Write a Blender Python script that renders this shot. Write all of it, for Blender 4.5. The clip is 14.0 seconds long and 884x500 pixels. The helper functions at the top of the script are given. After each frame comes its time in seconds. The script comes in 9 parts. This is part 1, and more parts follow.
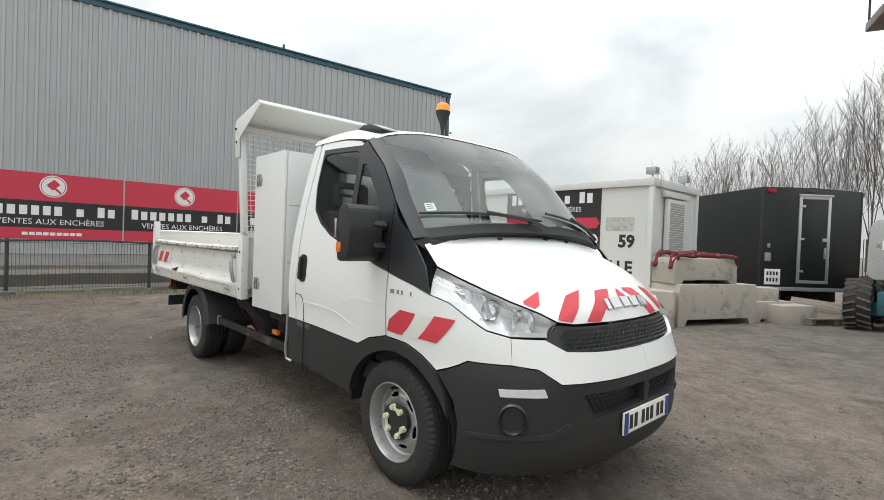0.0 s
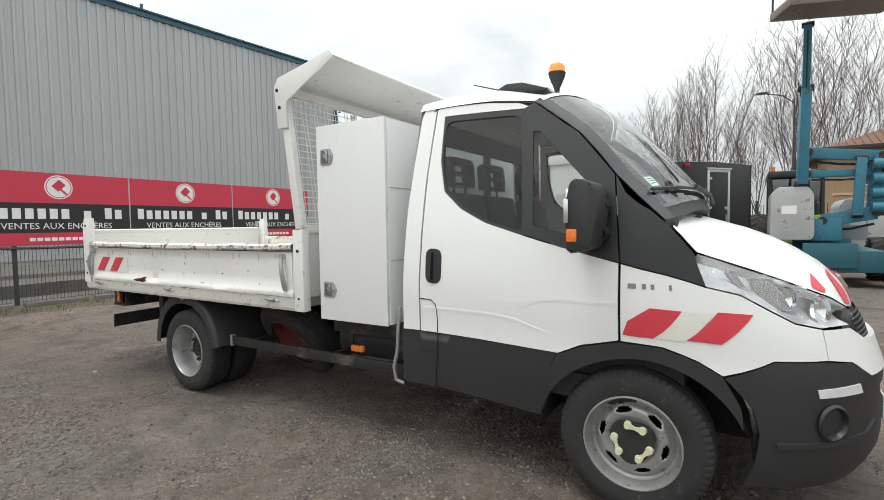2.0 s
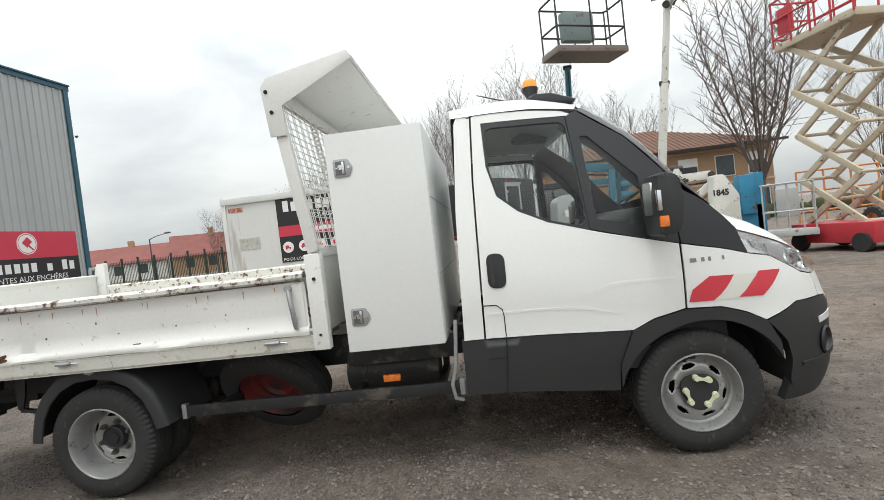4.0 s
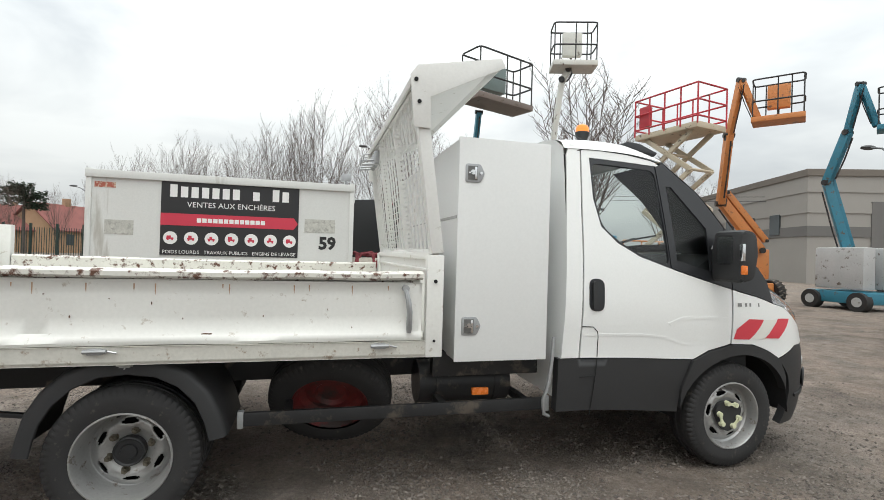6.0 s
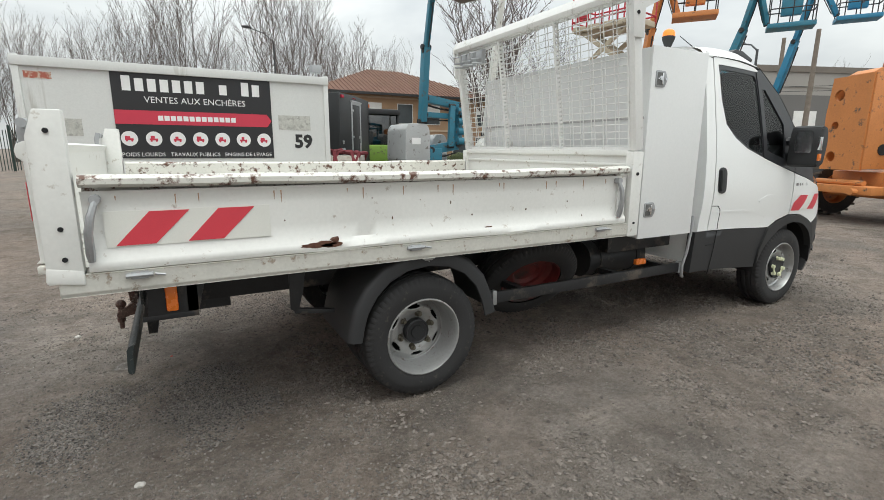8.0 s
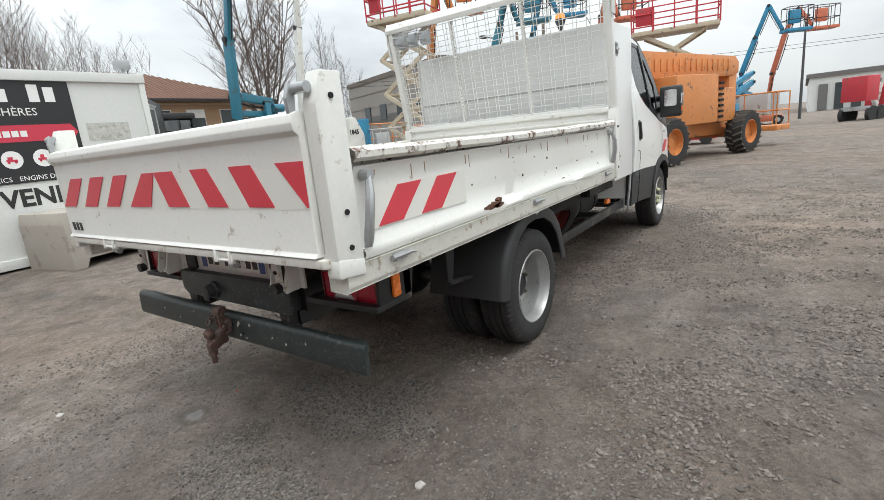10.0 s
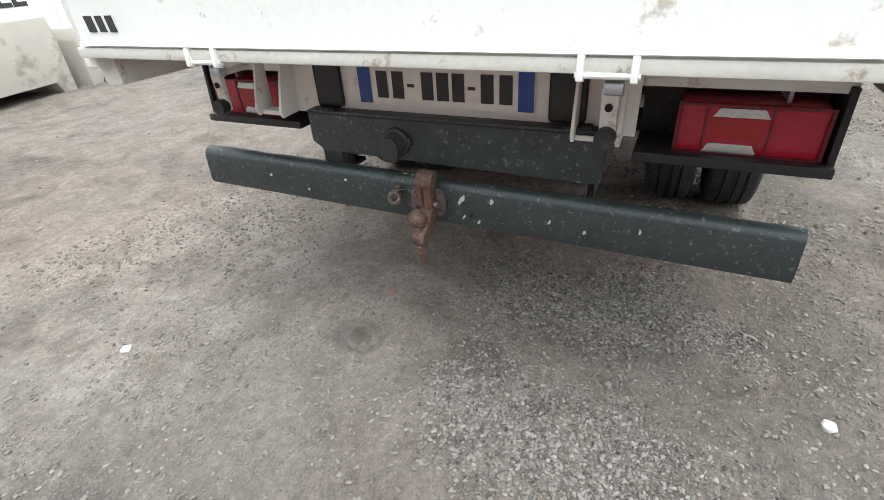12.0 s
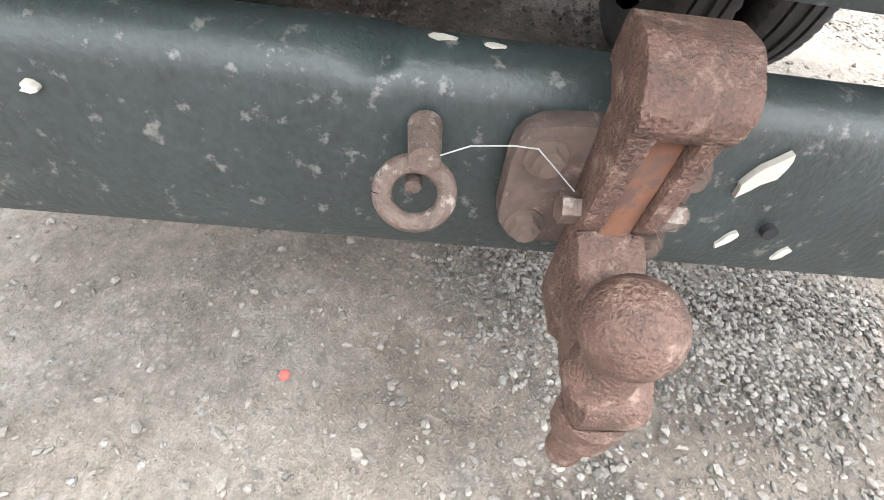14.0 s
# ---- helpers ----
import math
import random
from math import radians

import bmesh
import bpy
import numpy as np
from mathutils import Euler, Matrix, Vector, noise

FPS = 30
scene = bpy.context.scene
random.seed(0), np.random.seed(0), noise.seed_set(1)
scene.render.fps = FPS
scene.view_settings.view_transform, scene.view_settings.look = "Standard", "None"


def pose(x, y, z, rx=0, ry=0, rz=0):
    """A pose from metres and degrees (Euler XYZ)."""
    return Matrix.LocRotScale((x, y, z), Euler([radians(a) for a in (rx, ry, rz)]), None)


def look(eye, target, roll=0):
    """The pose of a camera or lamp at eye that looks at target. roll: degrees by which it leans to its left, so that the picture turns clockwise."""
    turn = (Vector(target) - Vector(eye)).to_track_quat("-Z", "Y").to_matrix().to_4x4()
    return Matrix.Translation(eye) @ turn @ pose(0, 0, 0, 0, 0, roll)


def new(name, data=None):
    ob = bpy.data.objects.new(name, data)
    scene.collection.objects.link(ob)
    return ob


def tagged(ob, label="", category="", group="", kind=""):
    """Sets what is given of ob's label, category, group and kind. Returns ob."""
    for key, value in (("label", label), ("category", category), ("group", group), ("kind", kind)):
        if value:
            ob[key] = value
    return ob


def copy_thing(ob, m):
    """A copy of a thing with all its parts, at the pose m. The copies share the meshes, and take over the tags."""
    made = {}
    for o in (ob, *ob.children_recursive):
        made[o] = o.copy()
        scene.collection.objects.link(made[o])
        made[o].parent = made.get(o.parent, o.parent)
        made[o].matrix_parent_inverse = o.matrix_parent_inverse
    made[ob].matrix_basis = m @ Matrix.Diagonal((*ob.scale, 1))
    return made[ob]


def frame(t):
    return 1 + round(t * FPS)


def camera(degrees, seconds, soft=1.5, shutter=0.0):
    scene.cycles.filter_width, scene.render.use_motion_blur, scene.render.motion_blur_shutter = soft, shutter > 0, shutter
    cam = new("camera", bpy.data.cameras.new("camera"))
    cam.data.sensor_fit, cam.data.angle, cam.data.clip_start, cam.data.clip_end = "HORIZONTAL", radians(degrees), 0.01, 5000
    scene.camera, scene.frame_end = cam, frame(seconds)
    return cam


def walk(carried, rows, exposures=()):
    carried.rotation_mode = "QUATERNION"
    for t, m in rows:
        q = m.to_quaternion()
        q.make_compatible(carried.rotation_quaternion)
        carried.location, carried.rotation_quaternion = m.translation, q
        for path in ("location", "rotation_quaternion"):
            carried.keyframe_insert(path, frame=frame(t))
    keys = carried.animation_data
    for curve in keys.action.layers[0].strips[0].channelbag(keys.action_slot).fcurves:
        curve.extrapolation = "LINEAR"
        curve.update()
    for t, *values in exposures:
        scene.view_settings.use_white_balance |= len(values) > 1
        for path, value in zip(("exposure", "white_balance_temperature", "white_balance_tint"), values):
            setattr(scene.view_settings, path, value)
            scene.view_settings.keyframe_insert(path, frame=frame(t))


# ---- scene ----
cam = camera(84.5, 14.0, 0.8)

PATH = [
    (0.0, pose(5.540, -2.541, 1.326, 88.99, 0, 47.18) @ pose(0, 0, 0, 0, 0, 2.06)),
    (0.5, pose(5.128, -2.669, 1.315, 87.79, 0, 45.10) @ pose(0, 0, 0, 0, 0, -0.80)),
    (1.0, pose(4.721, -2.858, 1.313, 86.68, 0, 40.42) @ pose(0, 0, 0, 0, 0, -0.56)),
    (1.5, pose(4.309, -3.039, 1.295, 85.05, 0, 35.61) @ pose(0, 0, 0, 0, 0, -0.49)),
    (2.0, pose(3.868, -3.186, 1.327, 87.13, 0, 31.81) @ pose(0, 0, 0, 0, 0, -0.91)),
    (2.5, pose(3.486, -3.383, 1.335, 88.37, 0, 22.71) @ pose(0, 0, 0, 0, 0, -4.99)),
    (3.0, pose(3.078, -3.512, 1.298, 87.36, 0, 20.38) @ pose(0, 0, 0, 0, 0, -5.81)),
    (3.5, pose(2.709, -3.588, 1.319, 89.31, 0, 13.09) @ pose(0, 0, 0, 0, 0, -2.40)),
    (3.7, pose(2.579, -3.615, 1.328, 88.41, 0, 9.29) @ pose(0, 0, 0, 0, 0, -4.08)),
    (5.8, pose(0.990, -3.492, 1.334, 88.24, 0, -12.44) @ pose(0, 0, 0, 0, 0, -1.12)),
    (6.0, pose(0.823, -3.475, 1.324, 90.41, 0, -14.79) @ pose(0, 0, 0, 0, 0, 1.65)),
    (6.5, pose(0.383, -3.383, 1.343, 87.41, 0, -20.26) @ pose(0, 0, 0, 0, 0, -1.95)),
    (7.0, pose(-0.012, -3.290, 1.320, 84.40, 0, -20.08) @ pose(0, 0, 0, 0, 0, -0.72)),
    (7.5, pose(-0.489, -3.220, 1.317, 80.11, 0, -24.74) @ pose(0, 0, 0, 0, 0, -2.51)),
    (7.7, pose(-0.746, -3.213, 1.329, 78.53, 0, -25.96) @ pose(0, 0, 0, 0, 0, -0.85)),
    (9.8, pose(-2.362, -2.185, 1.230, 79.00, 0, -51.04) @ pose(0, 0, 0, 0, 0, -7.04)),
    (10.0, pose(-2.494, -2.110, 1.236, 76.85, 0, -54.03) @ pose(0, 0, 0, 0, 0, -5.64)),
    (10.5, pose(-2.648, -1.764, 1.228, 78.15, 0, -57.94) @ pose(0, 0, 0, 0, 0, -7.15)),
    (11.0, pose(-2.745, -1.335, 1.182, 73.96, 0, -56.88) @ pose(0, 0, 0, 0, 0, -6.41)),
    (11.5, pose(-2.696, -0.944, 1.159, 64.92, 0, -58.51) @ pose(0, 0, 0, 0, 0, -6.70)),
    (12.0, pose(-2.460, -0.577, 1.073, 58.64, 0, -63.16) @ pose(0, 0, 0, 0, 0, -3.97)),
    (12.5, pose(-2.202, -0.292, 1.015, 54.26, 0, -72.50) @ pose(0, 0, 0, 0, 0, -2.64)),
    (13.0, pose(-1.875, -0.078, 0.884, 49.31, 0, -79.52) @ pose(0, 0, 0, 0, 0, -3.24)),
    (13.5, pose(-1.600, 0.066, 0.673, 45.67, 0, -85.51) @ pose(0, 0, 0, 0, 0, 1.05)),
    (14.0, pose(-1.563, 0.122, 0.639, 43.37, 0, -98.11) @ pose(0, 0, 0, 0, 0, 9.98)),
]

walk(cam, PATH, exposures=[(0.0, 0.26, 6400, 6), (2.0, 0.34, 6400, 6), (3.5, 0.34, 6400, 6), (6.0, 0.30, 6400, 6), (7.0, 0.12, 6350, 5), (7.7, 0.20, 6350, 5), (10.0, 0.47, 6250, 6), (10.5, 0.52, 6250, 6), (11.0, 0.75, 6200, 5), (11.5, 1.00, 6100, 4), (12.0, 1.38, 6050, 4), (12.5, 1.85, 6050, 4), (13.0, 2.60, 6050, 4), (13.5, 2.95, 6100, 5), (14.0, 3.0, 6150, 6)])

# ---- sky, sun ----
world = bpy.data.worlds.new("overcast_sky")
scene.world = world
world.use_nodes = True
wn, wl = world.node_tree.nodes, world.node_tree.links
wn.clear()
w_out = wn.new("ShaderNodeOutputWorld")
w_bg = wn.new("ShaderNodeBackground")
w_sky = wn.new("ShaderNodeTexSky")
w_sky.sky_type = "NISHITA"
w_sky.sun_disc = False
w_sky.sun_elevation = radians(38)
w_sky.sun_rotation = radians(200)
w_sky.dust_density = 4.0
# cloud cover: bright even grey with broad soft patches
w_co = wn.new("ShaderNodeTexCoord")
w_map = wn.new("ShaderNodeMapping")
w_map.inputs["Scale"].default_value = (1.0, 1.0, 2.6)
w_n = wn.new("ShaderNodeTexNoise")
w_n.inputs["Scale"].default_value = 2.1
w_n.inputs["Detail"].default_value = 5.0
w_n.inputs["Roughness"].default_value = 0.52
w_n.inputs["Distortion"].default_value = 0.4
w_r = wn.new("ShaderNodeValToRGB")
w_r.color_ramp.elements[0].position, w_r.color_ramp.elements[0].color = 0.32, (7.0, 7.2, 7.45, 1)
w_r.color_ramp.elements[1].position, w_r.color_ramp.elements[1].color = 0.60, (10.4, 10.4, 10.3, 1)
w_mix = wn.new("ShaderNodeMix")
w_mix.data_type = "RGBA"
w_mix.inputs[0].default_value = 0.93
wl.new(w_co.outputs["Generated"], w_map.inputs["Vector"])
wl.new(w_map.outputs["Vector"], w_n.inputs["Vector"])
wl.new(w_n.outputs["Fac"], w_r.inputs["Fac"])
wl.new(w_sky.outputs["Color"], w_mix.inputs[6])
wl.new(w_r.outputs["Color"], w_mix.inputs[7])
# an overcast sky is darkest low down and brightens towards the zenith
w_sep = wn.new("ShaderNodeSeparateXYZ")
w_up = wn.new("ShaderNodeMapRange")
w_up.inputs["From Min"].default_value, w_up.inputs["From Max"].default_value = 0.0, 1.0
w_up.inputs["To Min"].default_value, w_up.inputs["To Max"].default_value = 0.56, 1.9
w_mul = wn.new("ShaderNodeVectorMath")
w_mul.operation = "SCALE"
wl.new(w_co.outputs["Generated"], w_sep.inputs[0])
wl.new(w_sep.outputs["Z"], w_up.inputs["Value"])
wl.new(w_mix.outputs[2], w_mul.inputs[0])
wl.new(w_up.outputs["Result"], w_mul.inputs["Scale"])
wl.new(w_mul.outputs["Vector"], w_bg.inputs["Color"])
w_bg.inputs["Strength"].default_value = 0.10
wl.new(w_bg.outputs["Background"], w_out.inputs["Surface"])
sun = new("sun", bpy.data.lights.new("sun", "SUN"))
sun.data.energy, sun.data.angle, sun.data.color = 1.0, radians(25), (1.0, 0.97, 0.92)
sun.matrix_world = look((0, 0, 30), (4, 9, 0))

# ---- mesh helpers ----
def box(bm, x0, x1, y0, y1, z0, z1, bevel=0.0, m=None):
    vs = [bm.verts.new((x, y, z)) for x in (x0, x1) for y in (y0, y1) for z in (z0, z1)]
    fs = [bm.faces.new([vs[i] for i in q]) for q in
          ((0, 1, 3, 2), (4, 6, 7, 5), (0, 4, 5, 1), (2, 3, 7, 6), (0, 2, 6, 4), (1, 5, 7, 3))]
    if m:
        for v in vs:
            v.co = m @ v.co
    if bevel > 0:
        es = list({e for f in fs for e in f.edges})
        bmesh.ops.bevel(bm, geom=es, offset=bevel, segments=2, profile=0.6, affect="EDGES")


def prism(bm, pts, axis, a, b, bevel=0.0, m=None):
    """A polygon drawn across the given axis and drawn out from a to b along it."""
    def at(p, q):
        return {"x": (q, p[0], p[1]), "y": (p[0], q, p[1]), "z": (p[0], p[1], q)}[axis]
    lo, hi = [bm.verts.new(at(p, a)) for p in pts], [bm.verts.new(at(p, b)) for p in pts]
    n = len(pts)
    fs = [bm.faces.new(lo), bm.faces.new(hi[::-1])]
    fs += [bm.faces.new((lo[i], hi[i], hi[(i + 1) % n], lo[(i + 1) % n])) for i in range(n)]
    bmesh.ops.recalc_face_normals(bm, faces=fs)
    if m:
        for v in lo + hi:
            v.co = m @ v.co
    if bevel > 0:
        es = list({e for f in fs for e in f.edges})
        bmesh.ops.bevel(bm, geom=es, offset=bevel, segments=2, profile=0.6, affect="EDGES")


def ring_at(bm, c, u, v, r, seg):
    return [bm.verts.new(c + u * (r * math.cos(2 * math.pi * i / seg)) + v * (r * math.sin(2 * math.pi * i / seg))) for i in range(seg)]


def skin(bm, rings, closed=True, caps=True):
    for a, b in zip(rings, rings[1:]):
        n = len(a)
        for i in range(n if closed else n - 1):
            j = (i + 1) % n
            bm.faces.new((a[i], a[j], b[j], b[i]))
    if caps:
        bm.faces.new(rings[0][::-1])
        bm.faces.new(rings[-1])


def cyl(bm, p0, p1, r0, r1=None, seg=12, caps=True):
    p0, p1 = Vector(p0), Vector(p1)
    d = (p1 - p0).normalized()
    u = d.orthogonal().normalized()
    v = d.cross(u)
    skin(bm, [ring_at(bm, p0, u, v, r0, seg), ring_at(bm, p1, u, v, r0 if r1 is None else r1, seg)], caps=caps)


def pipe(bm, pts, r, seg=8, caps=True):
    pts = [Vector(p) for p in pts]
    rings, u = [], None
    for i, p in enumerate(pts):
        d = (pts[min(i + 1, len(pts) - 1)] - pts[max(i - 1, 0)]).normalized()
        u = d.orthogonal().normalized() if u is None else (u - d * u.dot(d)).normalized()
        rr = r[i] if isinstance(r, (list, tuple)) else r
        rings.append(ring_at(bm, p, u, d.cross(u), rr, seg))
    skin(bm, rings, caps=caps)


def lathe(bm, prof, c, axis, seg=28, caps=False):
    """prof: pairs of (along the axis, radius)."""
    c, d = Vector(c), Vector(axis).normalized()
    u = d.orthogonal().normalized()
    v = d.cross(u)
    skin(bm, [ring_at(bm, c + d * a, u, v, max(r, 1e-4), seg) for a, r in prof], caps=caps)


def ball(bm, c, r, seg=16, rings=10, sq=(1, 1, 1)):
    m = Matrix.Translation(c) @ Matrix.Diagonal((*sq, 1))
    bmesh.ops.create_uvsphere(bm, u_segments=seg, v_segments=rings, radius=r, matrix=m)


def mesh_of(name, bm, mat, smooth=30):
    me = bpy.data.meshes.new(name)
    bmesh.ops.recalc_face_normals(bm, faces=bm.faces[:])
    bm.to_mesh(me)
    bm.free()
    for mm in (mat if isinstance(mat, (list, tuple)) else [mat]):
        me.materials.append(mm)
    if smooth:
        me.shade_smooth()
        me.set_sharp_from_angle(angle=radians(smooth))
    return me


def part(name, bm, mat, parent=None, label="", smooth=30):
    ob = new(name, mesh_of(name, bm, mat, smooth))
    ob.parent = parent
    if parent and parent.type == "EMPTY":
        ob.matrix_parent_inverse = parent.matrix_basis.inverted()
    return tagged(ob, label)


def parts(name, bm, mat, parent=None, label="", smooth=30):
    """As part(), with each separate piece of the bmesh as an object of its own."""
    bm.verts.ensure_lookup_table()
    seen = set()
    for v0 in bm.verts:
        if v0 in seen:
            continue
        heap_, group = [v0], []
        seen.add(v0)
        while heap_:
            v = heap_.pop()
            group.append(v)
            for e in v.link_edges:
                w = e.other_vert(v)
                if w not in seen:
                    seen.add(w)
                    heap_.append(w)
        nb = bmesh.new()
        to = {v: nb.verts.new(v.co) for v in group}
        for f in {f for v in group for f in v.link_faces}:
            nb.faces.new([to[v] for v in f.verts])
        part(name, nb, mat, parent, label, smooth)
    bm.free()


def thing(name, label, category, group="", kind="", at=(0, 0, 0), rz=0):
    ob = new(name)
    ob.empty_display_size = 0.1
    ob.matrix_basis = pose(*at, 0, 0, rz)
    return tagged(ob, label, category, group, kind)


def solid(name, bm, mat, label, category, group="", kind="", smooth=30):
    return tagged(part(name, bm, mat, None, "", smooth), label, category, group, kind)


# ---- materials ----
def mat(name, col, rough=0.5, metal=0.0, var=0.12, size=1.5, fine=40.0, bump=0.15, bump_d=0.002, stain=None, amount=0.0, stain_size=3.0,
        island=0.0, obj=0.0, coat=0.0, streak=False):
    """A painted or natural surface: base colour varied at two scales, an optional second colour in patches, fine relief."""
    m = bpy.data.materials.new(name)
    m.use_nodes = True
    nt = m.node_tree
    n, l = nt.nodes, nt.links
    b = n["Principled BSDF"]
    b.inputs["Metallic"].default_value = metal
    b.inputs["Coat Weight"].default_value = coat
    b.inputs["Coat Roughness"].default_value = 0.08
    co = n.new("ShaderNodeTexCoord")
    src = co.outputs["Object"]
    if streak:
        mp = n.new("ShaderNodeMapping")
        mp.inputs["Scale"].default_value = (1, 1, 0.12)
        l.new(src, mp.inputs["Vector"])
        src = mp.outputs["Vector"]
    big = n.new("ShaderNodeTexNoise")
    big.inputs["Scale"].default_value = size
    big.inputs["Detail"].default_value = 4
    sm = n.new("ShaderNodeTexNoise")
    sm.inputs["Scale"].default_value = fine
    sm.inputs["Detail"].default_value = 3
    l.new(src, big.inputs["Vector"])
    l.new(co.outputs["Object"], sm.inputs["Vector"])
    add = n.new("ShaderNodeMath")
    add.operation = "ADD"
    l.new(big.outputs["Fac"], add.inputs[0])
    l.new(sm.outputs["Fac"], add.inputs[1])
    ramp = n.new("ShaderNodeMapRange")
    ramp.inputs["From Min"].default_value, ramp.inputs["From Max"].default_value = 0.6, 1.4
    ramp.inputs["To Min"].default_value, ramp.inputs["To Max"].default_value = 1 - var, 1 + var
    l.new(add.outputs[0], ramp.inputs["Value"])
    val = ramp.outputs["Result"]
    for kind, w in (("ShaderNodeNewGeometry", island), ("ShaderNodeObjectInfo", obj)):
        if w:
            g = n.new(kind)
            mr = n.new("ShaderNodeMapRange")
            mr.inputs["To Min"].default_value, mr.inputs["To Max"].default_value = 1 - w, 1 + w
            l.new(g.outputs["Random Per Island" if island and kind.endswith("Geometry") else "Random"], mr.inputs["Value"])
            mu = n.new("ShaderNodeMath")
            mu.operation = "MULTIPLY"
            l.new(val, mu.inputs[0])
            l.new(mr.outputs["Result"], mu.inputs[1])
            val = mu.outputs[0]
    base = n.new("ShaderNodeVectorMath")
    base.operation = "SCALE"
    base.inputs[0].default_value = col[:3]
    l.new(val, base.inputs["Scale"])
    colour = base.outputs["Vector"]
    rgh = n.new("ShaderNodeMapRange")
    rgh.inputs["To Min"].default_value, rgh.inputs["To Max"].default_value = max(rough - 0.1, 0.02), min(rough + 0.12, 1)
    l.new(sm.outputs["Fac"], rgh.inputs["Value"])
    l.new(rgh.outputs["Result"], b.inputs["Roughness"])
    if stain:
        st = n.new("ShaderNodeTexNoise")
        st.inputs["Scale"].default_value = stain_size
        st.inputs["Detail"].default_value = 8
        st.inputs["Roughness"].default_value = 0.65
        l.new(src, st.inputs["Vector"])
        th = n.new("ShaderNodeMapRange")
        th.inputs["From Min"].default_value, th.inputs["From Max"].default_value = 0.62 - amount * 0.3, 0.70 - amount * 0.25
        l.new(st.outputs["Fac"], th.inputs["Value"])
        mx = n.new("ShaderNodeMix")
        mx.data_type = "RGBA"
        l.new(th.outputs["Result"], mx.inputs[0])
        l.new(colour, mx.inputs[6])
        mx.inputs[7].default_value = (*stain[:3], 1)
        colour = mx.outputs[2]
    l.new(colour, b.inputs["Base Color"])
    if bump:
        bp = n.new("ShaderNodeBump")
        bp.inputs["Strength"].default_value = bump
        bp.inputs["Distance"].default_value = bump_d
        l.new(sm.outputs["Fac"], bp.inputs["Height"])
        l.new(bp.outputs["Normal"], b.inputs["Normal"])
    return m


def glass(name, tint=(0.8, 0.85, 0.84), rough=0.02, mix=0.12):
    """A pane: clear with a tint, and a mirror share that grows at grazing angles."""
    m = bpy.data.materials.new(name)
    m.use_nodes = True
    n, l = m.node_tree.nodes, m.node_tree.links
    n.clear()
    out = n.new("ShaderNodeOutputMaterial")
    tr = n.new("ShaderNodeBsdfTransparent")
    tr.inputs["Color"].default_value = (*tint, 1)
    gl = n.new("ShaderNodeBsdfGlossy")
    gl.inputs["Roughness"].default_value = rough
    fr = n.new("ShaderNodeLayerWeight")
    fr.inputs["Blend"].default_value = 0.5
    pw = n.new("ShaderNodeMath")
    pw.operation = "POWER"
    pw.inputs[1].default_value = 5.0
    l.new(fr.outputs["Facing"], pw.inputs[0])
    ad = n.new("ShaderNodeMath")
    ad.operation = "ADD"
    ad.use_clamp = True
    ad.inputs[1].default_value = mix + 0.04
    mx = n.new("ShaderNodeMixShader")
    l.new(pw.outputs[0], ad.inputs[0])
    l.new(ad.outputs[0], mx.inputs["Fac"])
    l.new(tr.outputs["BSDF"], mx.inputs[1])
    l.new(gl.outputs["BSDF"], mx.inputs[2])
    l.new(mx.outputs["Shader"], out.inputs["Surface"])
    return m


def glow(name, col, strength):
    m = mat(name, col, 0.3, bump=0)
    b = m.node_tree.nodes["Principled BSDF"]
    b.inputs["Emission Color"].default_value = (*col[:3], 1)
    b.inputs["Emission Strength"].default_value = strength
    return m


WHITE = mat("white_truck_paint", (0.78, 0.79, 0.78), 0.32, var=0.03, size=0.8, fine=90, bump=0.03, coat=0.35)
BEDWHITE = mat("scuffed_white_paint", (0.73, 0.73, 0.70), 0.45, var=0.05, size=2.0, fine=60, bump=0.06, stain=(0.46, 0.42, 0.36), amount=0.02, stain_size=16)
BEDRUST = mat("chipped_white_paint", (0.66, 0.65, 0.60), 0.5, var=0.08, size=3, fine=60, bump=0.2, stain=(0.108, 0.048, 0.028), amount=0.31, stain_size=21)
BLACKP = mat("black_textured_plastic", (0.024, 0.0245, 0.026), 0.55, var=0.18, size=3, fine=180, bump=0.25, bump_d=0.001)
TRIMP = mat("grey_black_gloss_trim", (0.021, 0.022, 0.025), 0.32, var=0.1, size=3, fine=120, bump=0.05)
CHASSIS = mat("black_chassis_paint", (0.016, 0.0165, 0.018), 0.5, var=0.3, size=4, fine=60, bump=0.3, stain=(0.09, 0.075, 0.06), amount=0.25, stain_size=6)
RUBBER = mat("tyre_rubber", (0.022, 0.0215, 0.022), 0.8, var=0.3, size=6, fine=120, bump=0.3, stain=(0.055, 0.048, 0.042), amount=0.10, stain_size=22)
LATCHDARK = mat("dull_latch_pocket", (0.16, 0.16, 0.155), 0.5, metal=0.5, var=0.3, size=30, bump=0.1)
STEEL = mat("silver_painted_steel", (0.40, 0.40, 0.395), 0.38, metal=0.6, var=0.12, size=8, fine=80, bump=0.12, stain=(0.20, 0.17, 0.14), amount=0.10, stain_size=18)
RAILDIRT = mat("dusty_cream_paint", (0.60, 0.59, 0.54), 0.55, var=0.10, size=6, fine=70, bump=0.15, stain=(0.33, 0.27, 0.21), amount=0.09, stain_size=22)
# near-black: paints the shade into holes, slots and wheel arches; also colours dark bolts
DARK = mat("near_black_shade_and_bolts", (0.012, 0.012, 0.013), 0.9, bump=0)
GREYSTEEL = mat("zinc_grey_steel", (0.40, 0.41, 0.42), 0.42, metal=0.6, var=0.12, size=5, fine=70, bump=0.15)

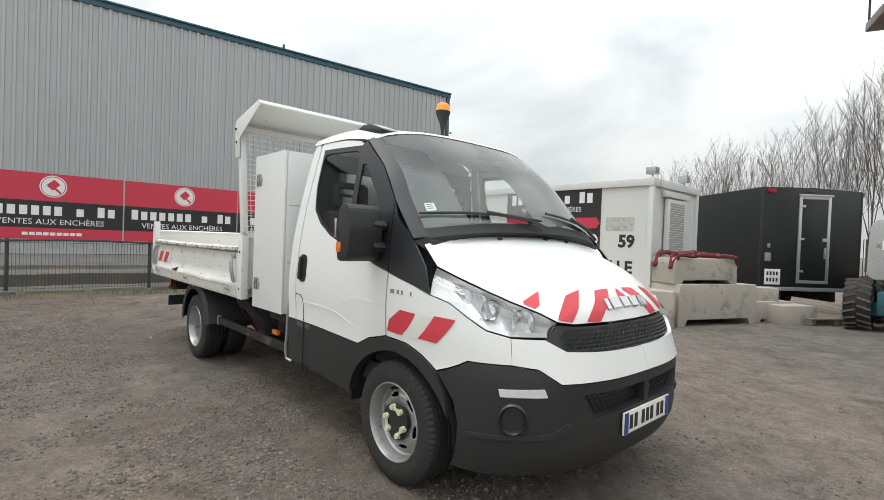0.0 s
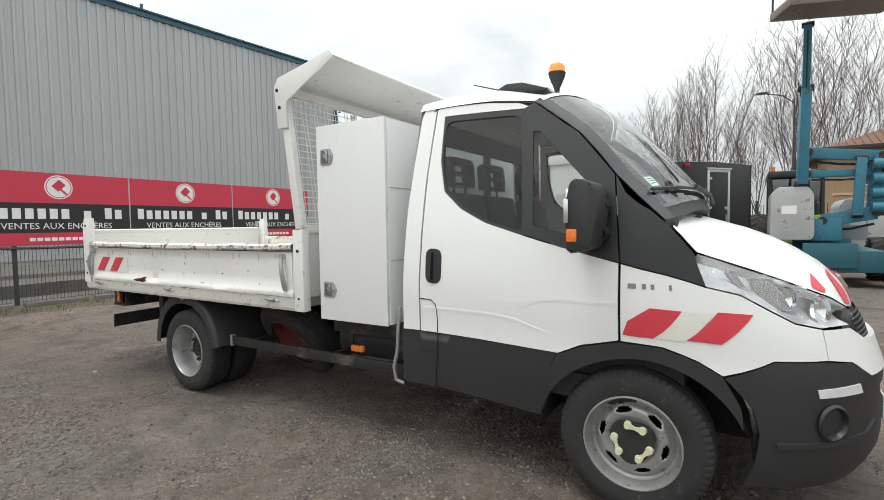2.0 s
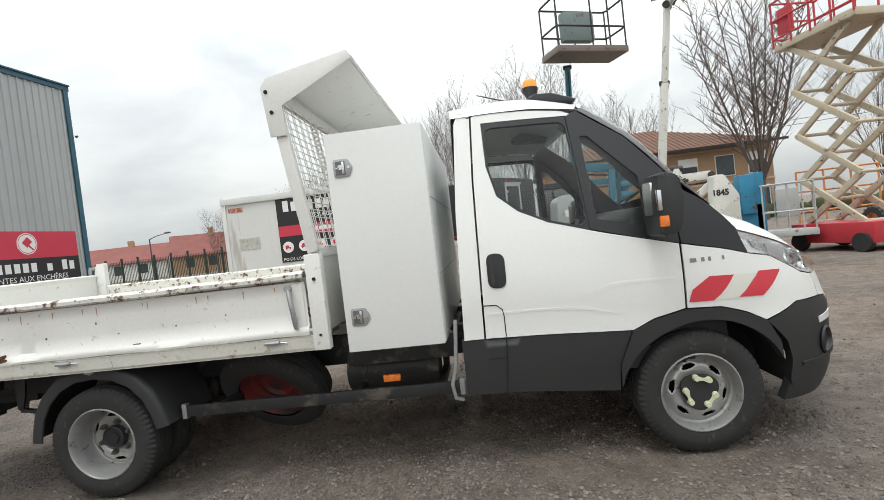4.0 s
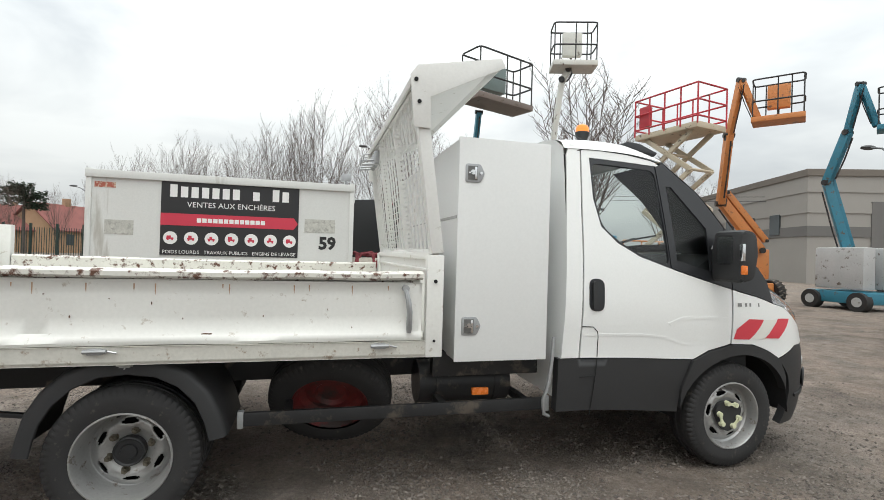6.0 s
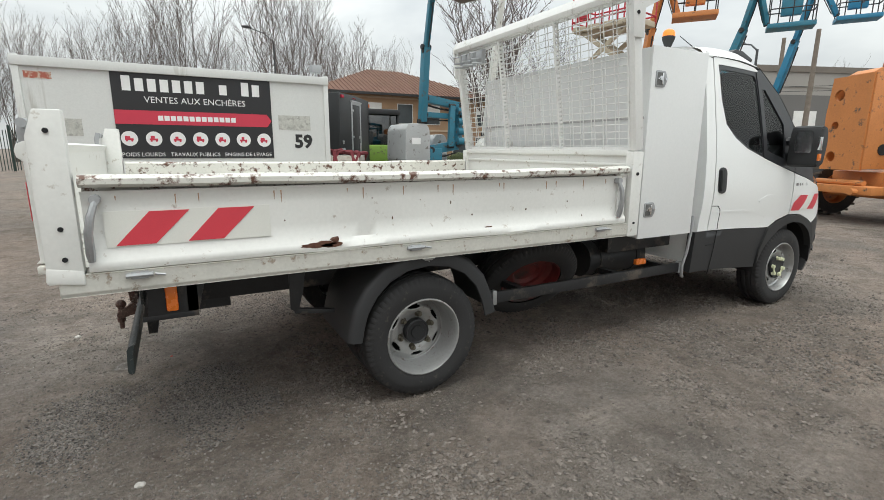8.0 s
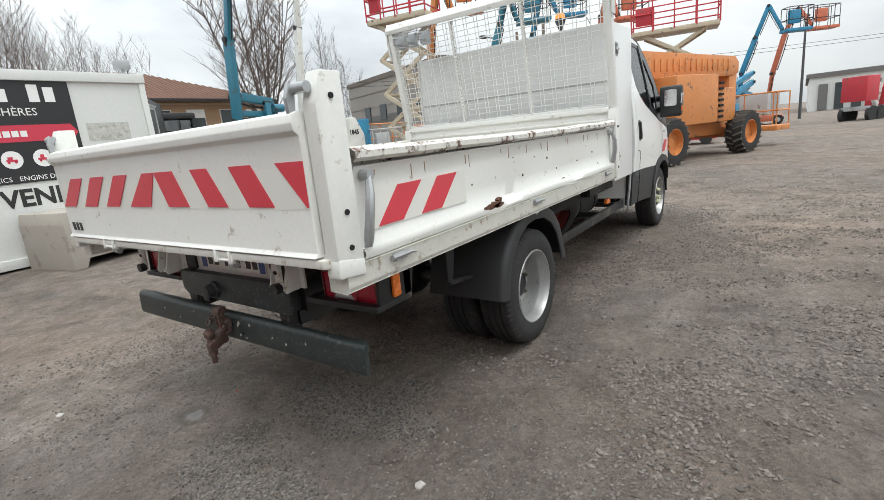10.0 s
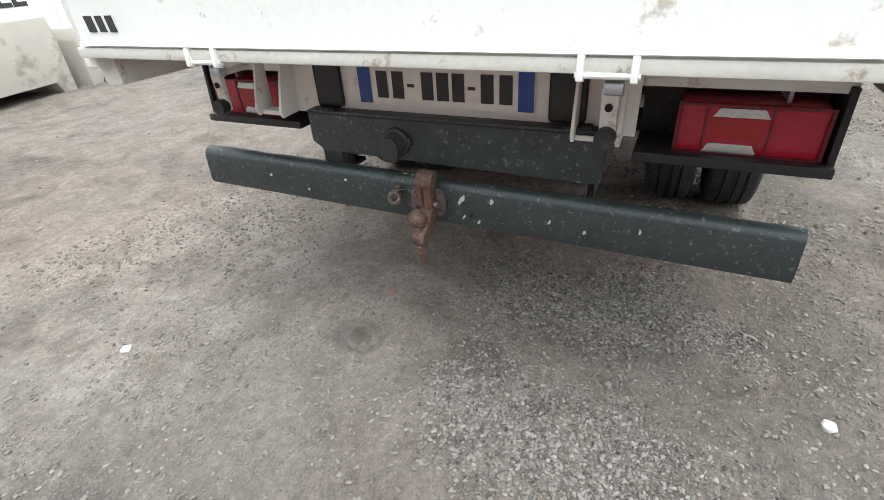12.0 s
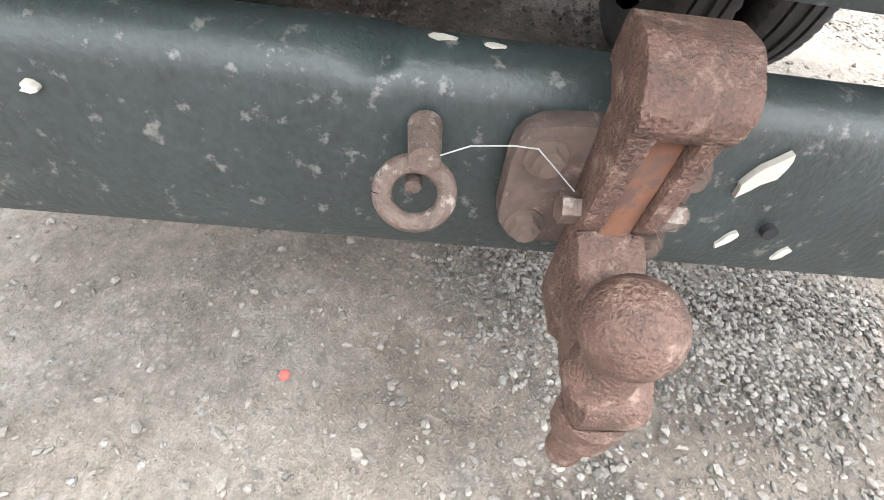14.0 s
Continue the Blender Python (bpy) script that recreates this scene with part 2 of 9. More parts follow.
# ---- ground: one sheet, fine near the truck and coarse towards the horizon ----
def ground_material():
    m = bpy.data.materials.new("gravelly_dirt_yard")
    m.use_nodes = True
    n, l = m.node_tree.nodes, m.node_tree.links
    b = n["Principled BSDF"]
    co = n.new("ShaderNodeTexCoord")

    def tex(scale, detail=5, rough=0.6, dist=0.0):
        t = n.new("ShaderNodeTexNoise")
        t.inputs["Scale"].default_value, t.inputs["Detail"].default_value = scale, detail
        t.inputs["Roughness"].default_value, t.inputs["Distortion"].default_value = rough, dist
        l.new(co.outputs["Object"], t.inputs["Vector"])
        return t.outputs["Fac"]

    def ramp(fac, a, b2, lo=0.0, hi=1.0):
        r = n.new("ShaderNodeMapRange")
        for k, v in zip(("From Min", "From Max", "To Min", "To Max"), (a, b2, lo, hi)):
            r.inputs[k].default_value = v
        l.new(fac, r.inputs["Value"])
        return r.outputs["Result"]

    def mix(fac, a, b2, mode="MIX"):
        x = n.new("ShaderNodeMix")
        x.data_type, x.blend_type = "RGBA", mode
        for sock, v in ((x.inputs[0], fac), (x.inputs[6], a), (x.inputs[7], b2)):
            if isinstance(v, (tuple, float, int)):
                sock.default_value = v if not isinstance(v, tuple) else (*v, 1)
            else:
                l.new(v, sock)
        return x.outputs[2]

    patch = ramp(tex(0.35, 6, 0.62, 0.6), 0.40, 0.62)
    damp = ramp(tex(0.9, 7, 0.66, 1.2), 0.50, 0.66)
    grit = tex(34, 7, 0.8)
    fine = tex(140, 4, 0.7)
    c = mix(patch, (0.285, 0.232, 0.195), (0.238, 0.212, 0.190))
    c = mix(damp, c, (0.160, 0.136, 0.117))
    tan_f = ramp(tex(1.7, 5, 0.6), 0.55, 0.72, 0.0, 0.6)
    c = mix(tan_f, c, (0.345, 0.300, 0.258))
    c = mix(ramp(grit, 0.38, 0.62), mix(1.0, c, (0.80, 0.79, 0.78), "MULTIPLY"), mix(1.0, c, (1.34, 1.33, 1.32), "MULTIPLY"))
    c = mix(ramp(tex(5.5, 6, 0.7, 0.5), 0.38, 0.62), mix(1.0, c, (0.70, 0.68, 0.66), "MULTIPLY"), c)
    c = mix(ramp(tex(2.3, 8, 0.72, 1.6), 0.34, 0.46, 0.75, 0.0), c, mix(1.0, c, (0.58, 0.55, 0.53), "MULTIPLY"))
    # crushed stone showing through the dirt in drifts
    v2 = n.new("ShaderNodeTexVoronoi")
    v2.inputs["Scale"].default_value = 105
    l.new(co.outputs["Object"], v2.inputs["Vector"])
    chip_c = n.new("ShaderNodeSeparateColor")
    l.new(v2.outputs["Color"], chip_c.inputs[0])
    chips = mix(ramp(v2.outputs["Distance"], 0.15, 0.55), mix(chip_c.outputs[0], (0.13, 0.128, 0.125), (0.36, 0.345, 0.325)), (0.07, 0.066, 0.062))
    drift = ramp(tex(0.75, 7, 0.68, 0.8), 0.54, 0.66, 0.0, 0.5)
    c = mix(drift, c, chips)
    v = n.new("ShaderNodeTexVoronoi")
    v.inputs["Scale"].default_value = 46
    l.new(co.outputs["Object"], v.inputs["Vector"])
    peb = ramp(v.outputs["Distance"], 0.10, 0.30, 1.0, 0.0)
    pick = n.new("ShaderNodeSeparateColor")
    l.new(v.outputs["Color"], pick.inputs[0])
    keep = n.new("ShaderNodeMath")
    keep.operation = "MULTIPLY"
    l.new(peb, keep.inputs[0])
    l.new(ramp(pick.outputs[0], 0.80, 0.88), keep.inputs[1])
    c = mix(keep.outputs[0], c, mix(ramp(pick.outputs[1], 0.2, 0.9), (0.19, 0.185, 0.18), (0.42, 0.395, 0.365)))
    c = mix(ramp(fine, 0.3, 0.7, 0.0, 0.38), c, (0.12, 0.105, 0.09))
    # broad zones of the yard: darker grey ground towards the fence and the blocks, paler dirt behind the truck and by
    # its nose
    for px, py, r0, r1, reach, tone in ((-3.6, -3.2, 3.6, 5.4, 2.4, (0.70, 0.715, 0.73)), (3.6, 6.4, 3.2, 5.2, 2.2, (0.80, 0.84, 0.88)), (-1.5, 0.95, 0.85, 1.7, 0.9, (1.50, 1.52, 1.53)), (4.3, -2.2, 1.3, 2.8, 1.4, (1.22, 1.20, 1.17))):
        dv = n.new("ShaderNodeVectorMath")
        dv.operation = "DISTANCE"
        l.new(co.outputs["Object"], dv.inputs[0])
        dv.inputs[1].default_value = (px, py, 0)
        wob = n.new("ShaderNodeMath")
        wob.operation = "MULTIPLY_ADD"
        l.new(tex(1.1, 6, 0.65), wob.inputs[0])
        wob.inputs[1].default_value = reach
        l.new(dv.outputs["Value"], wob.inputs[2])
        c = mix(ramp(wob.outputs[0], r0, r1, 0.9, 0.0), c, mix(1.0, c, tone, "MULTIPLY"))
    # oil and water stains with ragged edges, the first one a small puddle
    wet = None
    for px, py, r0, dark in ((-1.476, 0.243, 0.09, 0.30), (-1.46, -0.17, 0.12, 0.62), (-1.20, -0.36, 0.10, 0.7), (-2.35, 0.55, 0.16, 0.72), (0.9, -1.9, 0.2, 0.75)):
        dv = n.new("ShaderNodeVectorMath")
        dv.operation = "DISTANCE"
        l.new(co.outputs["Object"], dv.inputs[0])
        dv.inputs[1].default_value = (px, py, 0)
        wob = n.new("ShaderNodeMath")
        wob.operation = "MULTIPLY_ADD"
        l.new(tex(7, 5, 0.65), wob.inputs[0])
        wob.inputs[1].default_value = r0 * 1.6
        l.new(dv.outputs["Value"], wob.inputs[2])
        if wet is None:
            wet = ramp(wob.outputs[0], r0 * 1.35, r0 * 1.6, 1.0, 0.0)
        c = mix(ramp(wob.outputs[0], r0 * 1.25, r0 * 2.0, 1.0, 0.0), c, mix(1.0, c, (dark, dark, dark), "MULTIPLY"))
    l.new(c, b.inputs["Base Color"])
    l.new(ramp(wet, 0.0, 1.0, 0.93, 0.06), b.inputs["Roughness"])
    b.inputs["Specular IOR Level"].default_value = 0.25
    h0 = n.new("ShaderNodeMath")
    h0.operation = "MULTIPLY_ADD"
    l.new(tex(58, 3, 0.55), h0.inputs[0])
    h0.inputs[1].default_value = 0.9
    l.new(grit, h0.inputs[2])
    h = n.new("ShaderNodeMath")
    h.operation = "ADD"
    l.new(h0.outputs[0], h.inputs[0])
    l.new(keep.outputs[0], h.inputs[1])
    bp = n.new("ShaderNodeBump")
    l.new(ramp(wet, 0.0, 1.0, 1.0, 0.0), bp.inputs["Strength"])
    bp.inputs["Distance"].default_value = 0.020
    l.new(h.outputs[0], bp.inputs["Height"])
    bp2 = n.new("ShaderNodeBump")
    l.new(ramp(wet, 0.0, 1.0, 0.9, 0.02), bp2.inputs["Strength"])
    bp2.inputs["Distance"].default_value = 0.006
    l.new(fine, bp2.inputs["Height"])
    l.new(bp.outputs["Normal"], bp2.inputs["Normal"])
    l.new(bp2.outputs["Normal"], b.inputs["Normal"])
    return m


def steps(lo, hi, fine, far):
    xs = list(np.arange(lo, hi + 1e-6, fine))
    d, a, b = fine, lo, hi
    while b < far:
        d *= 1.28
        a, b = a - d, b + d
        xs = [a] + xs + [b]
    return xs


def ground_z(x, y):
    """Gentle ruts and humps, flat under the wheels and away from the truck."""
    r = math.hypot(x - 1, y + 1)
    k = max(0.0, 1 - r / 14)
    z = 0.022 * noise.noise(Vector((x * 0.9, y * 0.9, 0))) + 0.010 * noise.noise(Vector((x * 3.1, y * 3.1, 4))) + 0.006 * noise.noise(Vector((x * 9, y * 9, 9)))
    for wx in (0.0, 3.45):
        for wy in (-0.8, 0.8):
            z *= 1 - math.exp(-((x - wx) ** 2 + (y - wy) ** 2) / 0.25)
    return z * k - 0.006 * k


GROUND = ground_material()
bm = bmesh.new()
gx, gy = steps(-5.5, 8.0, 0.09, 420), steps(-6.0, 6.0, 0.09, 420)
grid = [[bm.verts.new((x, y, ground_z(x, y))) for y in gy] for x in gx]
for i in range(len(gx) - 1):
    for j in range(len(gy) - 1):
        bm.faces.new((grid[i][j], grid[i + 1][j], grid[i + 1][j + 1], grid[i][j + 1]))
me = bpy.data.meshes.new("ground")
bm.to_mesh(me)
bm.free()
me.materials.append(GROUND)
me.shade_smooth()
tagged(new("ground", me), "brown dirt and grey gravel yard surface", "ground", kind="structure")

# loose stones: one scattered layer, densest behind the truck
STONE = mat("mixed_gravel_stone", (0.130, 0.118, 0.108), 0.9, var=0.3, size=60, fine=250, bump=0.4, island=0.7)
rng = random.Random(4)
base = bmesh.new()
bmesh.ops.create_icosphere(base, subdivisions=1, radius=1)
sv = [v.co.copy() for v in base.verts]
sf = [[v.index for v in f.verts] for f in base.faces]
base.free()


DIRTSTONE = mat("dusty_brown_stone", (0.158, 0.137, 0.120), 0.95, var=0.3, size=40, fine=200, bump=0.5, island=0.45)


SMALL = ([Vector(p) for p in ((1, 0, 0), (0, 1, 0), (-1, 0, 0), (0, -1, 0), (0, 0, 1), (0, 0, -1))],
         [(0, 1, 4), (1, 2, 4), (2, 3, 4), (3, 0, 4), (1, 0, 5), (2, 1, 5), (3, 2, 5), (0, 3, 5)])


def stones(name, n, place, lo, hi, label, m_=None, plain=True):
    verts, faces = [], []
    pts_, fcs_ = SMALL if plain else (sv, sf)
    for _ in range(n):
        x, y = place()
        r = lo * (hi / lo) ** (rng.random() ** 2.2)
        a = rng.random() * 6.28
        ca, sa = math.cos(a), math.sin(a)
        k = len(verts)
        sx, sy, sz = r * rng.uniform(0.8, 1.4), r * rng.uniform(0.6, 1.0), r * rng.uniform(0.4, 0.8)
        z = ground_z(x, y) + sz * 0.45
        for p in pts_:
            j = 1 + rng.uniform(-0.25, 0.2)
            px, py = p.x * sx * j, p.y * sy * j
            verts.append((x + px * ca - py * sa, y + px * sa + py * ca, z + p.z * sz * j))
        faces += [[i + k for i in f] for f in fcs_]
    me = bpy.data.meshes.new(name)
    me.from_pydata(verts, [], faces)
    me.materials.append(m_ or DIRTSTONE)
    return tagged(new(name, me), label, "gravel", kind="stuff")


def behind():
    while True:
        x, y = rng.uniform(-3.3, -0.3), rng.uniform(-2.2, 1.9)
        d = 0.5 + 0.9 * noise.noise(Vector((x * 1.1, y * 1.1, 2))) + (0.75 if (y < -0.02 - 0.25 * (x + 1.3) and -1.9 < x < -0.7 and y > -0.8) else 0) + (1.2 if (x + 1.78) ** 2 + (y - 0.74) ** 2 < 0.035 else 0)
        if rng.random() < d and math.hypot(x + 1.476, y - 0.243) > 0.1:
            return x, y


def around():
    while True:
        x, y = rng.gauss(0.9, 2.9), rng.gauss(-1.9, 1.8)
        if abs(x) < 12 and abs(y) < 10 and not (-3.2 < x < -0.5 and abs(y) < 1.5) and rng.random() < 0.26 + 0.55 * noise.noise(Vector((x * 0.7, y * 0.7, 7))) + 0.6 * noise.noise(Vector((x * 2.6, y * 2.6, 3))):
            return x, y


def heap():
    while True:
        x, y = rng.uniform(-1.85, -0.7), rng.uniform(-0.95, 0.05)
        if rng.random() < 0.62 + 0.9 * noise.noise(Vector((x * 2.6, y * 2.6, 5))) - max(0, y + 0.14) * 4 - max(0, -y - 0.6) * 2 - max(0, -x - 1.55) * 2.5 - max(0, x + 0.95) * 3:
            return x, y


PALESTONE = mat("pale_dirt_stone", (0.162, 0.144, 0.128), 0.95, var=0.3, size=60, fine=220, bump=0.5, island=0.35)
stones("fine_gravel", 38000, behind, 0.0018, 0.0090, "fine grey gravel strewn over dirt", PALESTONE, False)
stones("gravel_patch", 17000, heap, 0.0022, 0.0075, "dense patch of grey gravel chips", STONE, False)
stones("loose_gravel", 90000, around, 0.0034, 0.0165, "scattered small stones on the yard")

for wx, wy, wr, wm, wl_ in ((-1.822, 0.959, 0.017, (0.48, 0.46, 0.43), "single white stone on the dirt"), (-1.336, -1.065, 0.018, (0.40, 0.38, 0.35), "single pale stone on the gravel"),
                            (-1.229, 0.261, 0.007, (0.50, 0.10, 0.08), "small scrap of red plastic on dirt")):
    bm = bmesh.new()
    bmesh.ops.create_icosphere(bm, subdivisions=2, radius=1)
    for v in bm.verts:
        q = wr * (1 + 0.35 * noise.noise(v.co * 1.7 + Vector((wx, wy, 0))))
        v.co = Vector((wx + v.co.x * q * 1.2, wy + v.co.y * q, ground_z(wx, wy) + wr * 0.25 + v.co.z * q * 0.55))
    solid("scrap" if wr < 0.012 else "stone", bm, mat("pale_stone" if wr > 0.012 else "red_scrap", wm, 0.9, var=0.2, size=60, bump=0.5), wl_, "stone" if wr > 0.012 else "scrap", smooth=0)

# ---- warehouse ----
CLAD = mat("grey_ribbed_cladding", (0.43, 0.445, 0.45), 0.45, metal=0.15, var=0.10, size=0.5, fine=30, bump=0.05, streak=True)
TEAL = mat("blue_green_edge_trim", (0.030, 0.105, 0.15), 0.45, var=0.1)
PLINTH = mat("pale_plinth", (0.42, 0.43, 0.43), 0.8, var=0.15, size=1.2, streak=True)
W0, W1 = Vector((-15.2, 16.7, 0)), Vector((-19.4, -26.0, 0))
wd = (W1 - W0).normalized()
wn_ = Vector((wd.y, -wd.x, 0))
if wn_.x < 0:
    wn_ = -wn_
wlen = (W1 - W0).length
house = thing("warehouse", "long warehouse clad in grey ribbed steel with blue-green trim", "warehouse", kind="structure", at=(-17, -4, 0))


def ribbed(bm, p0, d, nrm, length, z0, z1, pitch=0.30, deep=0.05):
    k, prof = 0.0, []
    while k < length:
        for f, h in ((0, 0), (0.56, 0), (0.64, deep), (0.92, deep)):
            prof.append((min(k + f * pitch, length), h))
        k += pitch
    prof.append((length, 0))
    lo = [bm.verts.new(p0 + d * a + nrm * h + Vector((0, 0, z0))) for a, h in prof]
    hi = [bm.verts.new(p0 + d * a + nrm * h + Vector((0, 0, z1))) for a, h in prof]
    for i in range(len(prof) - 1):
        bm.faces.new((lo[i], lo[i + 1], hi[i + 1], hi[i]))


bm = bmesh.new()
ribbed(bm, W0, wd, wn_, wlen, 0.55, 9.72)
part("cladding", bm, CLAD, house, "ribbed grey steel cladding", smooth=0)
bm = bmesh.new()
ribbed(bm, W0 - wn_ * 24, wn_, -wd, 24, 0.55, 9.72)
part("end_cladding", bm, CLAD, house, smooth=0)
bm = bmesh.new()
q = [W0, W1, W1 - wn_ * 24, W0 - wn_ * 24]
prism(bm, [(p.x, p.y) for p in (W0 - wn_ * 0.02, W1 - wn_ * 0.02, W1 - wn_ * 24, W0 - wn_ * 24)], "z", 0, 9.6)
part("wall_core", bm, PLINTH, house)
bm = bmesh.new()
for a, b, z0, z1, off in ((W0 - wd * 0.15, W1, 9.62, 9.82, 0.09), (W0 - wd * 0.15, W1, 9.82, 9.88, 0.16)):
    prism(bm, [(p.x, p.y) for p in (a + wn_ * off, b + wn_ * off, b - wn_ * 0.2, a - wn_ * 0.2)], "z", z0, z1)
part("roof_trim", bm, TEAL, house, "blue-green roof edge")
bm = bmesh.new()
prism(bm, [(p.x, p.y) for p in (W0 + wn_ * 0.09 - wd * 0.09, W0 + wn_ * 0.09 + wd * 0.12, W0 + wn_ * 0.03 + wd * 0.12, W0 - wn_ * 0.2 - wd * 0.05, W0 - wn_ * 0.2 - wd * 0.09)], "z", 0.3, 9.7)
part("corner_trim", bm, TEAL, house, "blue-green corner trim")
bm = bmesh.new()
cyl(bm, W0 + wd * 9.6 + wn_ * 0.12 + Vector((0, 0, 9.9)), W0 + wd * 9.6 + wn_ * 0.12 + Vector((0, 0, 10.05)), 0.06, seg=8)
cyl(bm, W0 + wn_ * 0.14 - wd * 0.14 + Vector((0, 0, 7.6)), W0 + wn_ * 0.24 - wd * 0.14 + Vector((0, 0, 7.6)), 0.05, seg=8)
part("outlet", bm, TEAL, house)
bm = bmesh.new()
prism(bm, [(p.x, p.y) for p in (W0 + wn_ * 0.06, W1 + wn_ * 0.06, W1 - wn_ * 0.1, W0 - wn_ * 0.1)], "z", 0, 0.56)
part("plinth", bm, PLINTH, house, "pale concrete plinth")

# ---- fence with banners ----
F0, F1 = Vector((-6.95, -9.4, 0)), Vector((-6.62, 6.62, 0))
fd = (F1 - F0).normalized()
fn = Vector((fd.y, -fd.x, 0))
FENCEM = mat("dark_fence_wire", (0.045, 0.048, 0.05), 0.6, var=0.2)
BRED = mat("red_banner_print", (0.56, 0.040, 0.075), 0.55, var=0.05, size=1.0, fine=60, bump=0.06)
BBLACK = mat("black_banner_print", (0.020, 0.020, 0.022), 0.5, var=0.1, size=1.0, fine=60, bump=0.06)
BWHITE = mat("white_banner_print", (0.80, 0.80, 0.79), 0.55, var=0.04)


def face_text(body, size, origin, right, up, mat_, parent, name, align="CENTER", bold=0.0, lift=0.004):
    """Built-in lettering as a thin mesh, set out from origin along right and up."""
    cu = bpy.data.curves.new("lettering", "FONT")
    cu.body, cu.size, cu.align_x, cu.offset, cu.extrude = body, size, align, bold, 0.0005
    cu.resolution_u = 2
    tmp = bpy.data.objects.new("lettering", cu)
    scene.collection.objects.link(tmp)
    bpy.context.view_layer.update()
    me = bpy.data.meshes.new_from_object(tmp.evaluated_get(bpy.context.evaluated_depsgraph_get()))
    bpy.data.objects.remove(tmp)
    r, u = Vector(right).normalized(), Vector(up).normalized()
    nn = r.cross(u)
    me.transform(Matrix(((r.x, u.x, nn.x, origin[0] + nn.x * lift), (r.y, u.y, nn.y, origin[1] + nn.y * lift), (r.z, u.z, nn.z, origin[2] + nn.z * lift), (0, 0, 0, 1))))
    me.materials.clear()
    me.materials.append(mat_)
    ob = new(name, me)
    ob.parent = parent
    if parent.type == "EMPTY":
        ob.matrix_parent_inverse = parent.matrix_basis.inverted()
    return ob


def slab(bm, o, r, u, a0, a1, b0, b1, t0, t1):
    """A thin plate on a sign's face: a along it, b up it, t out of it."""
    nn = r.cross(u)
    vs = [bm.verts.new(o + r * a + u * b + nn * t) for t in (t0, t1) for a, b in ((a0, b0), (a1, b0), (a1, b1), (a0, b1))]
    for f in ((3, 2, 1, 0), (4, 5, 6, 7), (0, 1, 5, 4), (1, 2, 6, 5), (2, 3, 7, 6), (3, 0, 4, 7)):
        bm.faces.new([vs[i] for i in f])


def disc(bm, o, r, u, a, b, rad, t, seg=28):
    nn = r.cross(u)
    bm.faces.new([bm.verts.new(o + r * (a + rad * math.cos(2 * math.pi * i / seg)) + u * (b + rad * math.sin(2 * math.pi * i / seg)) + nn * t) for i in range(seg)])


def name_bars(bm, o, r, u, a0, a1, b0, b1, t, gap=7):
    """A trade name as a row of plain upright bars: seven, a sign, three."""
    n = 12
    w = (a1 - a0) / n
    for i in range(n):
        if i in (gap, gap + 2):
            continue
        k = 0.72 if i == gap + 1 else (1.0 if i in (0, gap + 3) else 0.86)
        slab(bm, o, r, u, a0 + i * w + w * 0.12, a0 + i * w + w * 0.80, b0, b0 + (b1 - b0) * k, t, t + 0.001)


def banner(y0, width):
    k = (y0 - F0.y) / fd.y
    o = F0 + fd * k + fn * 0.03 + Vector((0, 0, 1.09))
    r, u = fd, Vector((0, 0, 1))
    b = thing("banner", "red and black auction banner tied along the mesh fence", "banner", "banners on the fence", at=tuple(o))
    bm = bmesh.new()
    for a0, a1, b0, b1 in ((0, width, 0.75, 1.29), (0, width, 0, 0.22)):
        slab(bm, o, r, u, a0 + 0.008, a1 - 0.008, b0, b1, 0, 0.004)
    part("red_field", bm, BRED, b)
    bm = bmesh.new()
    slab(bm, o, r, u, 0.008, width - 0.008, 0.22, 0.75, 0, 0.004)
    part("black_field", bm, BBLACK, b)
    c = width * 0.5
    bm = bmesh.new()
    disc(bm, o, r, u, c, 1.04, 0.215, 0.006)
    part("emblem_disc", bm, BWHITE, b, "white round emblem")
    bm = bmesh.new()
    nn = r.cross(u)
    for ax, bx, w, h, rot in ((0.0, 0.03, 0.17, 0.14, 45), (0.07, -0.08, 0.035, 0.14, 45)):
        cr, sr = math.cos(radians(rot)), math.sin(radians(rot))
        bm.faces.new([bm.verts.new(o + r * (c + ax + p * cr - q * sr) + u * (1.04 + bx + p * sr + q * cr) + nn * 0.008) for p, q in ((-w / 2, -h / 2), (w / 2, -h / 2), (w / 2, h / 2), (-w / 2, h / 2))])
    seg = 32
    for i in range(seg):
        a, e = 2 * math.pi * i / seg, 2 * math.pi * (i + 1) / seg
        bm.faces.new([bm.verts.new(o + r * (c + q * math.cos(t)) + u * (1.04 + q * math.sin(t)) + nn * 0.008) for t, q in ((a, 0.182), (e, 0.182), (e, 0.196), (a, 0.196))])
    part("emblem_mark", bm, BRED, b)
    bm = bmesh.new()
    name_bars(bm, o, r, u, 0.12, width - 0.12, 0.47, 0.68, 0.005)
    for i in range(9):
        slab(bm, o, r, u, c - 0.46 + i * 0.105, c - 0.46 + i * 0.105 + 0.085, 0.075, 0.135, 0.005, 0.006)
    parts("name_bar", bm, BWHITE, b)
    face_text("VENTES AUX ENCHÈRES", 0.155, o + r * c + u * 0.29, r, u, BWHITE, b, "lettering", lift=0.007)
    return b


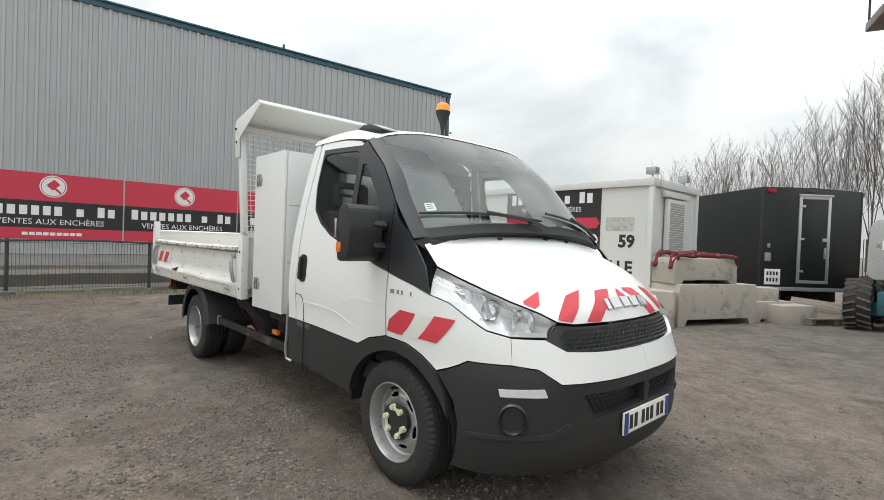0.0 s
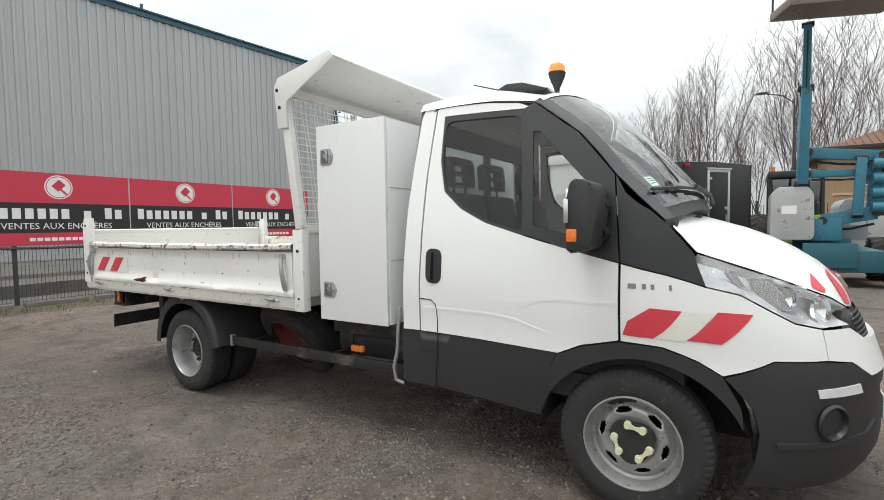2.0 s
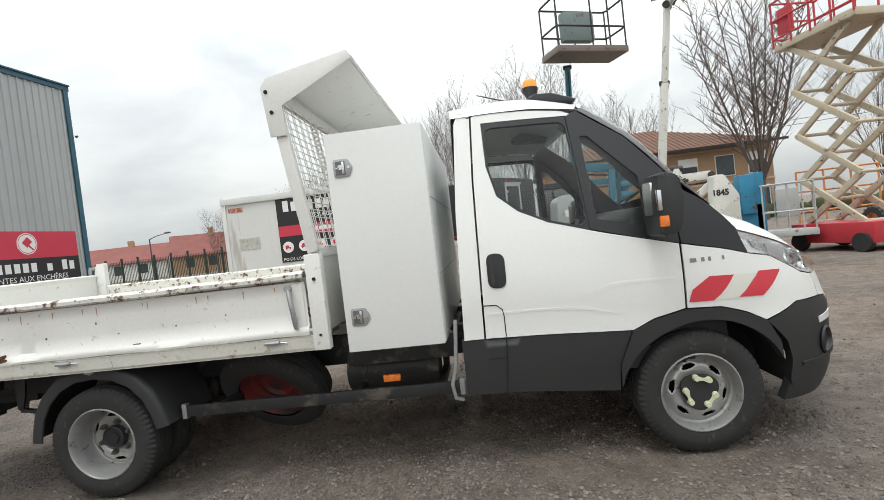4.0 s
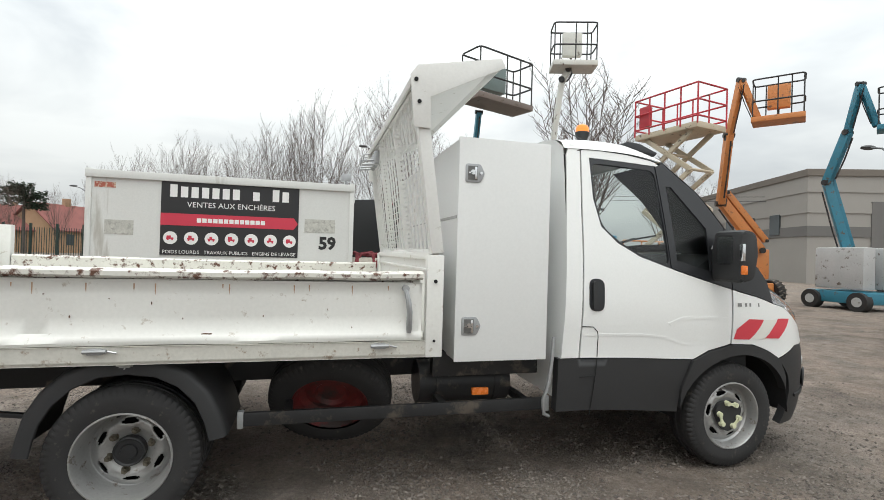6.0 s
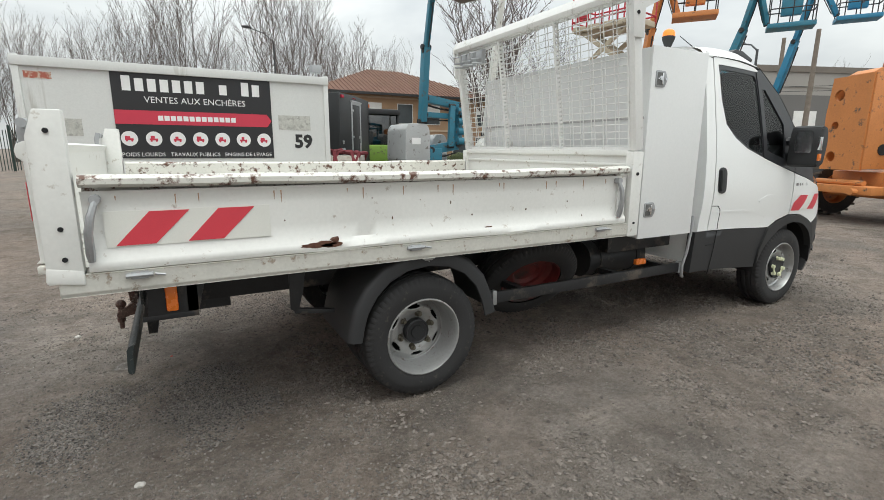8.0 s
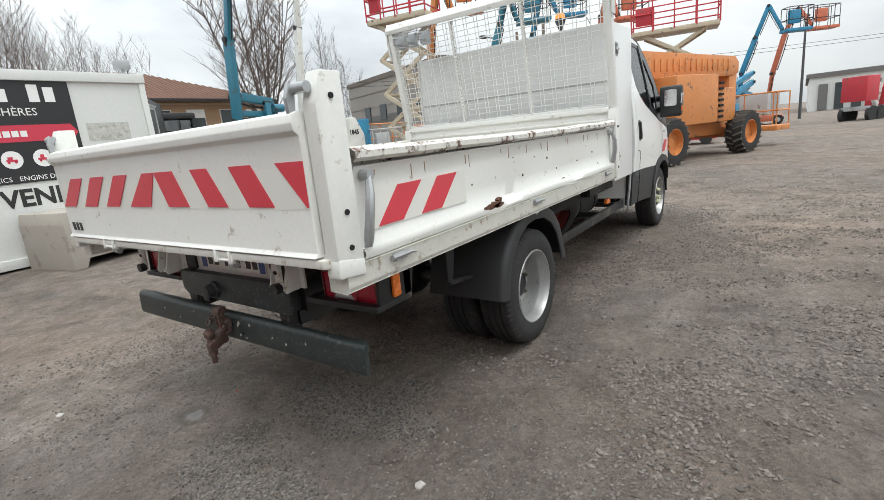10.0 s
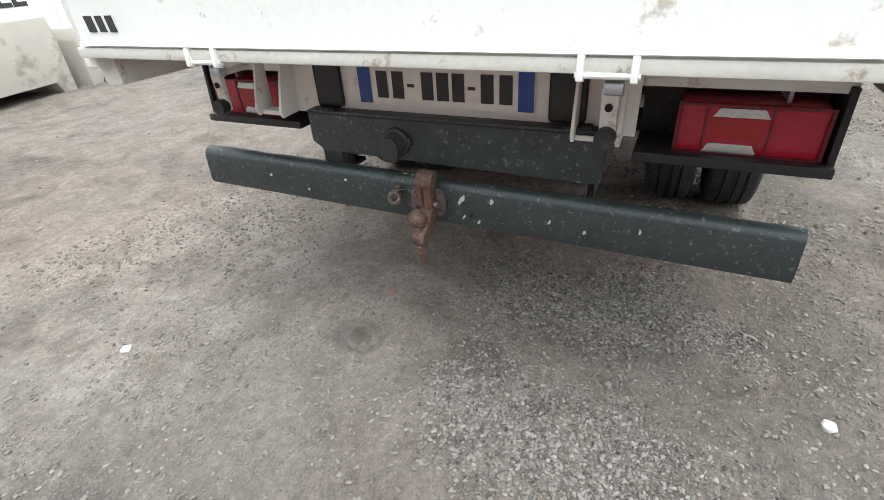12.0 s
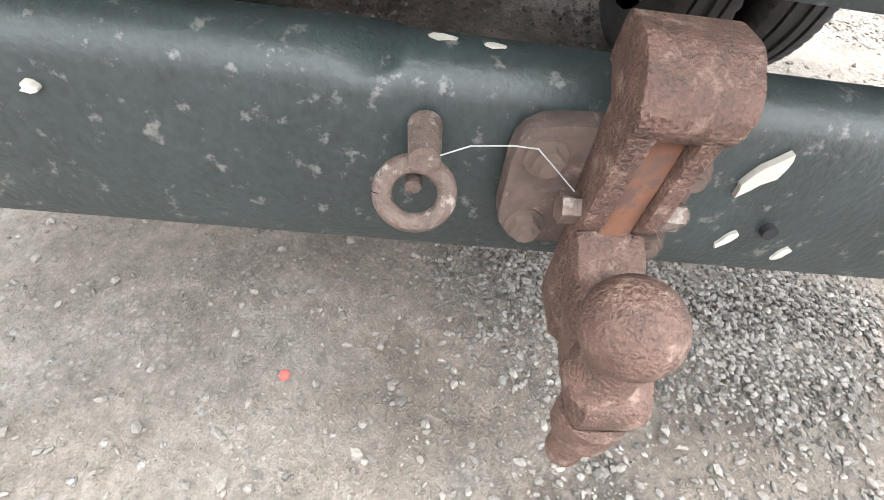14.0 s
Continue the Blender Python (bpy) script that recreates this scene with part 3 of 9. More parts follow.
y = 6.55
for k in range(7):
    w = 2.36 if k != 1 else 2.30
    y -= w
    banner(y, w - 0.01)
fence = thing("fence", "dark welded wire fence with posts", "fence", kind="structure", at=(-6.8, 0, 0))
k = 0.0
while k < (F1 - F0).length + 0.1:
    bm = bmesh.new()
    p = F0 + fd * k - fn * 0.02
    box(bm, -0.03, 0.03, -0.03, 0.03, 0, 2.2 if k > 2 else 1.9, 0.004, m=Matrix.Translation(p))
    part("post", bm, FENCEM, fence)
    k += 2.36
bm = bmesh.new()
pipe(bm, [F0 + fd * t + fn * 0.04 + Vector((0, 0, 1.06 + 0.02 * math.sin(t * 1.7))) for t in np.arange(0, 16, 0.5)], 0.022, 6)
part("top_rail", bm, FENCEM, fence, "black pipe rail")
bm = bmesh.new()
for i in range(int((F1 - F0).length / 0.055)):
    p = F0 + fd * (i * 0.055)
    box(bm, -0.003, 0.003, -0.003, 0.003, 0.05, 1.10, m=Matrix.Translation(p))
for z in (0.12, 0.32, 0.55, 0.8, 1.02):
    box(bm, -0.004, 0.004, 0, (F1 - F0).length, z - 0.003, z + 0.003, m=Matrix.Translation(F0) @ Matrix.Rotation(math.atan2(-fd.x, fd.y), 4, "Z"))
tagged(part("wire_panel", bm, FENCEM, fence, smooth=0), kind="stuff")
# verge: kerb stones and rough soil in front of the fence, a concrete apron behind
VERGE = mat("rough_verge_soil", (0.118, 0.096, 0.072), 0.95, var=0.35, size=2.5, fine=60, bump=0.9, bump_d=0.02, stain=(0.105, 0.105, 0.055), amount=0.35, stain_size=3)
APRON = mat("weathered_grey_apron", (0.098, 0.094, 0.088), 0.95, var=0.3, size=0.8, fine=25, bump=0.5, bump_d=0.01, stain=(0.13, 0.115, 0.09), amount=0.4, stain_size=1.5)


def along(profile, m_, name, label):
    bm = bmesh.new()
    rows = []
    for i in range(70):
        t = i * 0.36 - 4
        e = F0 + fd * t
        rows.append([bm.verts.new(e + fn * (o + (0.2 * noise.noise(Vector((t * 0.7, 3, 3))) if k == 0 else 0)) + Vector((0, 0, z + 0.015 * noise.noise(Vector((t, o * 2, 1)))))) for k, (o, z) in enumerate(profile)])
    skin(bm, rows, closed=False, caps=False)
    tagged(part(name, bm, m_), label, name, kind="structure")


along(((0.95, -0.015), (0.6, 0.03), (0.3, 0.06), (-0.25, 0.07)), VERGE, "verge", "narrow rough verge along the fence")
along(((-0.1, 0.06), (-1.3, 0.05), (-1.36, 0.30), (-2.4, 0.33), (-2.46, 0.42), (-8.2, 0.45)), APRON, "apron", "grey concrete apron behind the fence")
KERB = mat("dark_old_kerb", (0.14, 0.135, 0.12), 0.95, var=0.3, size=5, fine=50, bump=0.6, bump_d=0.006, obj=0.2)
bm = bmesh.new()
box(bm, -0.46, 0.46, -0.06, 0.06, -0.05, 0.12, 0.02)
kerb_me = mesh_of("kerb_stone", bm, KERB)
for i in range(17):
    p = F0 + fd * (i * 1.05 - 0.6) + fn * (0.30 + rng.uniform(-0.05, 0.05))
    o = new("kerb_stone", kerb_me)
    o.matrix_basis = pose(p.x, p.y, rng.uniform(-0.03, 0.01), rng.uniform(-3, 3), rng.uniform(-2, 2), math.degrees(math.atan2(fd.y, fd.x)) + rng.uniform(-3, 3))
    tagged(o, "old dark kerb stone along the fence", "kerb", "kerb stones")
GRASS = mat("dull_grass", (0.135, 0.125, 0.065), 0.9, var=0.3, island=0.5)
verts, faces = [], []
for i in range(5000):
    t = rng.uniform(-3, 19)
    o = rng.gauss(0.5, 0.17)
    if noise.noise(Vector((t * 1.3, o * 2, 8))) < -0.12:
        continue
    p = F0 + fd * t + fn * o
    h, a, w = rng.uniform(0.03, 0.11), rng.random() * 6.28, 0.006
    dx, dy = math.cos(a) * w, math.sin(a) * w
    n0 = len(verts)
    verts += [(p.x - dx, p.y - dy, 0.0), (p.x + dx, p.y + dy, 0.0), (p.x + rng.uniform(-0.04, 0.04), p.y + rng.uniform(-0.04, 0.04), 0.03 + h)]
    faces.append((n0, n0 + 1, n0 + 2))
me = bpy.data.meshes.new("grass")
me.from_pydata(verts, [], faces)
me.materials.append(GRASS)
tagged(new("grass", me), "short dull grass on the verge", "grass", kind="stuff")

from mathutils.geometry import delaunay_2d_cdt as delaunay

# ---- the tipper truck: forward is +x, the rear axle stands at x = 0 ----
GLASSC = glass("cab_window_glass", (0.86, 0.89, 0.88), 0.02, 0.0)
GLASSW = glass("windscreen_glass", (0.88, 0.92, 0.90), 0.02, 0.08)
LENS = glass("clear_lamp_cover", (0.97, 0.98, 0.98), 0.03, 0.02)
HLBACK = mat("grey_lamp_housing", (0.66, 0.66, 0.67), 0.22, metal=0.55, var=0.2, size=8, bump=0.05)
CHROME = mat("chrome", (0.75, 0.76, 0.77), 0.14, metal=1.0, var=0.05, bump=0)
DRLWHITE = mat("clear_daytime_lamp_lens", (0.72, 0.73, 0.74), 0.18, metal=0.1, var=0.08, size=20, bump=0)
LAMPGREY = mat("lamp_reflector_silver", (0.55, 0.56, 0.58), 0.22, metal=0.8, var=0.1, bump=0)
REDDEC = mat("red_reflective_film", (0.60, 0.050, 0.072), 0.38, var=0.08, size=6, fine=300, bump=0.08)
WHITEDEC = mat("white_reflective_film", (0.72, 0.72, 0.67), 0.4, var=0.05, size=6, fine=300, bump=0.08)
ORANGE = mat("orange_marker_lens", (0.75, 0.19, 0.03), 0.25, var=0.1, bump=0.1)
AMBER = glow("amber_beacon_lens", (0.85, 0.22, 0.03), 0.5)
REDRIM = mat("dark_red_lamp_rim", (0.13, 0.006, 0.012), 0.35, var=0.15, bump=0)
REDLENS = mat("red_tail_lens", (0.38, 0.012, 0.035), 0.22, var=0.15, size=20, fine=200, bump=0.2)
SEATM = mat("dark_seat_cloth", (0.042, 0.044, 0.047), 0.85, var=0.2, fine=200)
YELLOWCAP = mat("pale_yellow_wheel_nut_indicator", (0.62, 0.63, 0.43), 0.45, var=0.06)
RUST = mat("rusty_cast_steel", (0.090, 0.050, 0.038), 0.62, var=0.55, size=70, fine=420, bump=0.9, bump_d=0.003, stain=(0.190, 0.125, 0.098), amount=0.24, stain_size=75)
PINSTEEL = mat("rusted_pin_steel", (0.12, 0.085, 0.072), 0.6, metal=0.3, var=0.5, size=60, fine=220, bump=0.6, bump_d=0.003, stain=(0.24, 0.21, 0.19), amount=0.25, stain_size=90)
BARPAINT = mat("scratched_blue_black_paint", (0.024, 0.032, 0.032), 0.44, var=0.45, size=16, fine=220, bump=0.3, stain=(0.13, 0.13, 0.122), amount=0.12, stain_size=70)
SHEETWHITE = mat("smooth_white_locker_paint", (0.74, 0.75, 0.745), 0.35, var=0.03, size=1.2, fine=70, bump=0.04, coat=0.2)
CANWHITE = mat("white_canopy_paint", (0.72, 0.72, 0.70), 0.45, var=0.05, size=2, fine=70, bump=0.06, stain=(0.45, 0.43, 0.38), amount=0.06, stain_size=9)
BOARDPAN = mat("grey_primer_sheet", (0.42, 0.42, 0.42), 0.55, var=0.06, size=2, fine=60, bump=0.08)

truck = thing("tipper_truck", "white single cab tipper truck with scuffed dropside bed", "truck")


def cab_w(z):
    """Half the cab's width at the height z."""
    if z > 1.2:
        return 0.952 - 0.155 * ((z - 1.2) / 0.85) ** 1.3
    if z > 0.8:
        return 0.952 + 0.012 * math.sin((z - 0.8) / 0.4 * math.pi)
    return 0.952 - 0.02 * ((0.8 - z) / 0.4) ** 2


def cab_front(z):
    """How far forward the nose reaches at the height z, and how square its corner is."""
    if z < 0.72:
        return 4.44 - 0.10 * max(0, (0.45 - z) / 0.2) ** 2, 3.5, 2.8
    k = min((z - 0.72) / 0.3, 1.6)
    return 4.44 - 0.085 * k - 0.05 * max(0, k - 0.6), 3.5 - 0.6 * min(k, 1), 2.8


X0 = 3.4


def ux(x, z):
    if x <= X0:
        return x
    xf, a, b = cab_front(z)
    return X0 + 1.1 * 2 / math.pi * math.asin(min((x - X0) / (xf - X0), 1) ** (a / 2))


def uy(y, z):
    xf, a, b = cab_front(z)
    return X0 + 1.1 * 2 / math.pi * math.acos(min(y / cab_w(z), 1) ** (b / 2))


def cab_raw(u, z):
    if u <= X0:
        return Vector((u, -cab_w(z), z))
    xf, a, b = cab_front(z)
    p = (u - X0) / 1.1 * math.pi / 2
    return Vector((X0 + (xf - X0) * max(math.sin(p), 0) ** (2 / a), -cab_w(z) * max(math.cos(p), 0) ** (2 / b), z))


def cab_skin(u, z, off=0.0):
    p = cab_raw(u, z)
    n = (cab_raw(min(u + 0.01, 4.499), z) - cab_raw(u - 0.01, z)).cross(cab_raw(u, z + 0.01) - cab_raw(u, z - 0.01))
    return p + n.normalized() * off


def inside(p, poly):
    c = False
    for (xa, ya), (xb, yb) in zip(poly, poly[1:] + poly[:1]):
        if (ya > p[1]) != (yb > p[1]) and p[0] < (xb - xa) * (p[1] - ya) / (yb - ya) + xa:
            c = not c
    return c


def spaced(poly, step):
    out = []
    for a, b in zip(poly, poly[1:] + poly[:1]):
        n = max(1, math.ceil(math.dist(a, b) / step))
        out += [(a[0] + (b[0] - a[0]) * i / n, a[1] + (b[1] - a[1]) * i / n) for i in range(n)]
    return out


def rounded(poly, r, n=3):
    """The polygon with its corners cut to small arcs."""
    out = []
    for i, p in enumerate(poly):
        p, a, b = Vector(p), Vector(poly[i - 1]), Vector(poly[(i + 1) % len(poly)])
        q = min(r, (a - p).length * 0.45, (b - p).length * 0.45)
        s, e = p + (a - p).normalized() * q, p + (b - p).normalized() * q
        for k in range(n + 1):
            t = k / n
            out.append(tuple(s * (1 - t) ** 2 + p * 2 * t * (1 - t) + e * t * t))
    return out


def panel(bm, poly, surf, off=0.0, depth=0.012, step=0.06, hole=None, mirror=False):
    """A sheet bent onto a surface: the outline given in the surface's two coordinates, with a folded rim."""
    loops = [spaced(poly, step)] + ([spaced(hole, step)] if hole else [])
    pts, edges = [], []
    for lp in loops:
        k = len(pts)
        pts += lp
        edges += [(k + i, k + (i + 1) % len(lp)) for i in range(len(lp))]
    nb = len(pts)
    us, zs = [p[0] for p in poly], [p[1] for p in poly]
    gu = max(1, math.ceil((max(us) - min(us)) / step))
    gz = max(1, math.ceil((max(zs) - min(zs)) / step))
    for i in range(1, gu):
        for j in range(1, gz):
            q = (min(us) + (max(us) - min(us)) * (i + 0.13 * (j % 2)) / gu, min(zs) + (max(zs) - min(zs)) * j / gz)
            if inside(q, loops[0]) and not (hole and inside(q, loops[1])) and min(math.dist(q, p) for p in pts[:nb]) > step * 0.45:
                pts.append(q)
    from_cdt = delaunay([Vector(p) for p in pts], edges, [], 0, 1e-6)
    vs2, fs = from_cdt[0], from_cdt[2]
    s = -1 if mirror else 1
    vs = []
    for v in vs2:
        c = surf(v[0], v[1], off)
        vs.append(bm.verts.new((c[0], c[1] * s, c[2])))
    for f in fs:
        c = (sum(vs2[i][0] for i in f) / 3, sum(vs2[i][1] for i in f) / 3)
        if inside(c, loops[0]) and not (hole and inside(c, loops[1])):
            bm.faces.new([vs[i] for i in (f if not mirror else f[::-1])])
    if depth > 0:
        k = 0
        for lp in loops:
            inner = []
            for p in lp:
                c = surf(p[0], p[1], off - depth)
                inner.append(bm.verts.new((c[0], c[1] * s, c[2])))
            for i in range(len(lp)):
                j = (i + 1) % len(lp)
                bm.faces.new((vs[k + i], inner[i], inner[j], vs[k + j]))
            k += len(lp)
    loose = [v for v in bm.verts if not v.link_faces]
    bmesh.ops.delete(bm, geom=loose, context="VERTS")



def side_pair(name, poly, m, parent, off=0.0, depth=0.012, hole=None, label="", both=True):
    """The same bent sheet on the right and on the left of the cab. Returns the right one."""
    first = None
    for mirror in ((False, True) if both else (False,)):
        bm = bmesh.new()
        panel(bm, [(ux(x, z), z) for x, z in poly], cab_skin, off, depth, hole=[(ux(x, z), z) for x, z in hole] if hole else None, mirror=mirror)
        ob = part(name, bm, m, parent, label, smooth=40)
        first = first or ob
    return first


# dark inner shell: floor, rear trim, dashboard
bm = bmesh.new()
box(bm, 2.27, 3.42, -0.86, 0.86, 0.5, 0.62)
part("cab_floor", bm, SEATM, truck)
bm = bmesh.new()
prism(bm, [(-0.84, 0.6), (0.84, 0.6), (0.84, 1.40), (-0.84, 1.40)], "x", 2.272, 2.30)
box(bm, 2.272, 2.30, -0.80, 0.80, 1.82, 1.95)
for y0, y1 in ((-0.82, -0.62), (0.62, 0.82), (-0.03, 0.03)):
    box(bm, 2.272, 2.30, y0, y1, 1.40, 1.82)
part("rear_trim", bm, SEATM, truck, "dark rear trim round a window")
bm = bmesh.new()
box(bm, 2.262, 2.268, -0.64, 0.64, 1.38, 1.84)
rw = part("rear_window", bm, GLASSC, truck, "fixed rear cab window pane")
rw.visible_shadow = False
bm = bmesh.new()
prism(bm, [(3.12, 0.62), (3.62, 0.62), (3.58, 1.36), (3.34, 1.40), (3.16, 1.28), (3.12, 1.05)], "y", -0.84, 0.84, 0.02)
part("dashboard", bm, SEATM, truck, "black moulded dashboard")
WINDOW = [(2.452, 1.925), (2.90, 1.915), (2.945, 1.302), (2.735, 1.357), (2.595, 1.43), (2.492, 1.517), (2.455, 1.682)]
DOOR = [(2.335, 0.742), (3.108, 0.735), (3.205, 0.79), (3.358, 0.832), (3.358, 1.175), (3.255, 1.202), (2.95, 1.286), (2.735, 1.345), (2.585, 1.418),
        (2.478, 1.512), (2.438, 1.682), (2.436, 1.937), (2.90, 1.932), (2.955, 1.932), (2.87, 1.968), (2.60, 1.990), (2.388, 1.990), (2.362, 1.6)]
for mirror in (False, True):
    bm = bmesh.new()
    panel(bm, DOOR, cab_skin, 0.0, 0.014, mirror=mirror)
    door = part("cab_door", bm, WHITE, truck, smooth=40)
    bm = bmesh.new()
    panel(bm, WINDOW, cab_skin, -0.008, 0.004, mirror=mirror)
    pane = part("door_window", bm, GLASSC, door, "tinted side window")
    pane.visible_shadow = False
    bm = bmesh.new()
    grown = [(2.438, 1.936), (2.905, 1.931), (2.952, 1.287), (2.735, 1.346), (2.586, 1.419), (2.479, 1.512), (2.440, 1.682)]
    panel(bm, grown, cab_skin, -0.003, 0.02, hole=rounded([(2.449, 1.905), (2.897, 1.900), (2.944, 1.304), (2.735, 1.360), (2.593, 1.431), (2.488, 1.518), (2.451, 1.682)], 0.05, 4), mirror=mirror)
    part("window_seal", bm, TRIMP, door)
    # handle in an oval pocket
    bm = bmesh.new()
    panel(bm, rounded([(2.382, 1.205), (2.482, 1.200), (2.478, 1.012), (2.380, 1.015)], 0.045, 4), cab_skin, 0.004, 0.006, step=0.03, mirror=mirror)
    part("door_handle", bm, TRIMP, door, "black pull handle")
    bm = bmesh.new()
    panel(bm, rounded([(2.398, 1.185), (2.425, 1.185), (2.423, 1.03), (2.396, 1.03)], 0.012, 3), cab_skin, 0.022, 0.02, step=0.03, mirror=mirror)
    part("handle_grip", bm, BLACKP, door)
    # pressed swage over the wheel, and the fuel flap line
    bm = bmesh.new()
    panel(bm, [(2.92, 0.955), (3.02, 0.995), (3.10, 1.005), (3.352, 1.0), (3.352, 0.985), (3.11, 0.985), (3.03, 0.975), (2.95, 0.935)], cab_skin, 0.0015, 0.003, step=0.04, mirror=mirror)
    part("door_swage", bm, WHITE, door)
    bm = bmesh.new()
    panel(bm, [(2.36, 0.868), (2.36, 0.88), (2.75, 0.885), (2.90, 0.875), (3.06, 0.83), (3.04, 0.82), (2.89, 0.86), (2.75, 0.870)], cab_skin, 0.0014, 0.003, step=0.05, mirror=mirror)
    part("door_swage", bm, WHITE, door)
side_pair("rear_pillar", [(2.215, 0.742), (2.325, 0.742), (2.352, 1.6), (2.378, 1.995), (2.315, 2.02), (2.285, 1.95), (2.245, 1.443)], WHITE, truck)
side_pair("pillar_trim", [(2.908, 1.926), (2.962, 1.958), (3.172, 1.785), (3.332, 1.572), (3.362, 1.18), (3.255, 1.208), (2.953, 1.293)], TRIMP, truck, 0.002,
          hole=[(2.968, 1.805), (3.005, 1.805), (3.21, 1.555), (3.215, 1.285), (2.995, 1.34)], label="dark mirror triangle trim")
side_pair("quarter_window", [(2.972, 1.80), (3.003, 1.80), (3.206, 1.553), (3.211, 1.29), (2.998, 1.343)], GLASSC, truck, -0.006, 0.003)
side_pair("wing_trim", [(3.338, 1.572), (3.54, 1.358), (3.656, 1.222), (3.700, 1.090), (3.370, 1.179)], TRIMP, truck, 0.002, label="dark grey trim from pillar to headlamp")
fender = side_pair("fender", [(3.370, 1.172), (3.70, 1.084), (3.82, 1.056), (3.93, 0.996), (4.03, 0.946), (4.14, 0.921), (4.165, 0.803), (3.95, 0.803), (3.765, 0.728),
                              (3.676, 0.778), (3.54, 0.823), (3.370, 0.831)], WHITE, truck)
arc = [(3.45 + 0.425 * math.cos(radians(a)), 0.345 + 0.415 * math.sin(radians(a))) for a in range(24, 172, 8)]
side_pair("wheel_arch_trim", [(3.105, 0.728), (3.208, 0.782), (3.362, 0.824), (3.54, 0.816), (3.676, 0.771), (3.765, 0.722), (3.83, 0.60)] + arc + [(3.035, 0.55)], BLACKP, truck, 0.012, 0.05)
side_pair("sill_panel", [(2.20, 0.737), (3.10, 0.730), (3.035, 0.55), (3.025, 0.405), (2.42, 0.43), (2.20, 0.43)], BLACKP, truck, -0.004, 0.06)
# arch liners, near-black so that the shade of the arch is in their colour
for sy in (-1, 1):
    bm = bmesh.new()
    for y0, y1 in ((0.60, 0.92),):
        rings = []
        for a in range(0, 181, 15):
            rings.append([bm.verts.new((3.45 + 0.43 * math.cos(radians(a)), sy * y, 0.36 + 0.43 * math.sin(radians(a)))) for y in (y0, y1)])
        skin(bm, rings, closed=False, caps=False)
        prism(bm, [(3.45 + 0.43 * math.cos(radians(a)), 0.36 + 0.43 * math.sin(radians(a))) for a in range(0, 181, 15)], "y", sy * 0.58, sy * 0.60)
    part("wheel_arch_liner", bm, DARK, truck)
side_front = [(ux(x, z), z) for x, z in ((3.84, 0.275), (3.90, 0.50), (3.875, 0.60), (3.77, 0.72), (3.95, 0.797), (4.163, 0.797))]
bump_top = [(uy(0.71, 0.78), 0.782), (uy(0.63, 0.715), 0.717), (uy(0.3, 0.715), 0.715), (uy(0.001, 0.715), 0.715)]
bump_low = [(uy(0.001, 0.3), 0.30), (uy(0.5, 0.29), 0.29)]
bumper = None
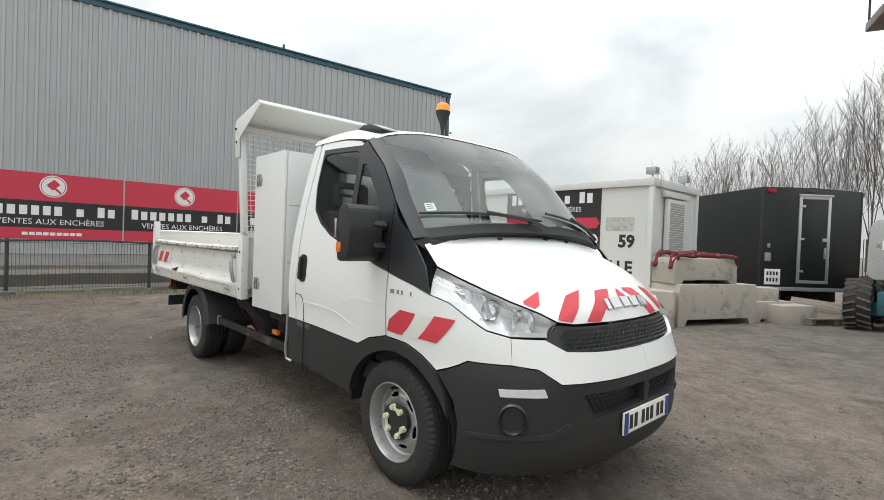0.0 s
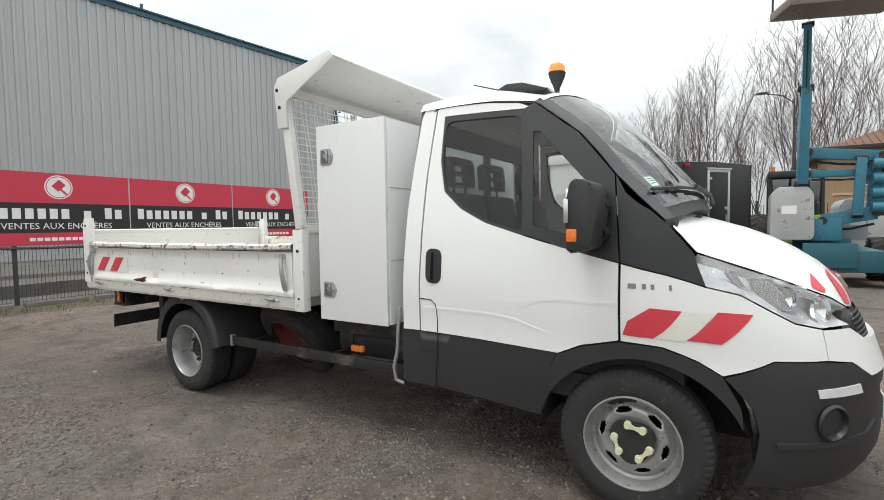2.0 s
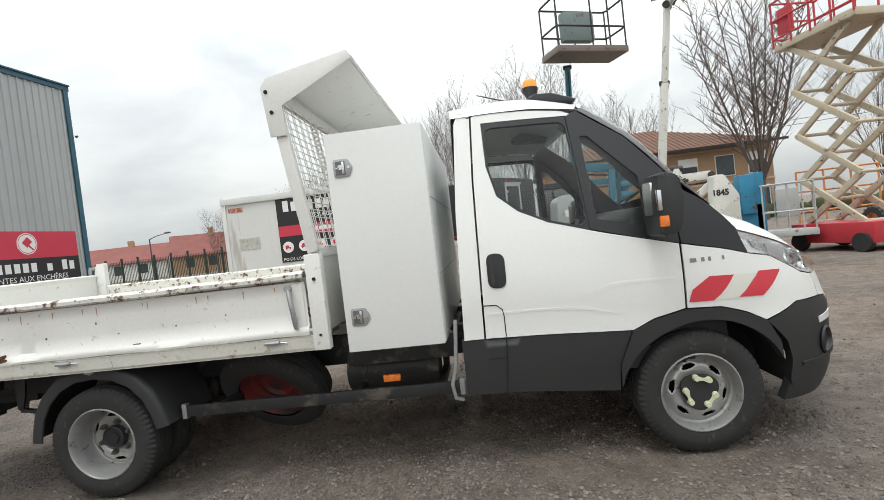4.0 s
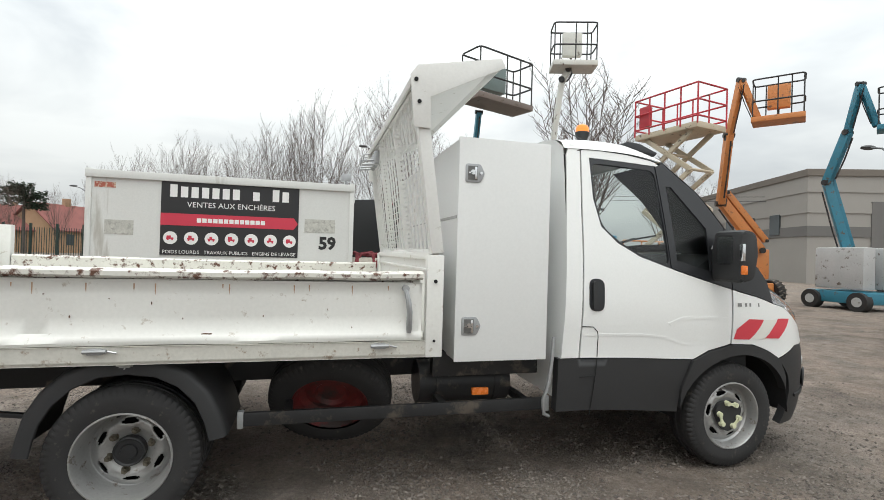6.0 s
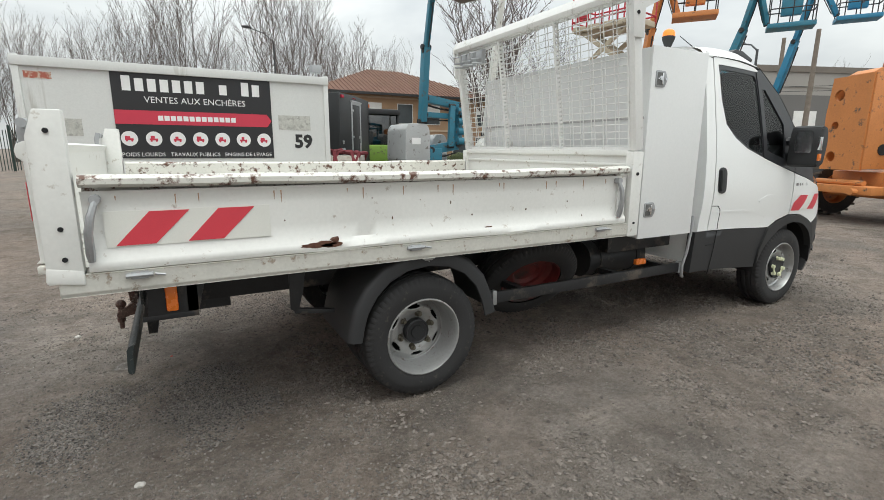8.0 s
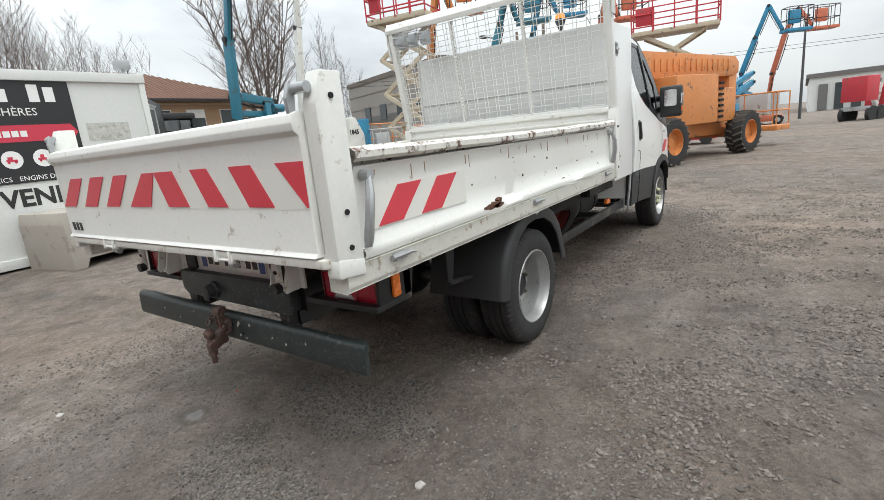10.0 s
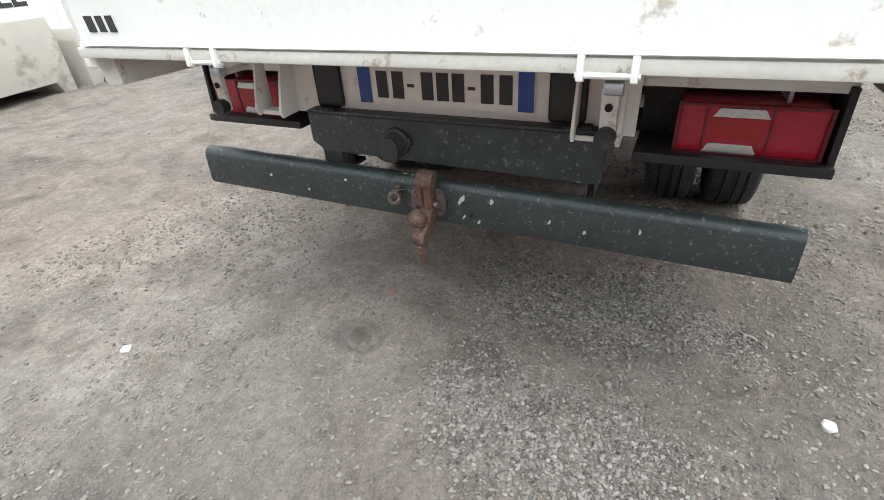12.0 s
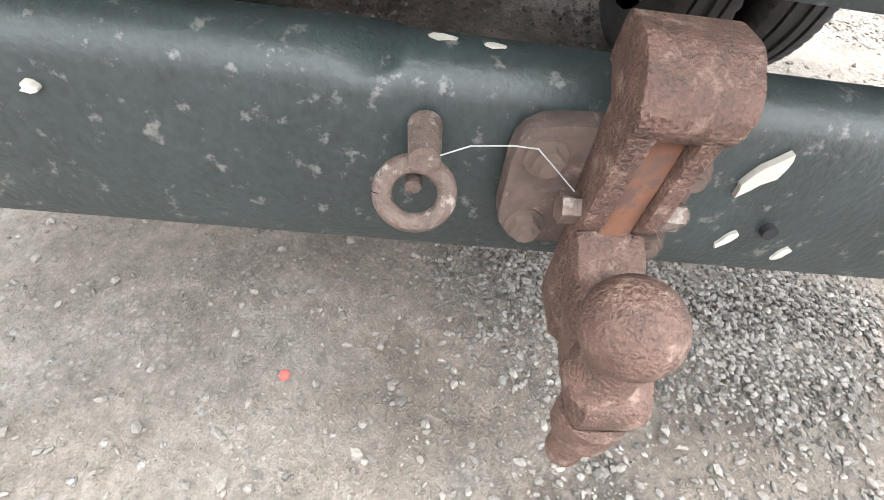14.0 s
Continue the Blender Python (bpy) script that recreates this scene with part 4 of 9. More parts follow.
for mirror in (False, True):
    bm = bmesh.new()
    panel(bm, side_front + bump_top + bump_low, cab_skin, 0.0, 0.05, hole=[(uy(0.52, 0.66), 0.665), (uy(0.001, 0.66) - 0.004, 0.665), (uy(0.001, 0.54) - 0.004, 0.565), (uy(0.44, 0.54), 0.545)], mirror=mirror)
    bumper = part("front_bumper", bm, BLACKP, truck, "black textured plastic bumper", smooth=40)
    bm = bmesh.new()
    panel(bm, [(ux(4.167, 0.8), 0.803)] + [(u, z + 0.006) for u, z in bump_top] +
          [(uy(0.001, 0.84), 0.842), (uy(0.3, 0.845), 0.847), (uy(0.58, 0.865), 0.862), (uy(0.665, 0.92), 0.915), (ux(4.143, 0.92), 0.919)], cab_skin, 0.004, 0.03, mirror=mirror)
    part("bumper_band", bm, WHITE, truck, "white painted band under the grille", smooth=40)
    bm = bmesh.new()
    panel(bm, [(uy(0.001, 0.85), 0.845), (uy(0.3, 0.85), 0.85), (uy(0.58, 0.865), 0.865), (uy(0.655, 0.92), 0.92), (uy(0.57, 0.985), 0.985), (uy(0.46, 0.975), 0.975), (uy(0.001, 0.97), 0.972)],
          cab_skin, -0.03, 0.01, mirror=mirror)
    grille = part("grille", bm, BLACKP, truck, "black honeycomb grille")
    # honeycomb ribs
    bm = bmesh.new()
    for row in range(6):
        z0 = 0.856 + row * 0.019
        for col in range(15):
            y0 = 0.02 + col * 0.038 + (row % 2) * 0.019
            if y0 > 0.56:
                continue
            pts = []
            for k in range(7):
                a = radians(60 * k + 30)
                yy, zz = y0 + 0.0205 * math.cos(a), z0 + 0.0115 * math.sin(a)
                c = cab_skin(uy(max(yy, 0.001), zz), zz, -0.020)
                pts.append((c[0], c[1] * (-1 if mirror else 1), c[2]))
            pipe(bm, pts, 0.0028, 4, caps=False)
    part("honeycomb", bm, TRIMP, grille)
    bm = bmesh.new()
    panel(bm, [(uy(0.52, 0.66), 0.665), (uy(0.001, 0.66), 0.665), (uy(0.001, 0.54), 0.555), (uy(0.44, 0.54), 0.545)], cab_skin, -0.05, 0.01, mirror=mirror)
    for i in range(5):
        for j in range(14):
            z, y = 0.566 + i * 0.022, 0.02 + j * 0.034 + (i % 2) * 0.017
            a, b = cab_skin(uy(y, z), z, -0.042), cab_skin(uy(y + 0.02, z), z + 0.012, -0.042)
            s = -1 if mirror else 1
            pipe(bm, [(a[0], a[1] * s, a[2]), (b[0], b[1] * s, b[2])], 0.004, 4)
    part("lower_intake", bm, TRIMP, bumper)
    bm = bmesh.new()
    panel(bm, [(uy(0.845, 0.69), 0.694), (uy(0.70, 0.69), 0.702), (uy(0.685, 0.67), 0.664), (uy(0.84, 0.67), 0.660)], cab_skin, 0.004, 0.01, step=0.03, mirror=mirror)
    part("daytime_lamp", bm, DRLWHITE, bumper, "pale daytime running lamp")
    bm = bmesh.new()
    c, n = cab_skin(uy(0.80, 0.56), 0.56, 0.0), None
    n = (cab_skin(uy(0.80, 0.56), 0.56, 0.02) - c)
    s = -1 if mirror else 1
    lathe(bm, [(0.006, 0.075), (0.016, 0.066), (0.0, 0.055), (-0.02, 0.05), (-0.022, 0.001)], (c[0], c[1] * s, c[2]), (n[0], n[1] * s, n[2]), 22)
    part("fog_lamp_recess", bm, TRIMP, bumper)
    bm = bmesh.new()
    panel(bm, [(uy(0.90, 0.5), 0.475), (uy(0.66, 0.5), 0.50), (uy(0.60, 0.5), 0.54), (uy(0.575, 0.5), 0.53), (uy(0.64, 0.5), 0.475), (uy(0.90, 0.5), 0.455)], cab_skin, 0.012, 0.014, step=0.05, mirror=mirror)
    part("bumper_lip", bm, BLACKP, bumper)

# bonnet: rows from edge to crown
EDGE = [(3.545, 0.882, 1.362), (3.60, 0.876, 1.30), (3.66, 0.862, 1.226), (3.80, 0.832, 1.176), (3.95, 0.785, 1.124), (4.08, 0.722, 1.078), (4.19, 0.640, 1.035), (4.255, 0.570, 0.992), (4.285, 0.48, 0.978), (4.322, 0.25, 0.975)]
CROWN = [(3.50, 1.425), (3.60, 1.395), (3.70, 1.365), (3.84, 1.320), (3.98, 1.268), (4.10, 1.213), (4.205, 1.150), (4.275, 1.085), (4.31, 1.035), (4.335, 0.975)]


def bonnet(v, s, off=0.0):
    """v runs from the windscreen (0) to the nose (9), s across from -1 to 1."""
    v = min(max(v, 0), 8.999)
    i, f = int(v), v - int(v)
    e = [EDGE[i][k] * (1 - f) + EDGE[i + 1][k] * f for k in range(3)]
    c = [CROWN[i][k] * (1 - f) + CROWN[i + 1][k] * f for k in range(2)]
    q = 1 - abs(s) ** 2.6
    return Vector((e[0] + (c[0] - e[0]) * (1 - s * s), e[1] * s, e[2] + (c[1] - e[2]) * q)) + Vector((0.5, 0, 0.86)) * off


bm = bmesh.new()
rows = [[bm.verts.new(bonnet(max(v / 2, 0.45), s / 12)) for s in range(-12, 13)] for v in [0] + list(range(1, 19))]
skin(bm, rows, closed=False, caps=False)
hood = part("bonnet", bm, WHITE, truck, smooth=50)
def nose(v, y, off):
    """A point of the bonnet by its row and its distance from the middle."""
    i = min(int(v), 8)
    e = EDGE[i][1] + (EDGE[i + 1][1] - EDGE[i][1]) * (v - i)
    return bonnet(v, max(-0.985, min(0.985, y / e)), off)


# slanting stripes that meet over the badge: inner and outer edge at the top and at the lip
for sgn in (-1, 1):
    for t0, t1, l0, l1, v0, v1 in ((0.565, 0.68, 0.615, 0.68, 5.25, 5.80), (0.325, 0.440, 0.483, 0.700, 6.05, 7.85), (0.075, 0.205, 0.285, 0.430, 6.35, 8.85)):
        bm = bmesh.new()
        rows = []
        for k in range(11):
            t = k / 10
            lo, hi = t0 + (l0 - t0) * t, t1 + (l1 - t1) * t
            rows.append([bm.verts.new(nose(v0 + (v1 - v0) * t, sgn * (lo + (hi - lo) * j / 4), 0.004)) for j in range(5)])
        skin(bm, rows, closed=False, caps=False)
        part("hazard_stripe", bm, REDDEC, hood, "red reflective stripe")
bm = bmesh.new()
skin(bm, [[bm.verts.new(nose(6.4 + 1.0 * t, 0.012 + w * (0.004 + 0.066 * t), 0.004)) for w in (-1, 0, 1)] for t in (0, 0.25, 0.5, 0.75, 1)], closed=False, caps=False)
part("hazard_stripe", bm, REDDEC, hood, "red reflective triangle")
# maker's badge on the nose, as plain bars
for y0, wdt in ((-0.200, 0.035), (-0.150, 0.095), (-0.040, 0.080), (0.055, 0.085), (0.155, 0.095)):
    bm = bmesh.new()
    rows = []
    for off in (0.004, 0.016):
        rows.append([bm.verts.new(nose(v, y, off)) for v, y in ((7.15, y0), (7.15, y0 + wdt), (8.1, y0 + wdt * 0.94), (8.1, y0 + wdt * 0.06))])
    skin(bm, rows)
    part("badge_bar", bm, CHROME, hood, "plain chrome badge bar")
bm = bmesh.new()
for s in (-0.40, 0.12, 0.40):
    ball(bm, bonnet(1.3, s, 0.006), 0.014, 8, 6, (1.3, 1, 0.6))
parts("washer_jet", bm, BLACKP, hood)
# headlamps
HL_LOW = [(p.x, -p.y - 0.003, p.z + 0.003) for p in [cab_skin(ux(x, z), z) for x, z in ((3.702, 1.086), (3.82, 1.059), (3.93, 0.999), (4.03, 0.949), (4.14, 0.924))] + [cab_skin(uy(0.655, 0.924), 0.924)]]
HL_TOP = [(3.664, 0.870, 1.218), (3.80, 0.838, 1.168), (3.95, 0.790, 1.117), (4.08, 0.727, 1.071), (4.19, 0.645, 1.028), (4.256, 0.580, 0.986)]
for sy in (-1, 1):
    bm = bmesh.new()
    rows = []
    for (xa, ya, za), (xb, yb, zb) in zip(HL_TOP, HL_LOW):
        rows.append([bm.verts.new((xa + (xb - xa) * t - 0.05 * math.sin(t * 3.14), sy * (ya + (yb - ya) * t - 0.04 * math.sin(t * 3.14)), za + (zb - za) * t)) for t in (0, 0.25, 0.5, 0.75, 1)])
    skin(bm, rows, closed=False, caps=False)
    lamp = part("headlamp", bm, HLBACK, truck, "clear angular headlamp")
    bm = bmesh.new()
    rows = []
    for (xa, ya, za), (xb, yb, zb) in zip(HL_TOP, HL_LOW):
        rows.append([bm.verts.new((xa + (xb - xa) * t + 0.018 * math.sin(t * 3.14), sy * (ya + (yb - ya) * t + 0.02 * math.sin(t * 3.14)), za + (zb - za) * t)) for t in (0, 0.2, 0.4, 0.6, 0.8, 1)])
    skin(bm, rows, closed=False, caps=False)
    cover = part("lamp_cover", bm, LENS, lamp, smooth=60)
    cover.visible_shadow = False
    bm = bmesh.new()
    lathe(bm, [(0.02, 0.062), (0.0, 0.058), (-0.03, 0.03), (-0.035, 0.001)], (4.135, sy * 0.70, 0.985), (0.75, sy * 0.6, 0.15), 20)
    lathe(bm, [(0.02, 0.050), (0.0, 0.046), (-0.02, 0.02), (-0.022, 0.001)], (3.99, sy * 0.79, 1.035), (0.6, sy * 0.75, 0.2), 18)
    parts("reflector_bowl", bm, CHROME, lamp)
    bm = bmesh.new()
    prism(bm, [(3.86, 1.12), (3.95, 1.10), (4.02, 1.00), (3.95, 0.985), (3.88, 1.04)], "y", sy * 0.80, sy * 0.825)
    prism(bm, [(3.76, 1.15), (3.80, 1.14), (3.84, 1.08), (3.80, 1.085)], "y", sy * 0.835, sy * 0.845)
    prism(bm, [(4.03, 1.07), (4.13, 1.035), (4.14, 1.02), (4.04, 1.05)], "y", sy * 0.70, sy * 0.74)
    part("lamp_reflector", bm, LAMPGREY, lamp)

# windscreen, cowl and roof, each lofted from side to side
PIL = [(2.962, 1.965), (3.07, 1.878), (3.172, 1.79), (3.255, 1.685), (3.335, 1.575), (3.44, 1.465), (3.545, 1.362)]
MID = [(3.09, 2.062), (3.22, 1.965), (3.34, 1.86), (3.44, 1.75), (3.535, 1.635), (3.625, 1.53), (3.665, 1.435)]


def screen(v, s, off=0.0):
    i, f = min(int(v), 5), v - min(int(v), 5)
    x, z = (PIL[i][k] * (1 - f) + PIL[i + 1][k] * f for k in range(2))
    xm, zm = (MID[i][k] * (1 - f) + MID[i + 1][k] * f for k in range(2))
    q = 1 - abs(s) ** 2.4
    qz = 1 - abs(s) ** (5.0 - 2.6 * min(max(v / 6, 0), 1))
    return Vector((x + (xm - x) * q, cab_w(z) * s, z + (zm - z) * qz)) + Vector((0.75, 0, 0.66)) * off


def strip(fn, v0, v1, s0, s1, nv, ns, off=0.0):
    bm = bmesh.new()
    rows = [[bm.verts.new(fn(v0 + (v1 - v0) * i / nv, s0 + (s1 - s0) * j / ns, off)) for j in range(ns + 1)] for i in range(nv + 1)]
    skin(bm, rows, closed=False, caps=False)
    return bm


ws = part("windscreen", strip(screen, 0.10, 5.6, -0.93, 0.93, 10, 24, 0.002), GLASSW, truck, "curved windscreen with small stickers", smooth=60)
ws.visible_shadow = False
for s0, s1 in ((-1.0, -0.915), (0.915, 1.0)):
    part("screen_pillar", strip(screen, 0.12, 6, s0, s1, 12, 4, 0.004), TRIMP, truck, smooth=60)
part("cowl_panel", strip(screen, 5.42, 6, -1, 1, 3, 24, -0.012), BLACKP, truck, "black cowl below the windscreen", smooth=60)
bm = bmesh.new()
skin(bm, [[bm.verts.new(screen(6, j / 12, -0.012)) for j in range(-12, 13)], [bm.verts.new(bonnet(0.7, j / 12, -0.012)) for j in range(-12, 13)]], closed=False, caps=False)
part("cowl_seal", bm, BLACKP, truck, smooth=60)
# rubber fillet between the door frame and the windscreen pillar
for sy in (-1, 1):
    bm = bmesh.new()
    rows = []
    for i in range(25):
        e = screen(i / 4, 1.0)
        b = cab_skin(ux(e.x - 0.07, e.z - 0.02), e.z - 0.02, -0.003)
        f = screen(i / 4, 0.95, -0.002)
        rows.append([bm.verts.new((q.x, sy * abs(q.y), q.z)) for q in (b, e.lerp(b, 0.3), e, f)])
    skin(bm, rows, closed=False, caps=False)
    part("pillar_fillet", bm, TRIMP, truck, smooth=60)
part("screen_header", strip(screen, 0, 0.16, -0.96, 0.96, 2, 24, 0.006), WHITE, truck, smooth=60)
bm = strip(screen, 4.35, 4.75, -0.86, -0.80, 2, 2, 0.004)
part("inspection_sticker", bm, mat("pale_green_sticker", (0.62, 0.78, 0.70), 0.5), ws, "pale green sticker with bars")
bm = bmesh.new()
for k in range(3):
    for a, b in ((-0.853, -0.815),):
        p = [screen(4.42 + k * 0.1, a, 0.006), screen(4.42 + k * 0.1, b, 0.006), screen(4.45 + k * 0.1, b, 0.006), screen(4.45 + k * 0.1, a, 0.006)]
        bm.faces.new([bm.verts.new(q) for q in p])
parts("sticker_bar", bm, BLACKP, ws)


def roof(v, s, off=0.0):
    """v: 0 at the back of the cab, 1 at the windscreen."""
    x = 2.27 + (PIL[0][0] - 2.27) * v
    xm = 2.24 + (MID[0][0] - 2.24) * v
    ze = 1.986 + 0.004 * math.sin(v * 3.14) - 0.021 * (max(0, v - 0.6) / 0.4) ** 1.5
    zm = 2.085 + 0.035 * math.sin(min(v, 1) * 2.6) - 0.04 * v * v
    q = 1 - abs(s) ** 2.4
    k = min(1.0, max(0.0, (1 - v) / 0.35))
    qf = 1 - abs(s) ** 5.0
    qz = qf + (max(1 - abs(s) ** 5, 0) ** 0.5 - qf) * k
    return Vector((x + (xm - x) * q, cab_w(1.965) * s, ze + (zm - ze) * qz + off))


part("roof", strip(roof, 0, 1, -1, 1, 14, 60), WHITE, truck, smooth=60)
bm = bmesh.new()
zs = (0.5, 0.8, 1.1, 1.4, 1.82, 1.95, 1.99)
rows = [[bm.verts.new((2.21 + 0.06 * ((z - 0.5) / 1.5), s * cab_w(z) / 8 * 0.995, z)) for s in range(-8, 9)] for z in zs]
rows.append([bm.verts.new(roof(0, s / 8)) for s in range(-8, 9)])
for i in range(len(rows) - 1):
    for j in range(16):
        if not (i == 3 and 3 <= j <= 12):
            bm.faces.new((rows[i][j], rows[i][j + 1], rows[i + 1][j + 1], rows[i + 1][j]))
part("cab_rear_wall", bm, WHITE, truck, smooth=60)
# gutter lines over the doors
for sy in (-1, 1):
    bm = bmesh.new()
    pipe(bm, [(x, sy * (cab_w(z) + 0.001), z) for x, z in ((2.36, 1.975), (2.40, 1.988), (2.5, 1.990), (2.7, 1.986), (2.87, 1.968), (2.96, 1.952))], 0.003, 6)
    part("roof_gutter", bm, BLACKP, truck)
# marker lamps on the roof, aerial, beacon
for y in (-0.66, 0.52):
    bm = bmesh.new()
    prism(bm, [(2.70, 2.062), (2.77, 2.094), (2.86, 2.092), (3.0, 2.046), (2.98, 2.02), (2.72, 2.03)], "y", y - 0.075, y + 0.06, 0.012)
    ml = part("roof_marker", bm, TRIMP, truck, "black roof marker lamp housing")
    bm = bmesh.new()
    prism(bm, [(2.865, 2.094), (3.002, 2.049), (2.99, 2.036), (2.86, 2.075)], "y", y - 0.06, y + 0.045, 0.004)
    part("marker_lens", bm, LAMPGREY, ml)
bm = bmesh.new()
pipe(bm, [(2.72, -0.46, 2.09), (2.60, -0.47, 2.14), (2.44, -0.48, 2.19)], [0.006, 0.004, 0.003], 6)
part("aerial", bm, BLACKP, truck)
bm = bmesh.new()
pipe(bm, [(2.83, -0.07, 2.08), (2.83, -0.07, 2.20)], 0.012, 8)
lathe(bm, [(0, 0.014), (0.04, 0.018), (0.08, 0.036), (0.12, 0.052), (0.140, 0.056), (0.146, 0.05)], (2.83, -0.07, 2.17), (0, 0, 1), 20, True)
beacon = part("beacon", bm, BLACKP, truck, "amber flashing beacon on a black stem")
bm = bmesh.new()
lathe(bm, [(0, 0.051), (0.028, 0.051), (0.048, 0.042), (0.060, 0.024), (0.064, 0.001)], (2.83, -0.07, 2.314), (0, 0, 1), 20)
part("beacon_lens", bm, AMBER, beacon)
# wipers
for y0, y1, v0 in ((-0.80, 0.02, 5.15), (0.10, 0.72, 5.1)):
    bm = bmesh.new()
    q0, q1 = y0 / 0.87, y1 / 0.87
    pipe(bm, [screen(v0 - 0.25 + 0.5 * t, q0 + (q1 - q0) * t, 0.02) for t in (0, 0.25, 0.5, 0.75, 1)], 0.008, 6)
    pipe(bm, [screen(v0 - 0.02, q0 + (q1 - q0) * 0.45, 0.035), screen(v0 + 0.35, q0 + (q1 - q0) * 0.85, 0.03), screen(5.9, q0 + (q1 - q0) * 1.05, 0.02)], 0.011, 6)
    part("wiper", bm, BLACKP, truck)
def along_line(pts, n=6):
    """Points set closely along a broken line."""
    out = []
    for (x0, z0), (x1, z1) in zip(pts, pts[1:]):
        out += [(x0 + (x1 - x0) * i / n, z0 + (z1 - z0) * i / n) for i in range(n)]
    return out + [pts[-1]]


# mirrors
for sy in (-1, 1):
    bm = bmesh.new()
    prism(bm, rounded([(3.228, 1.222), (3.325, 1.245), (3.350, 1.40), (3.333, 1.528), (3.245, 1.545), (3.222, 1.42)], 0.035, 3), "y", sy * 0.985, sy * 1.20, 0.02)
    mir = part("wing_mirror", bm, BLACKP, truck, "tall black door mirror with amber repeater", smooth=40)
    bm = bmesh.new()
    prism(bm, rounded([(1.035, 1.335), (1.155, 1.335), (1.155, 1.50), (1.035, 1.50)], 0.02, 3), "x", 3.219, 3.228, m=Matrix.Diagonal((1, sy, 1, 1)))
    part("mirror_glass", bm, CHROME, mir)
    bm = bmesh.new()
    pipe(bm, [(3.25, sy * 0.90, 1.42), (3.30, sy * 0.96, 1.43), (3.29, sy * 1.02, 1.43)], 0.035, 8)
    pipe(bm, [(3.25, sy * 0.91, 1.31), (3.30, sy * 0.96, 1.31), (3.29, sy * 1.02, 1.31)], 0.032, 8)
    part("mirror_arm", bm, TRIMP, mir)
    bm = bmesh.new()
    box(bm, 3.226, 3.244, min(sy * 1.19, sy * 1.215), max(sy * 1.19, sy * 1.215), 1.355, 1.455, 0.004)
    part("mirror_cap", bm, CHROME, mir)
    bm = bmesh.new()
    box(bm, 3.232, 3.272, min(sy * 1.175, sy * 1.206), max(sy * 1.175, sy * 1.206), 1.275, 1.33, 0.008)
    part("mirror_repeater", bm, ORANGE, mir, "amber repeater lens")
    for o in (mir, *mir.children):
        if o.name.split(".")[0] != "mirror_arm":
            o.data.transform(Matrix.Translation((-0.025, -sy * 0.02, 0.0)))
# seams round the filler flap behind the door and across the sill
SEAM = mat("dark_panel_gap", (0.010, 0.010, 0.011), 0.8, bump=0)
for pts in ([(2.338, 0.925), (2.41, 0.922), (2.440, 0.895), (2.446, 0.86), (2.446, 0.745)], [(2.338, 0.63), (2.440, 0.636), (2.446, 0.735)], [(2.440, 0.636), (2.415, 0.40)]):
    bm = bmesh.new()
    line = along_line(pts)
    pipe(bm, [cab_skin(ux(x, z), z, 0.0006) for x, z in line], 0.0028, 6)
    part("panel_seam", bm, SEAM, truck)
# fender stripes on a white film
for x0, xs in ((3.378, 0.0), (3.632, 0.0)):
    for mirror in (False, True):
        bm = bmesh.new()
        panel(bm, [(ux(a + x0, z), z) for a, z in ((0, 0.862), (0.112, 0.988), (0.236, 0.983), (0.126, 0.857))], cab_skin, 0.003, 0.0, step=0.04, mirror=mirror)
        part("hazard_stripe", bm, REDDEC, fender, "red reflective stripe")
bm = bmesh.new()
panel(bm, [(ux(x, z), z) for x, z in ((3.50, 0.859), (3.618, 0.983), (3.73, 0.978), (3.63, 0.856))], cab_skin, 0.002, 0.0, step=0.04)
part("white_film", bm, WHITEDEC, fender)
bm = bmesh.new()
for k in range(4):
    panel(bm, [(3.40 + k * 0.013 + (0.02 if k > 2 else 0), 1.09), (3.406 + k * 0.013 + (0.02 if k > 2 else 0), 1.09), (3.406 + k * 0.013 + (0.02 if k > 2 else 0), 1.068), (3.40 + k * 0.013 + (0.02 if k > 2 else 0), 1.068)],
          lambda u, z, o: cab_skin(u, z, o), 0.002, 0.0, step=0.05)
parts("weight_mark", bm, mat("grey_print", (0.22, 0.22, 0.22), 0.6), fender, "small marks of plain bars")
# front plate with plain bars
bm = bmesh.new()
box(bm, 4.442, 4.452, -0.26, 0.26, 0.435, 0.545, 0.003)
plate = part("number_plate", bm, mat("white_plate", (0.8, 0.8, 0.78), 0.4), truck, "white number plate with black bars")
bm = bmesh.new()
box(bm, 4.4515, 4.4535, 0.215, 0.256, 0.439, 0.541)
box(bm, 4.4515, 4.4535, -0.256, -0.215, 0.439, 0.541)
BLUEP = mat("blue_plate_end", (0.02, 0.06, 0.25), 0.4)
parts("plate_end", bm, BLUEP, plate)
bm = bmesh.new()
for k, y in enumerate((-0.185, -0.135, -0.055, -0.005, 0.045, 0.12, 0.17)):
    box(bm, 4.4515, 4.4535, y - 0.017, y + 0.017, 0.455, 0.525)
parts("plate_bar", bm, BLACKP, plate)

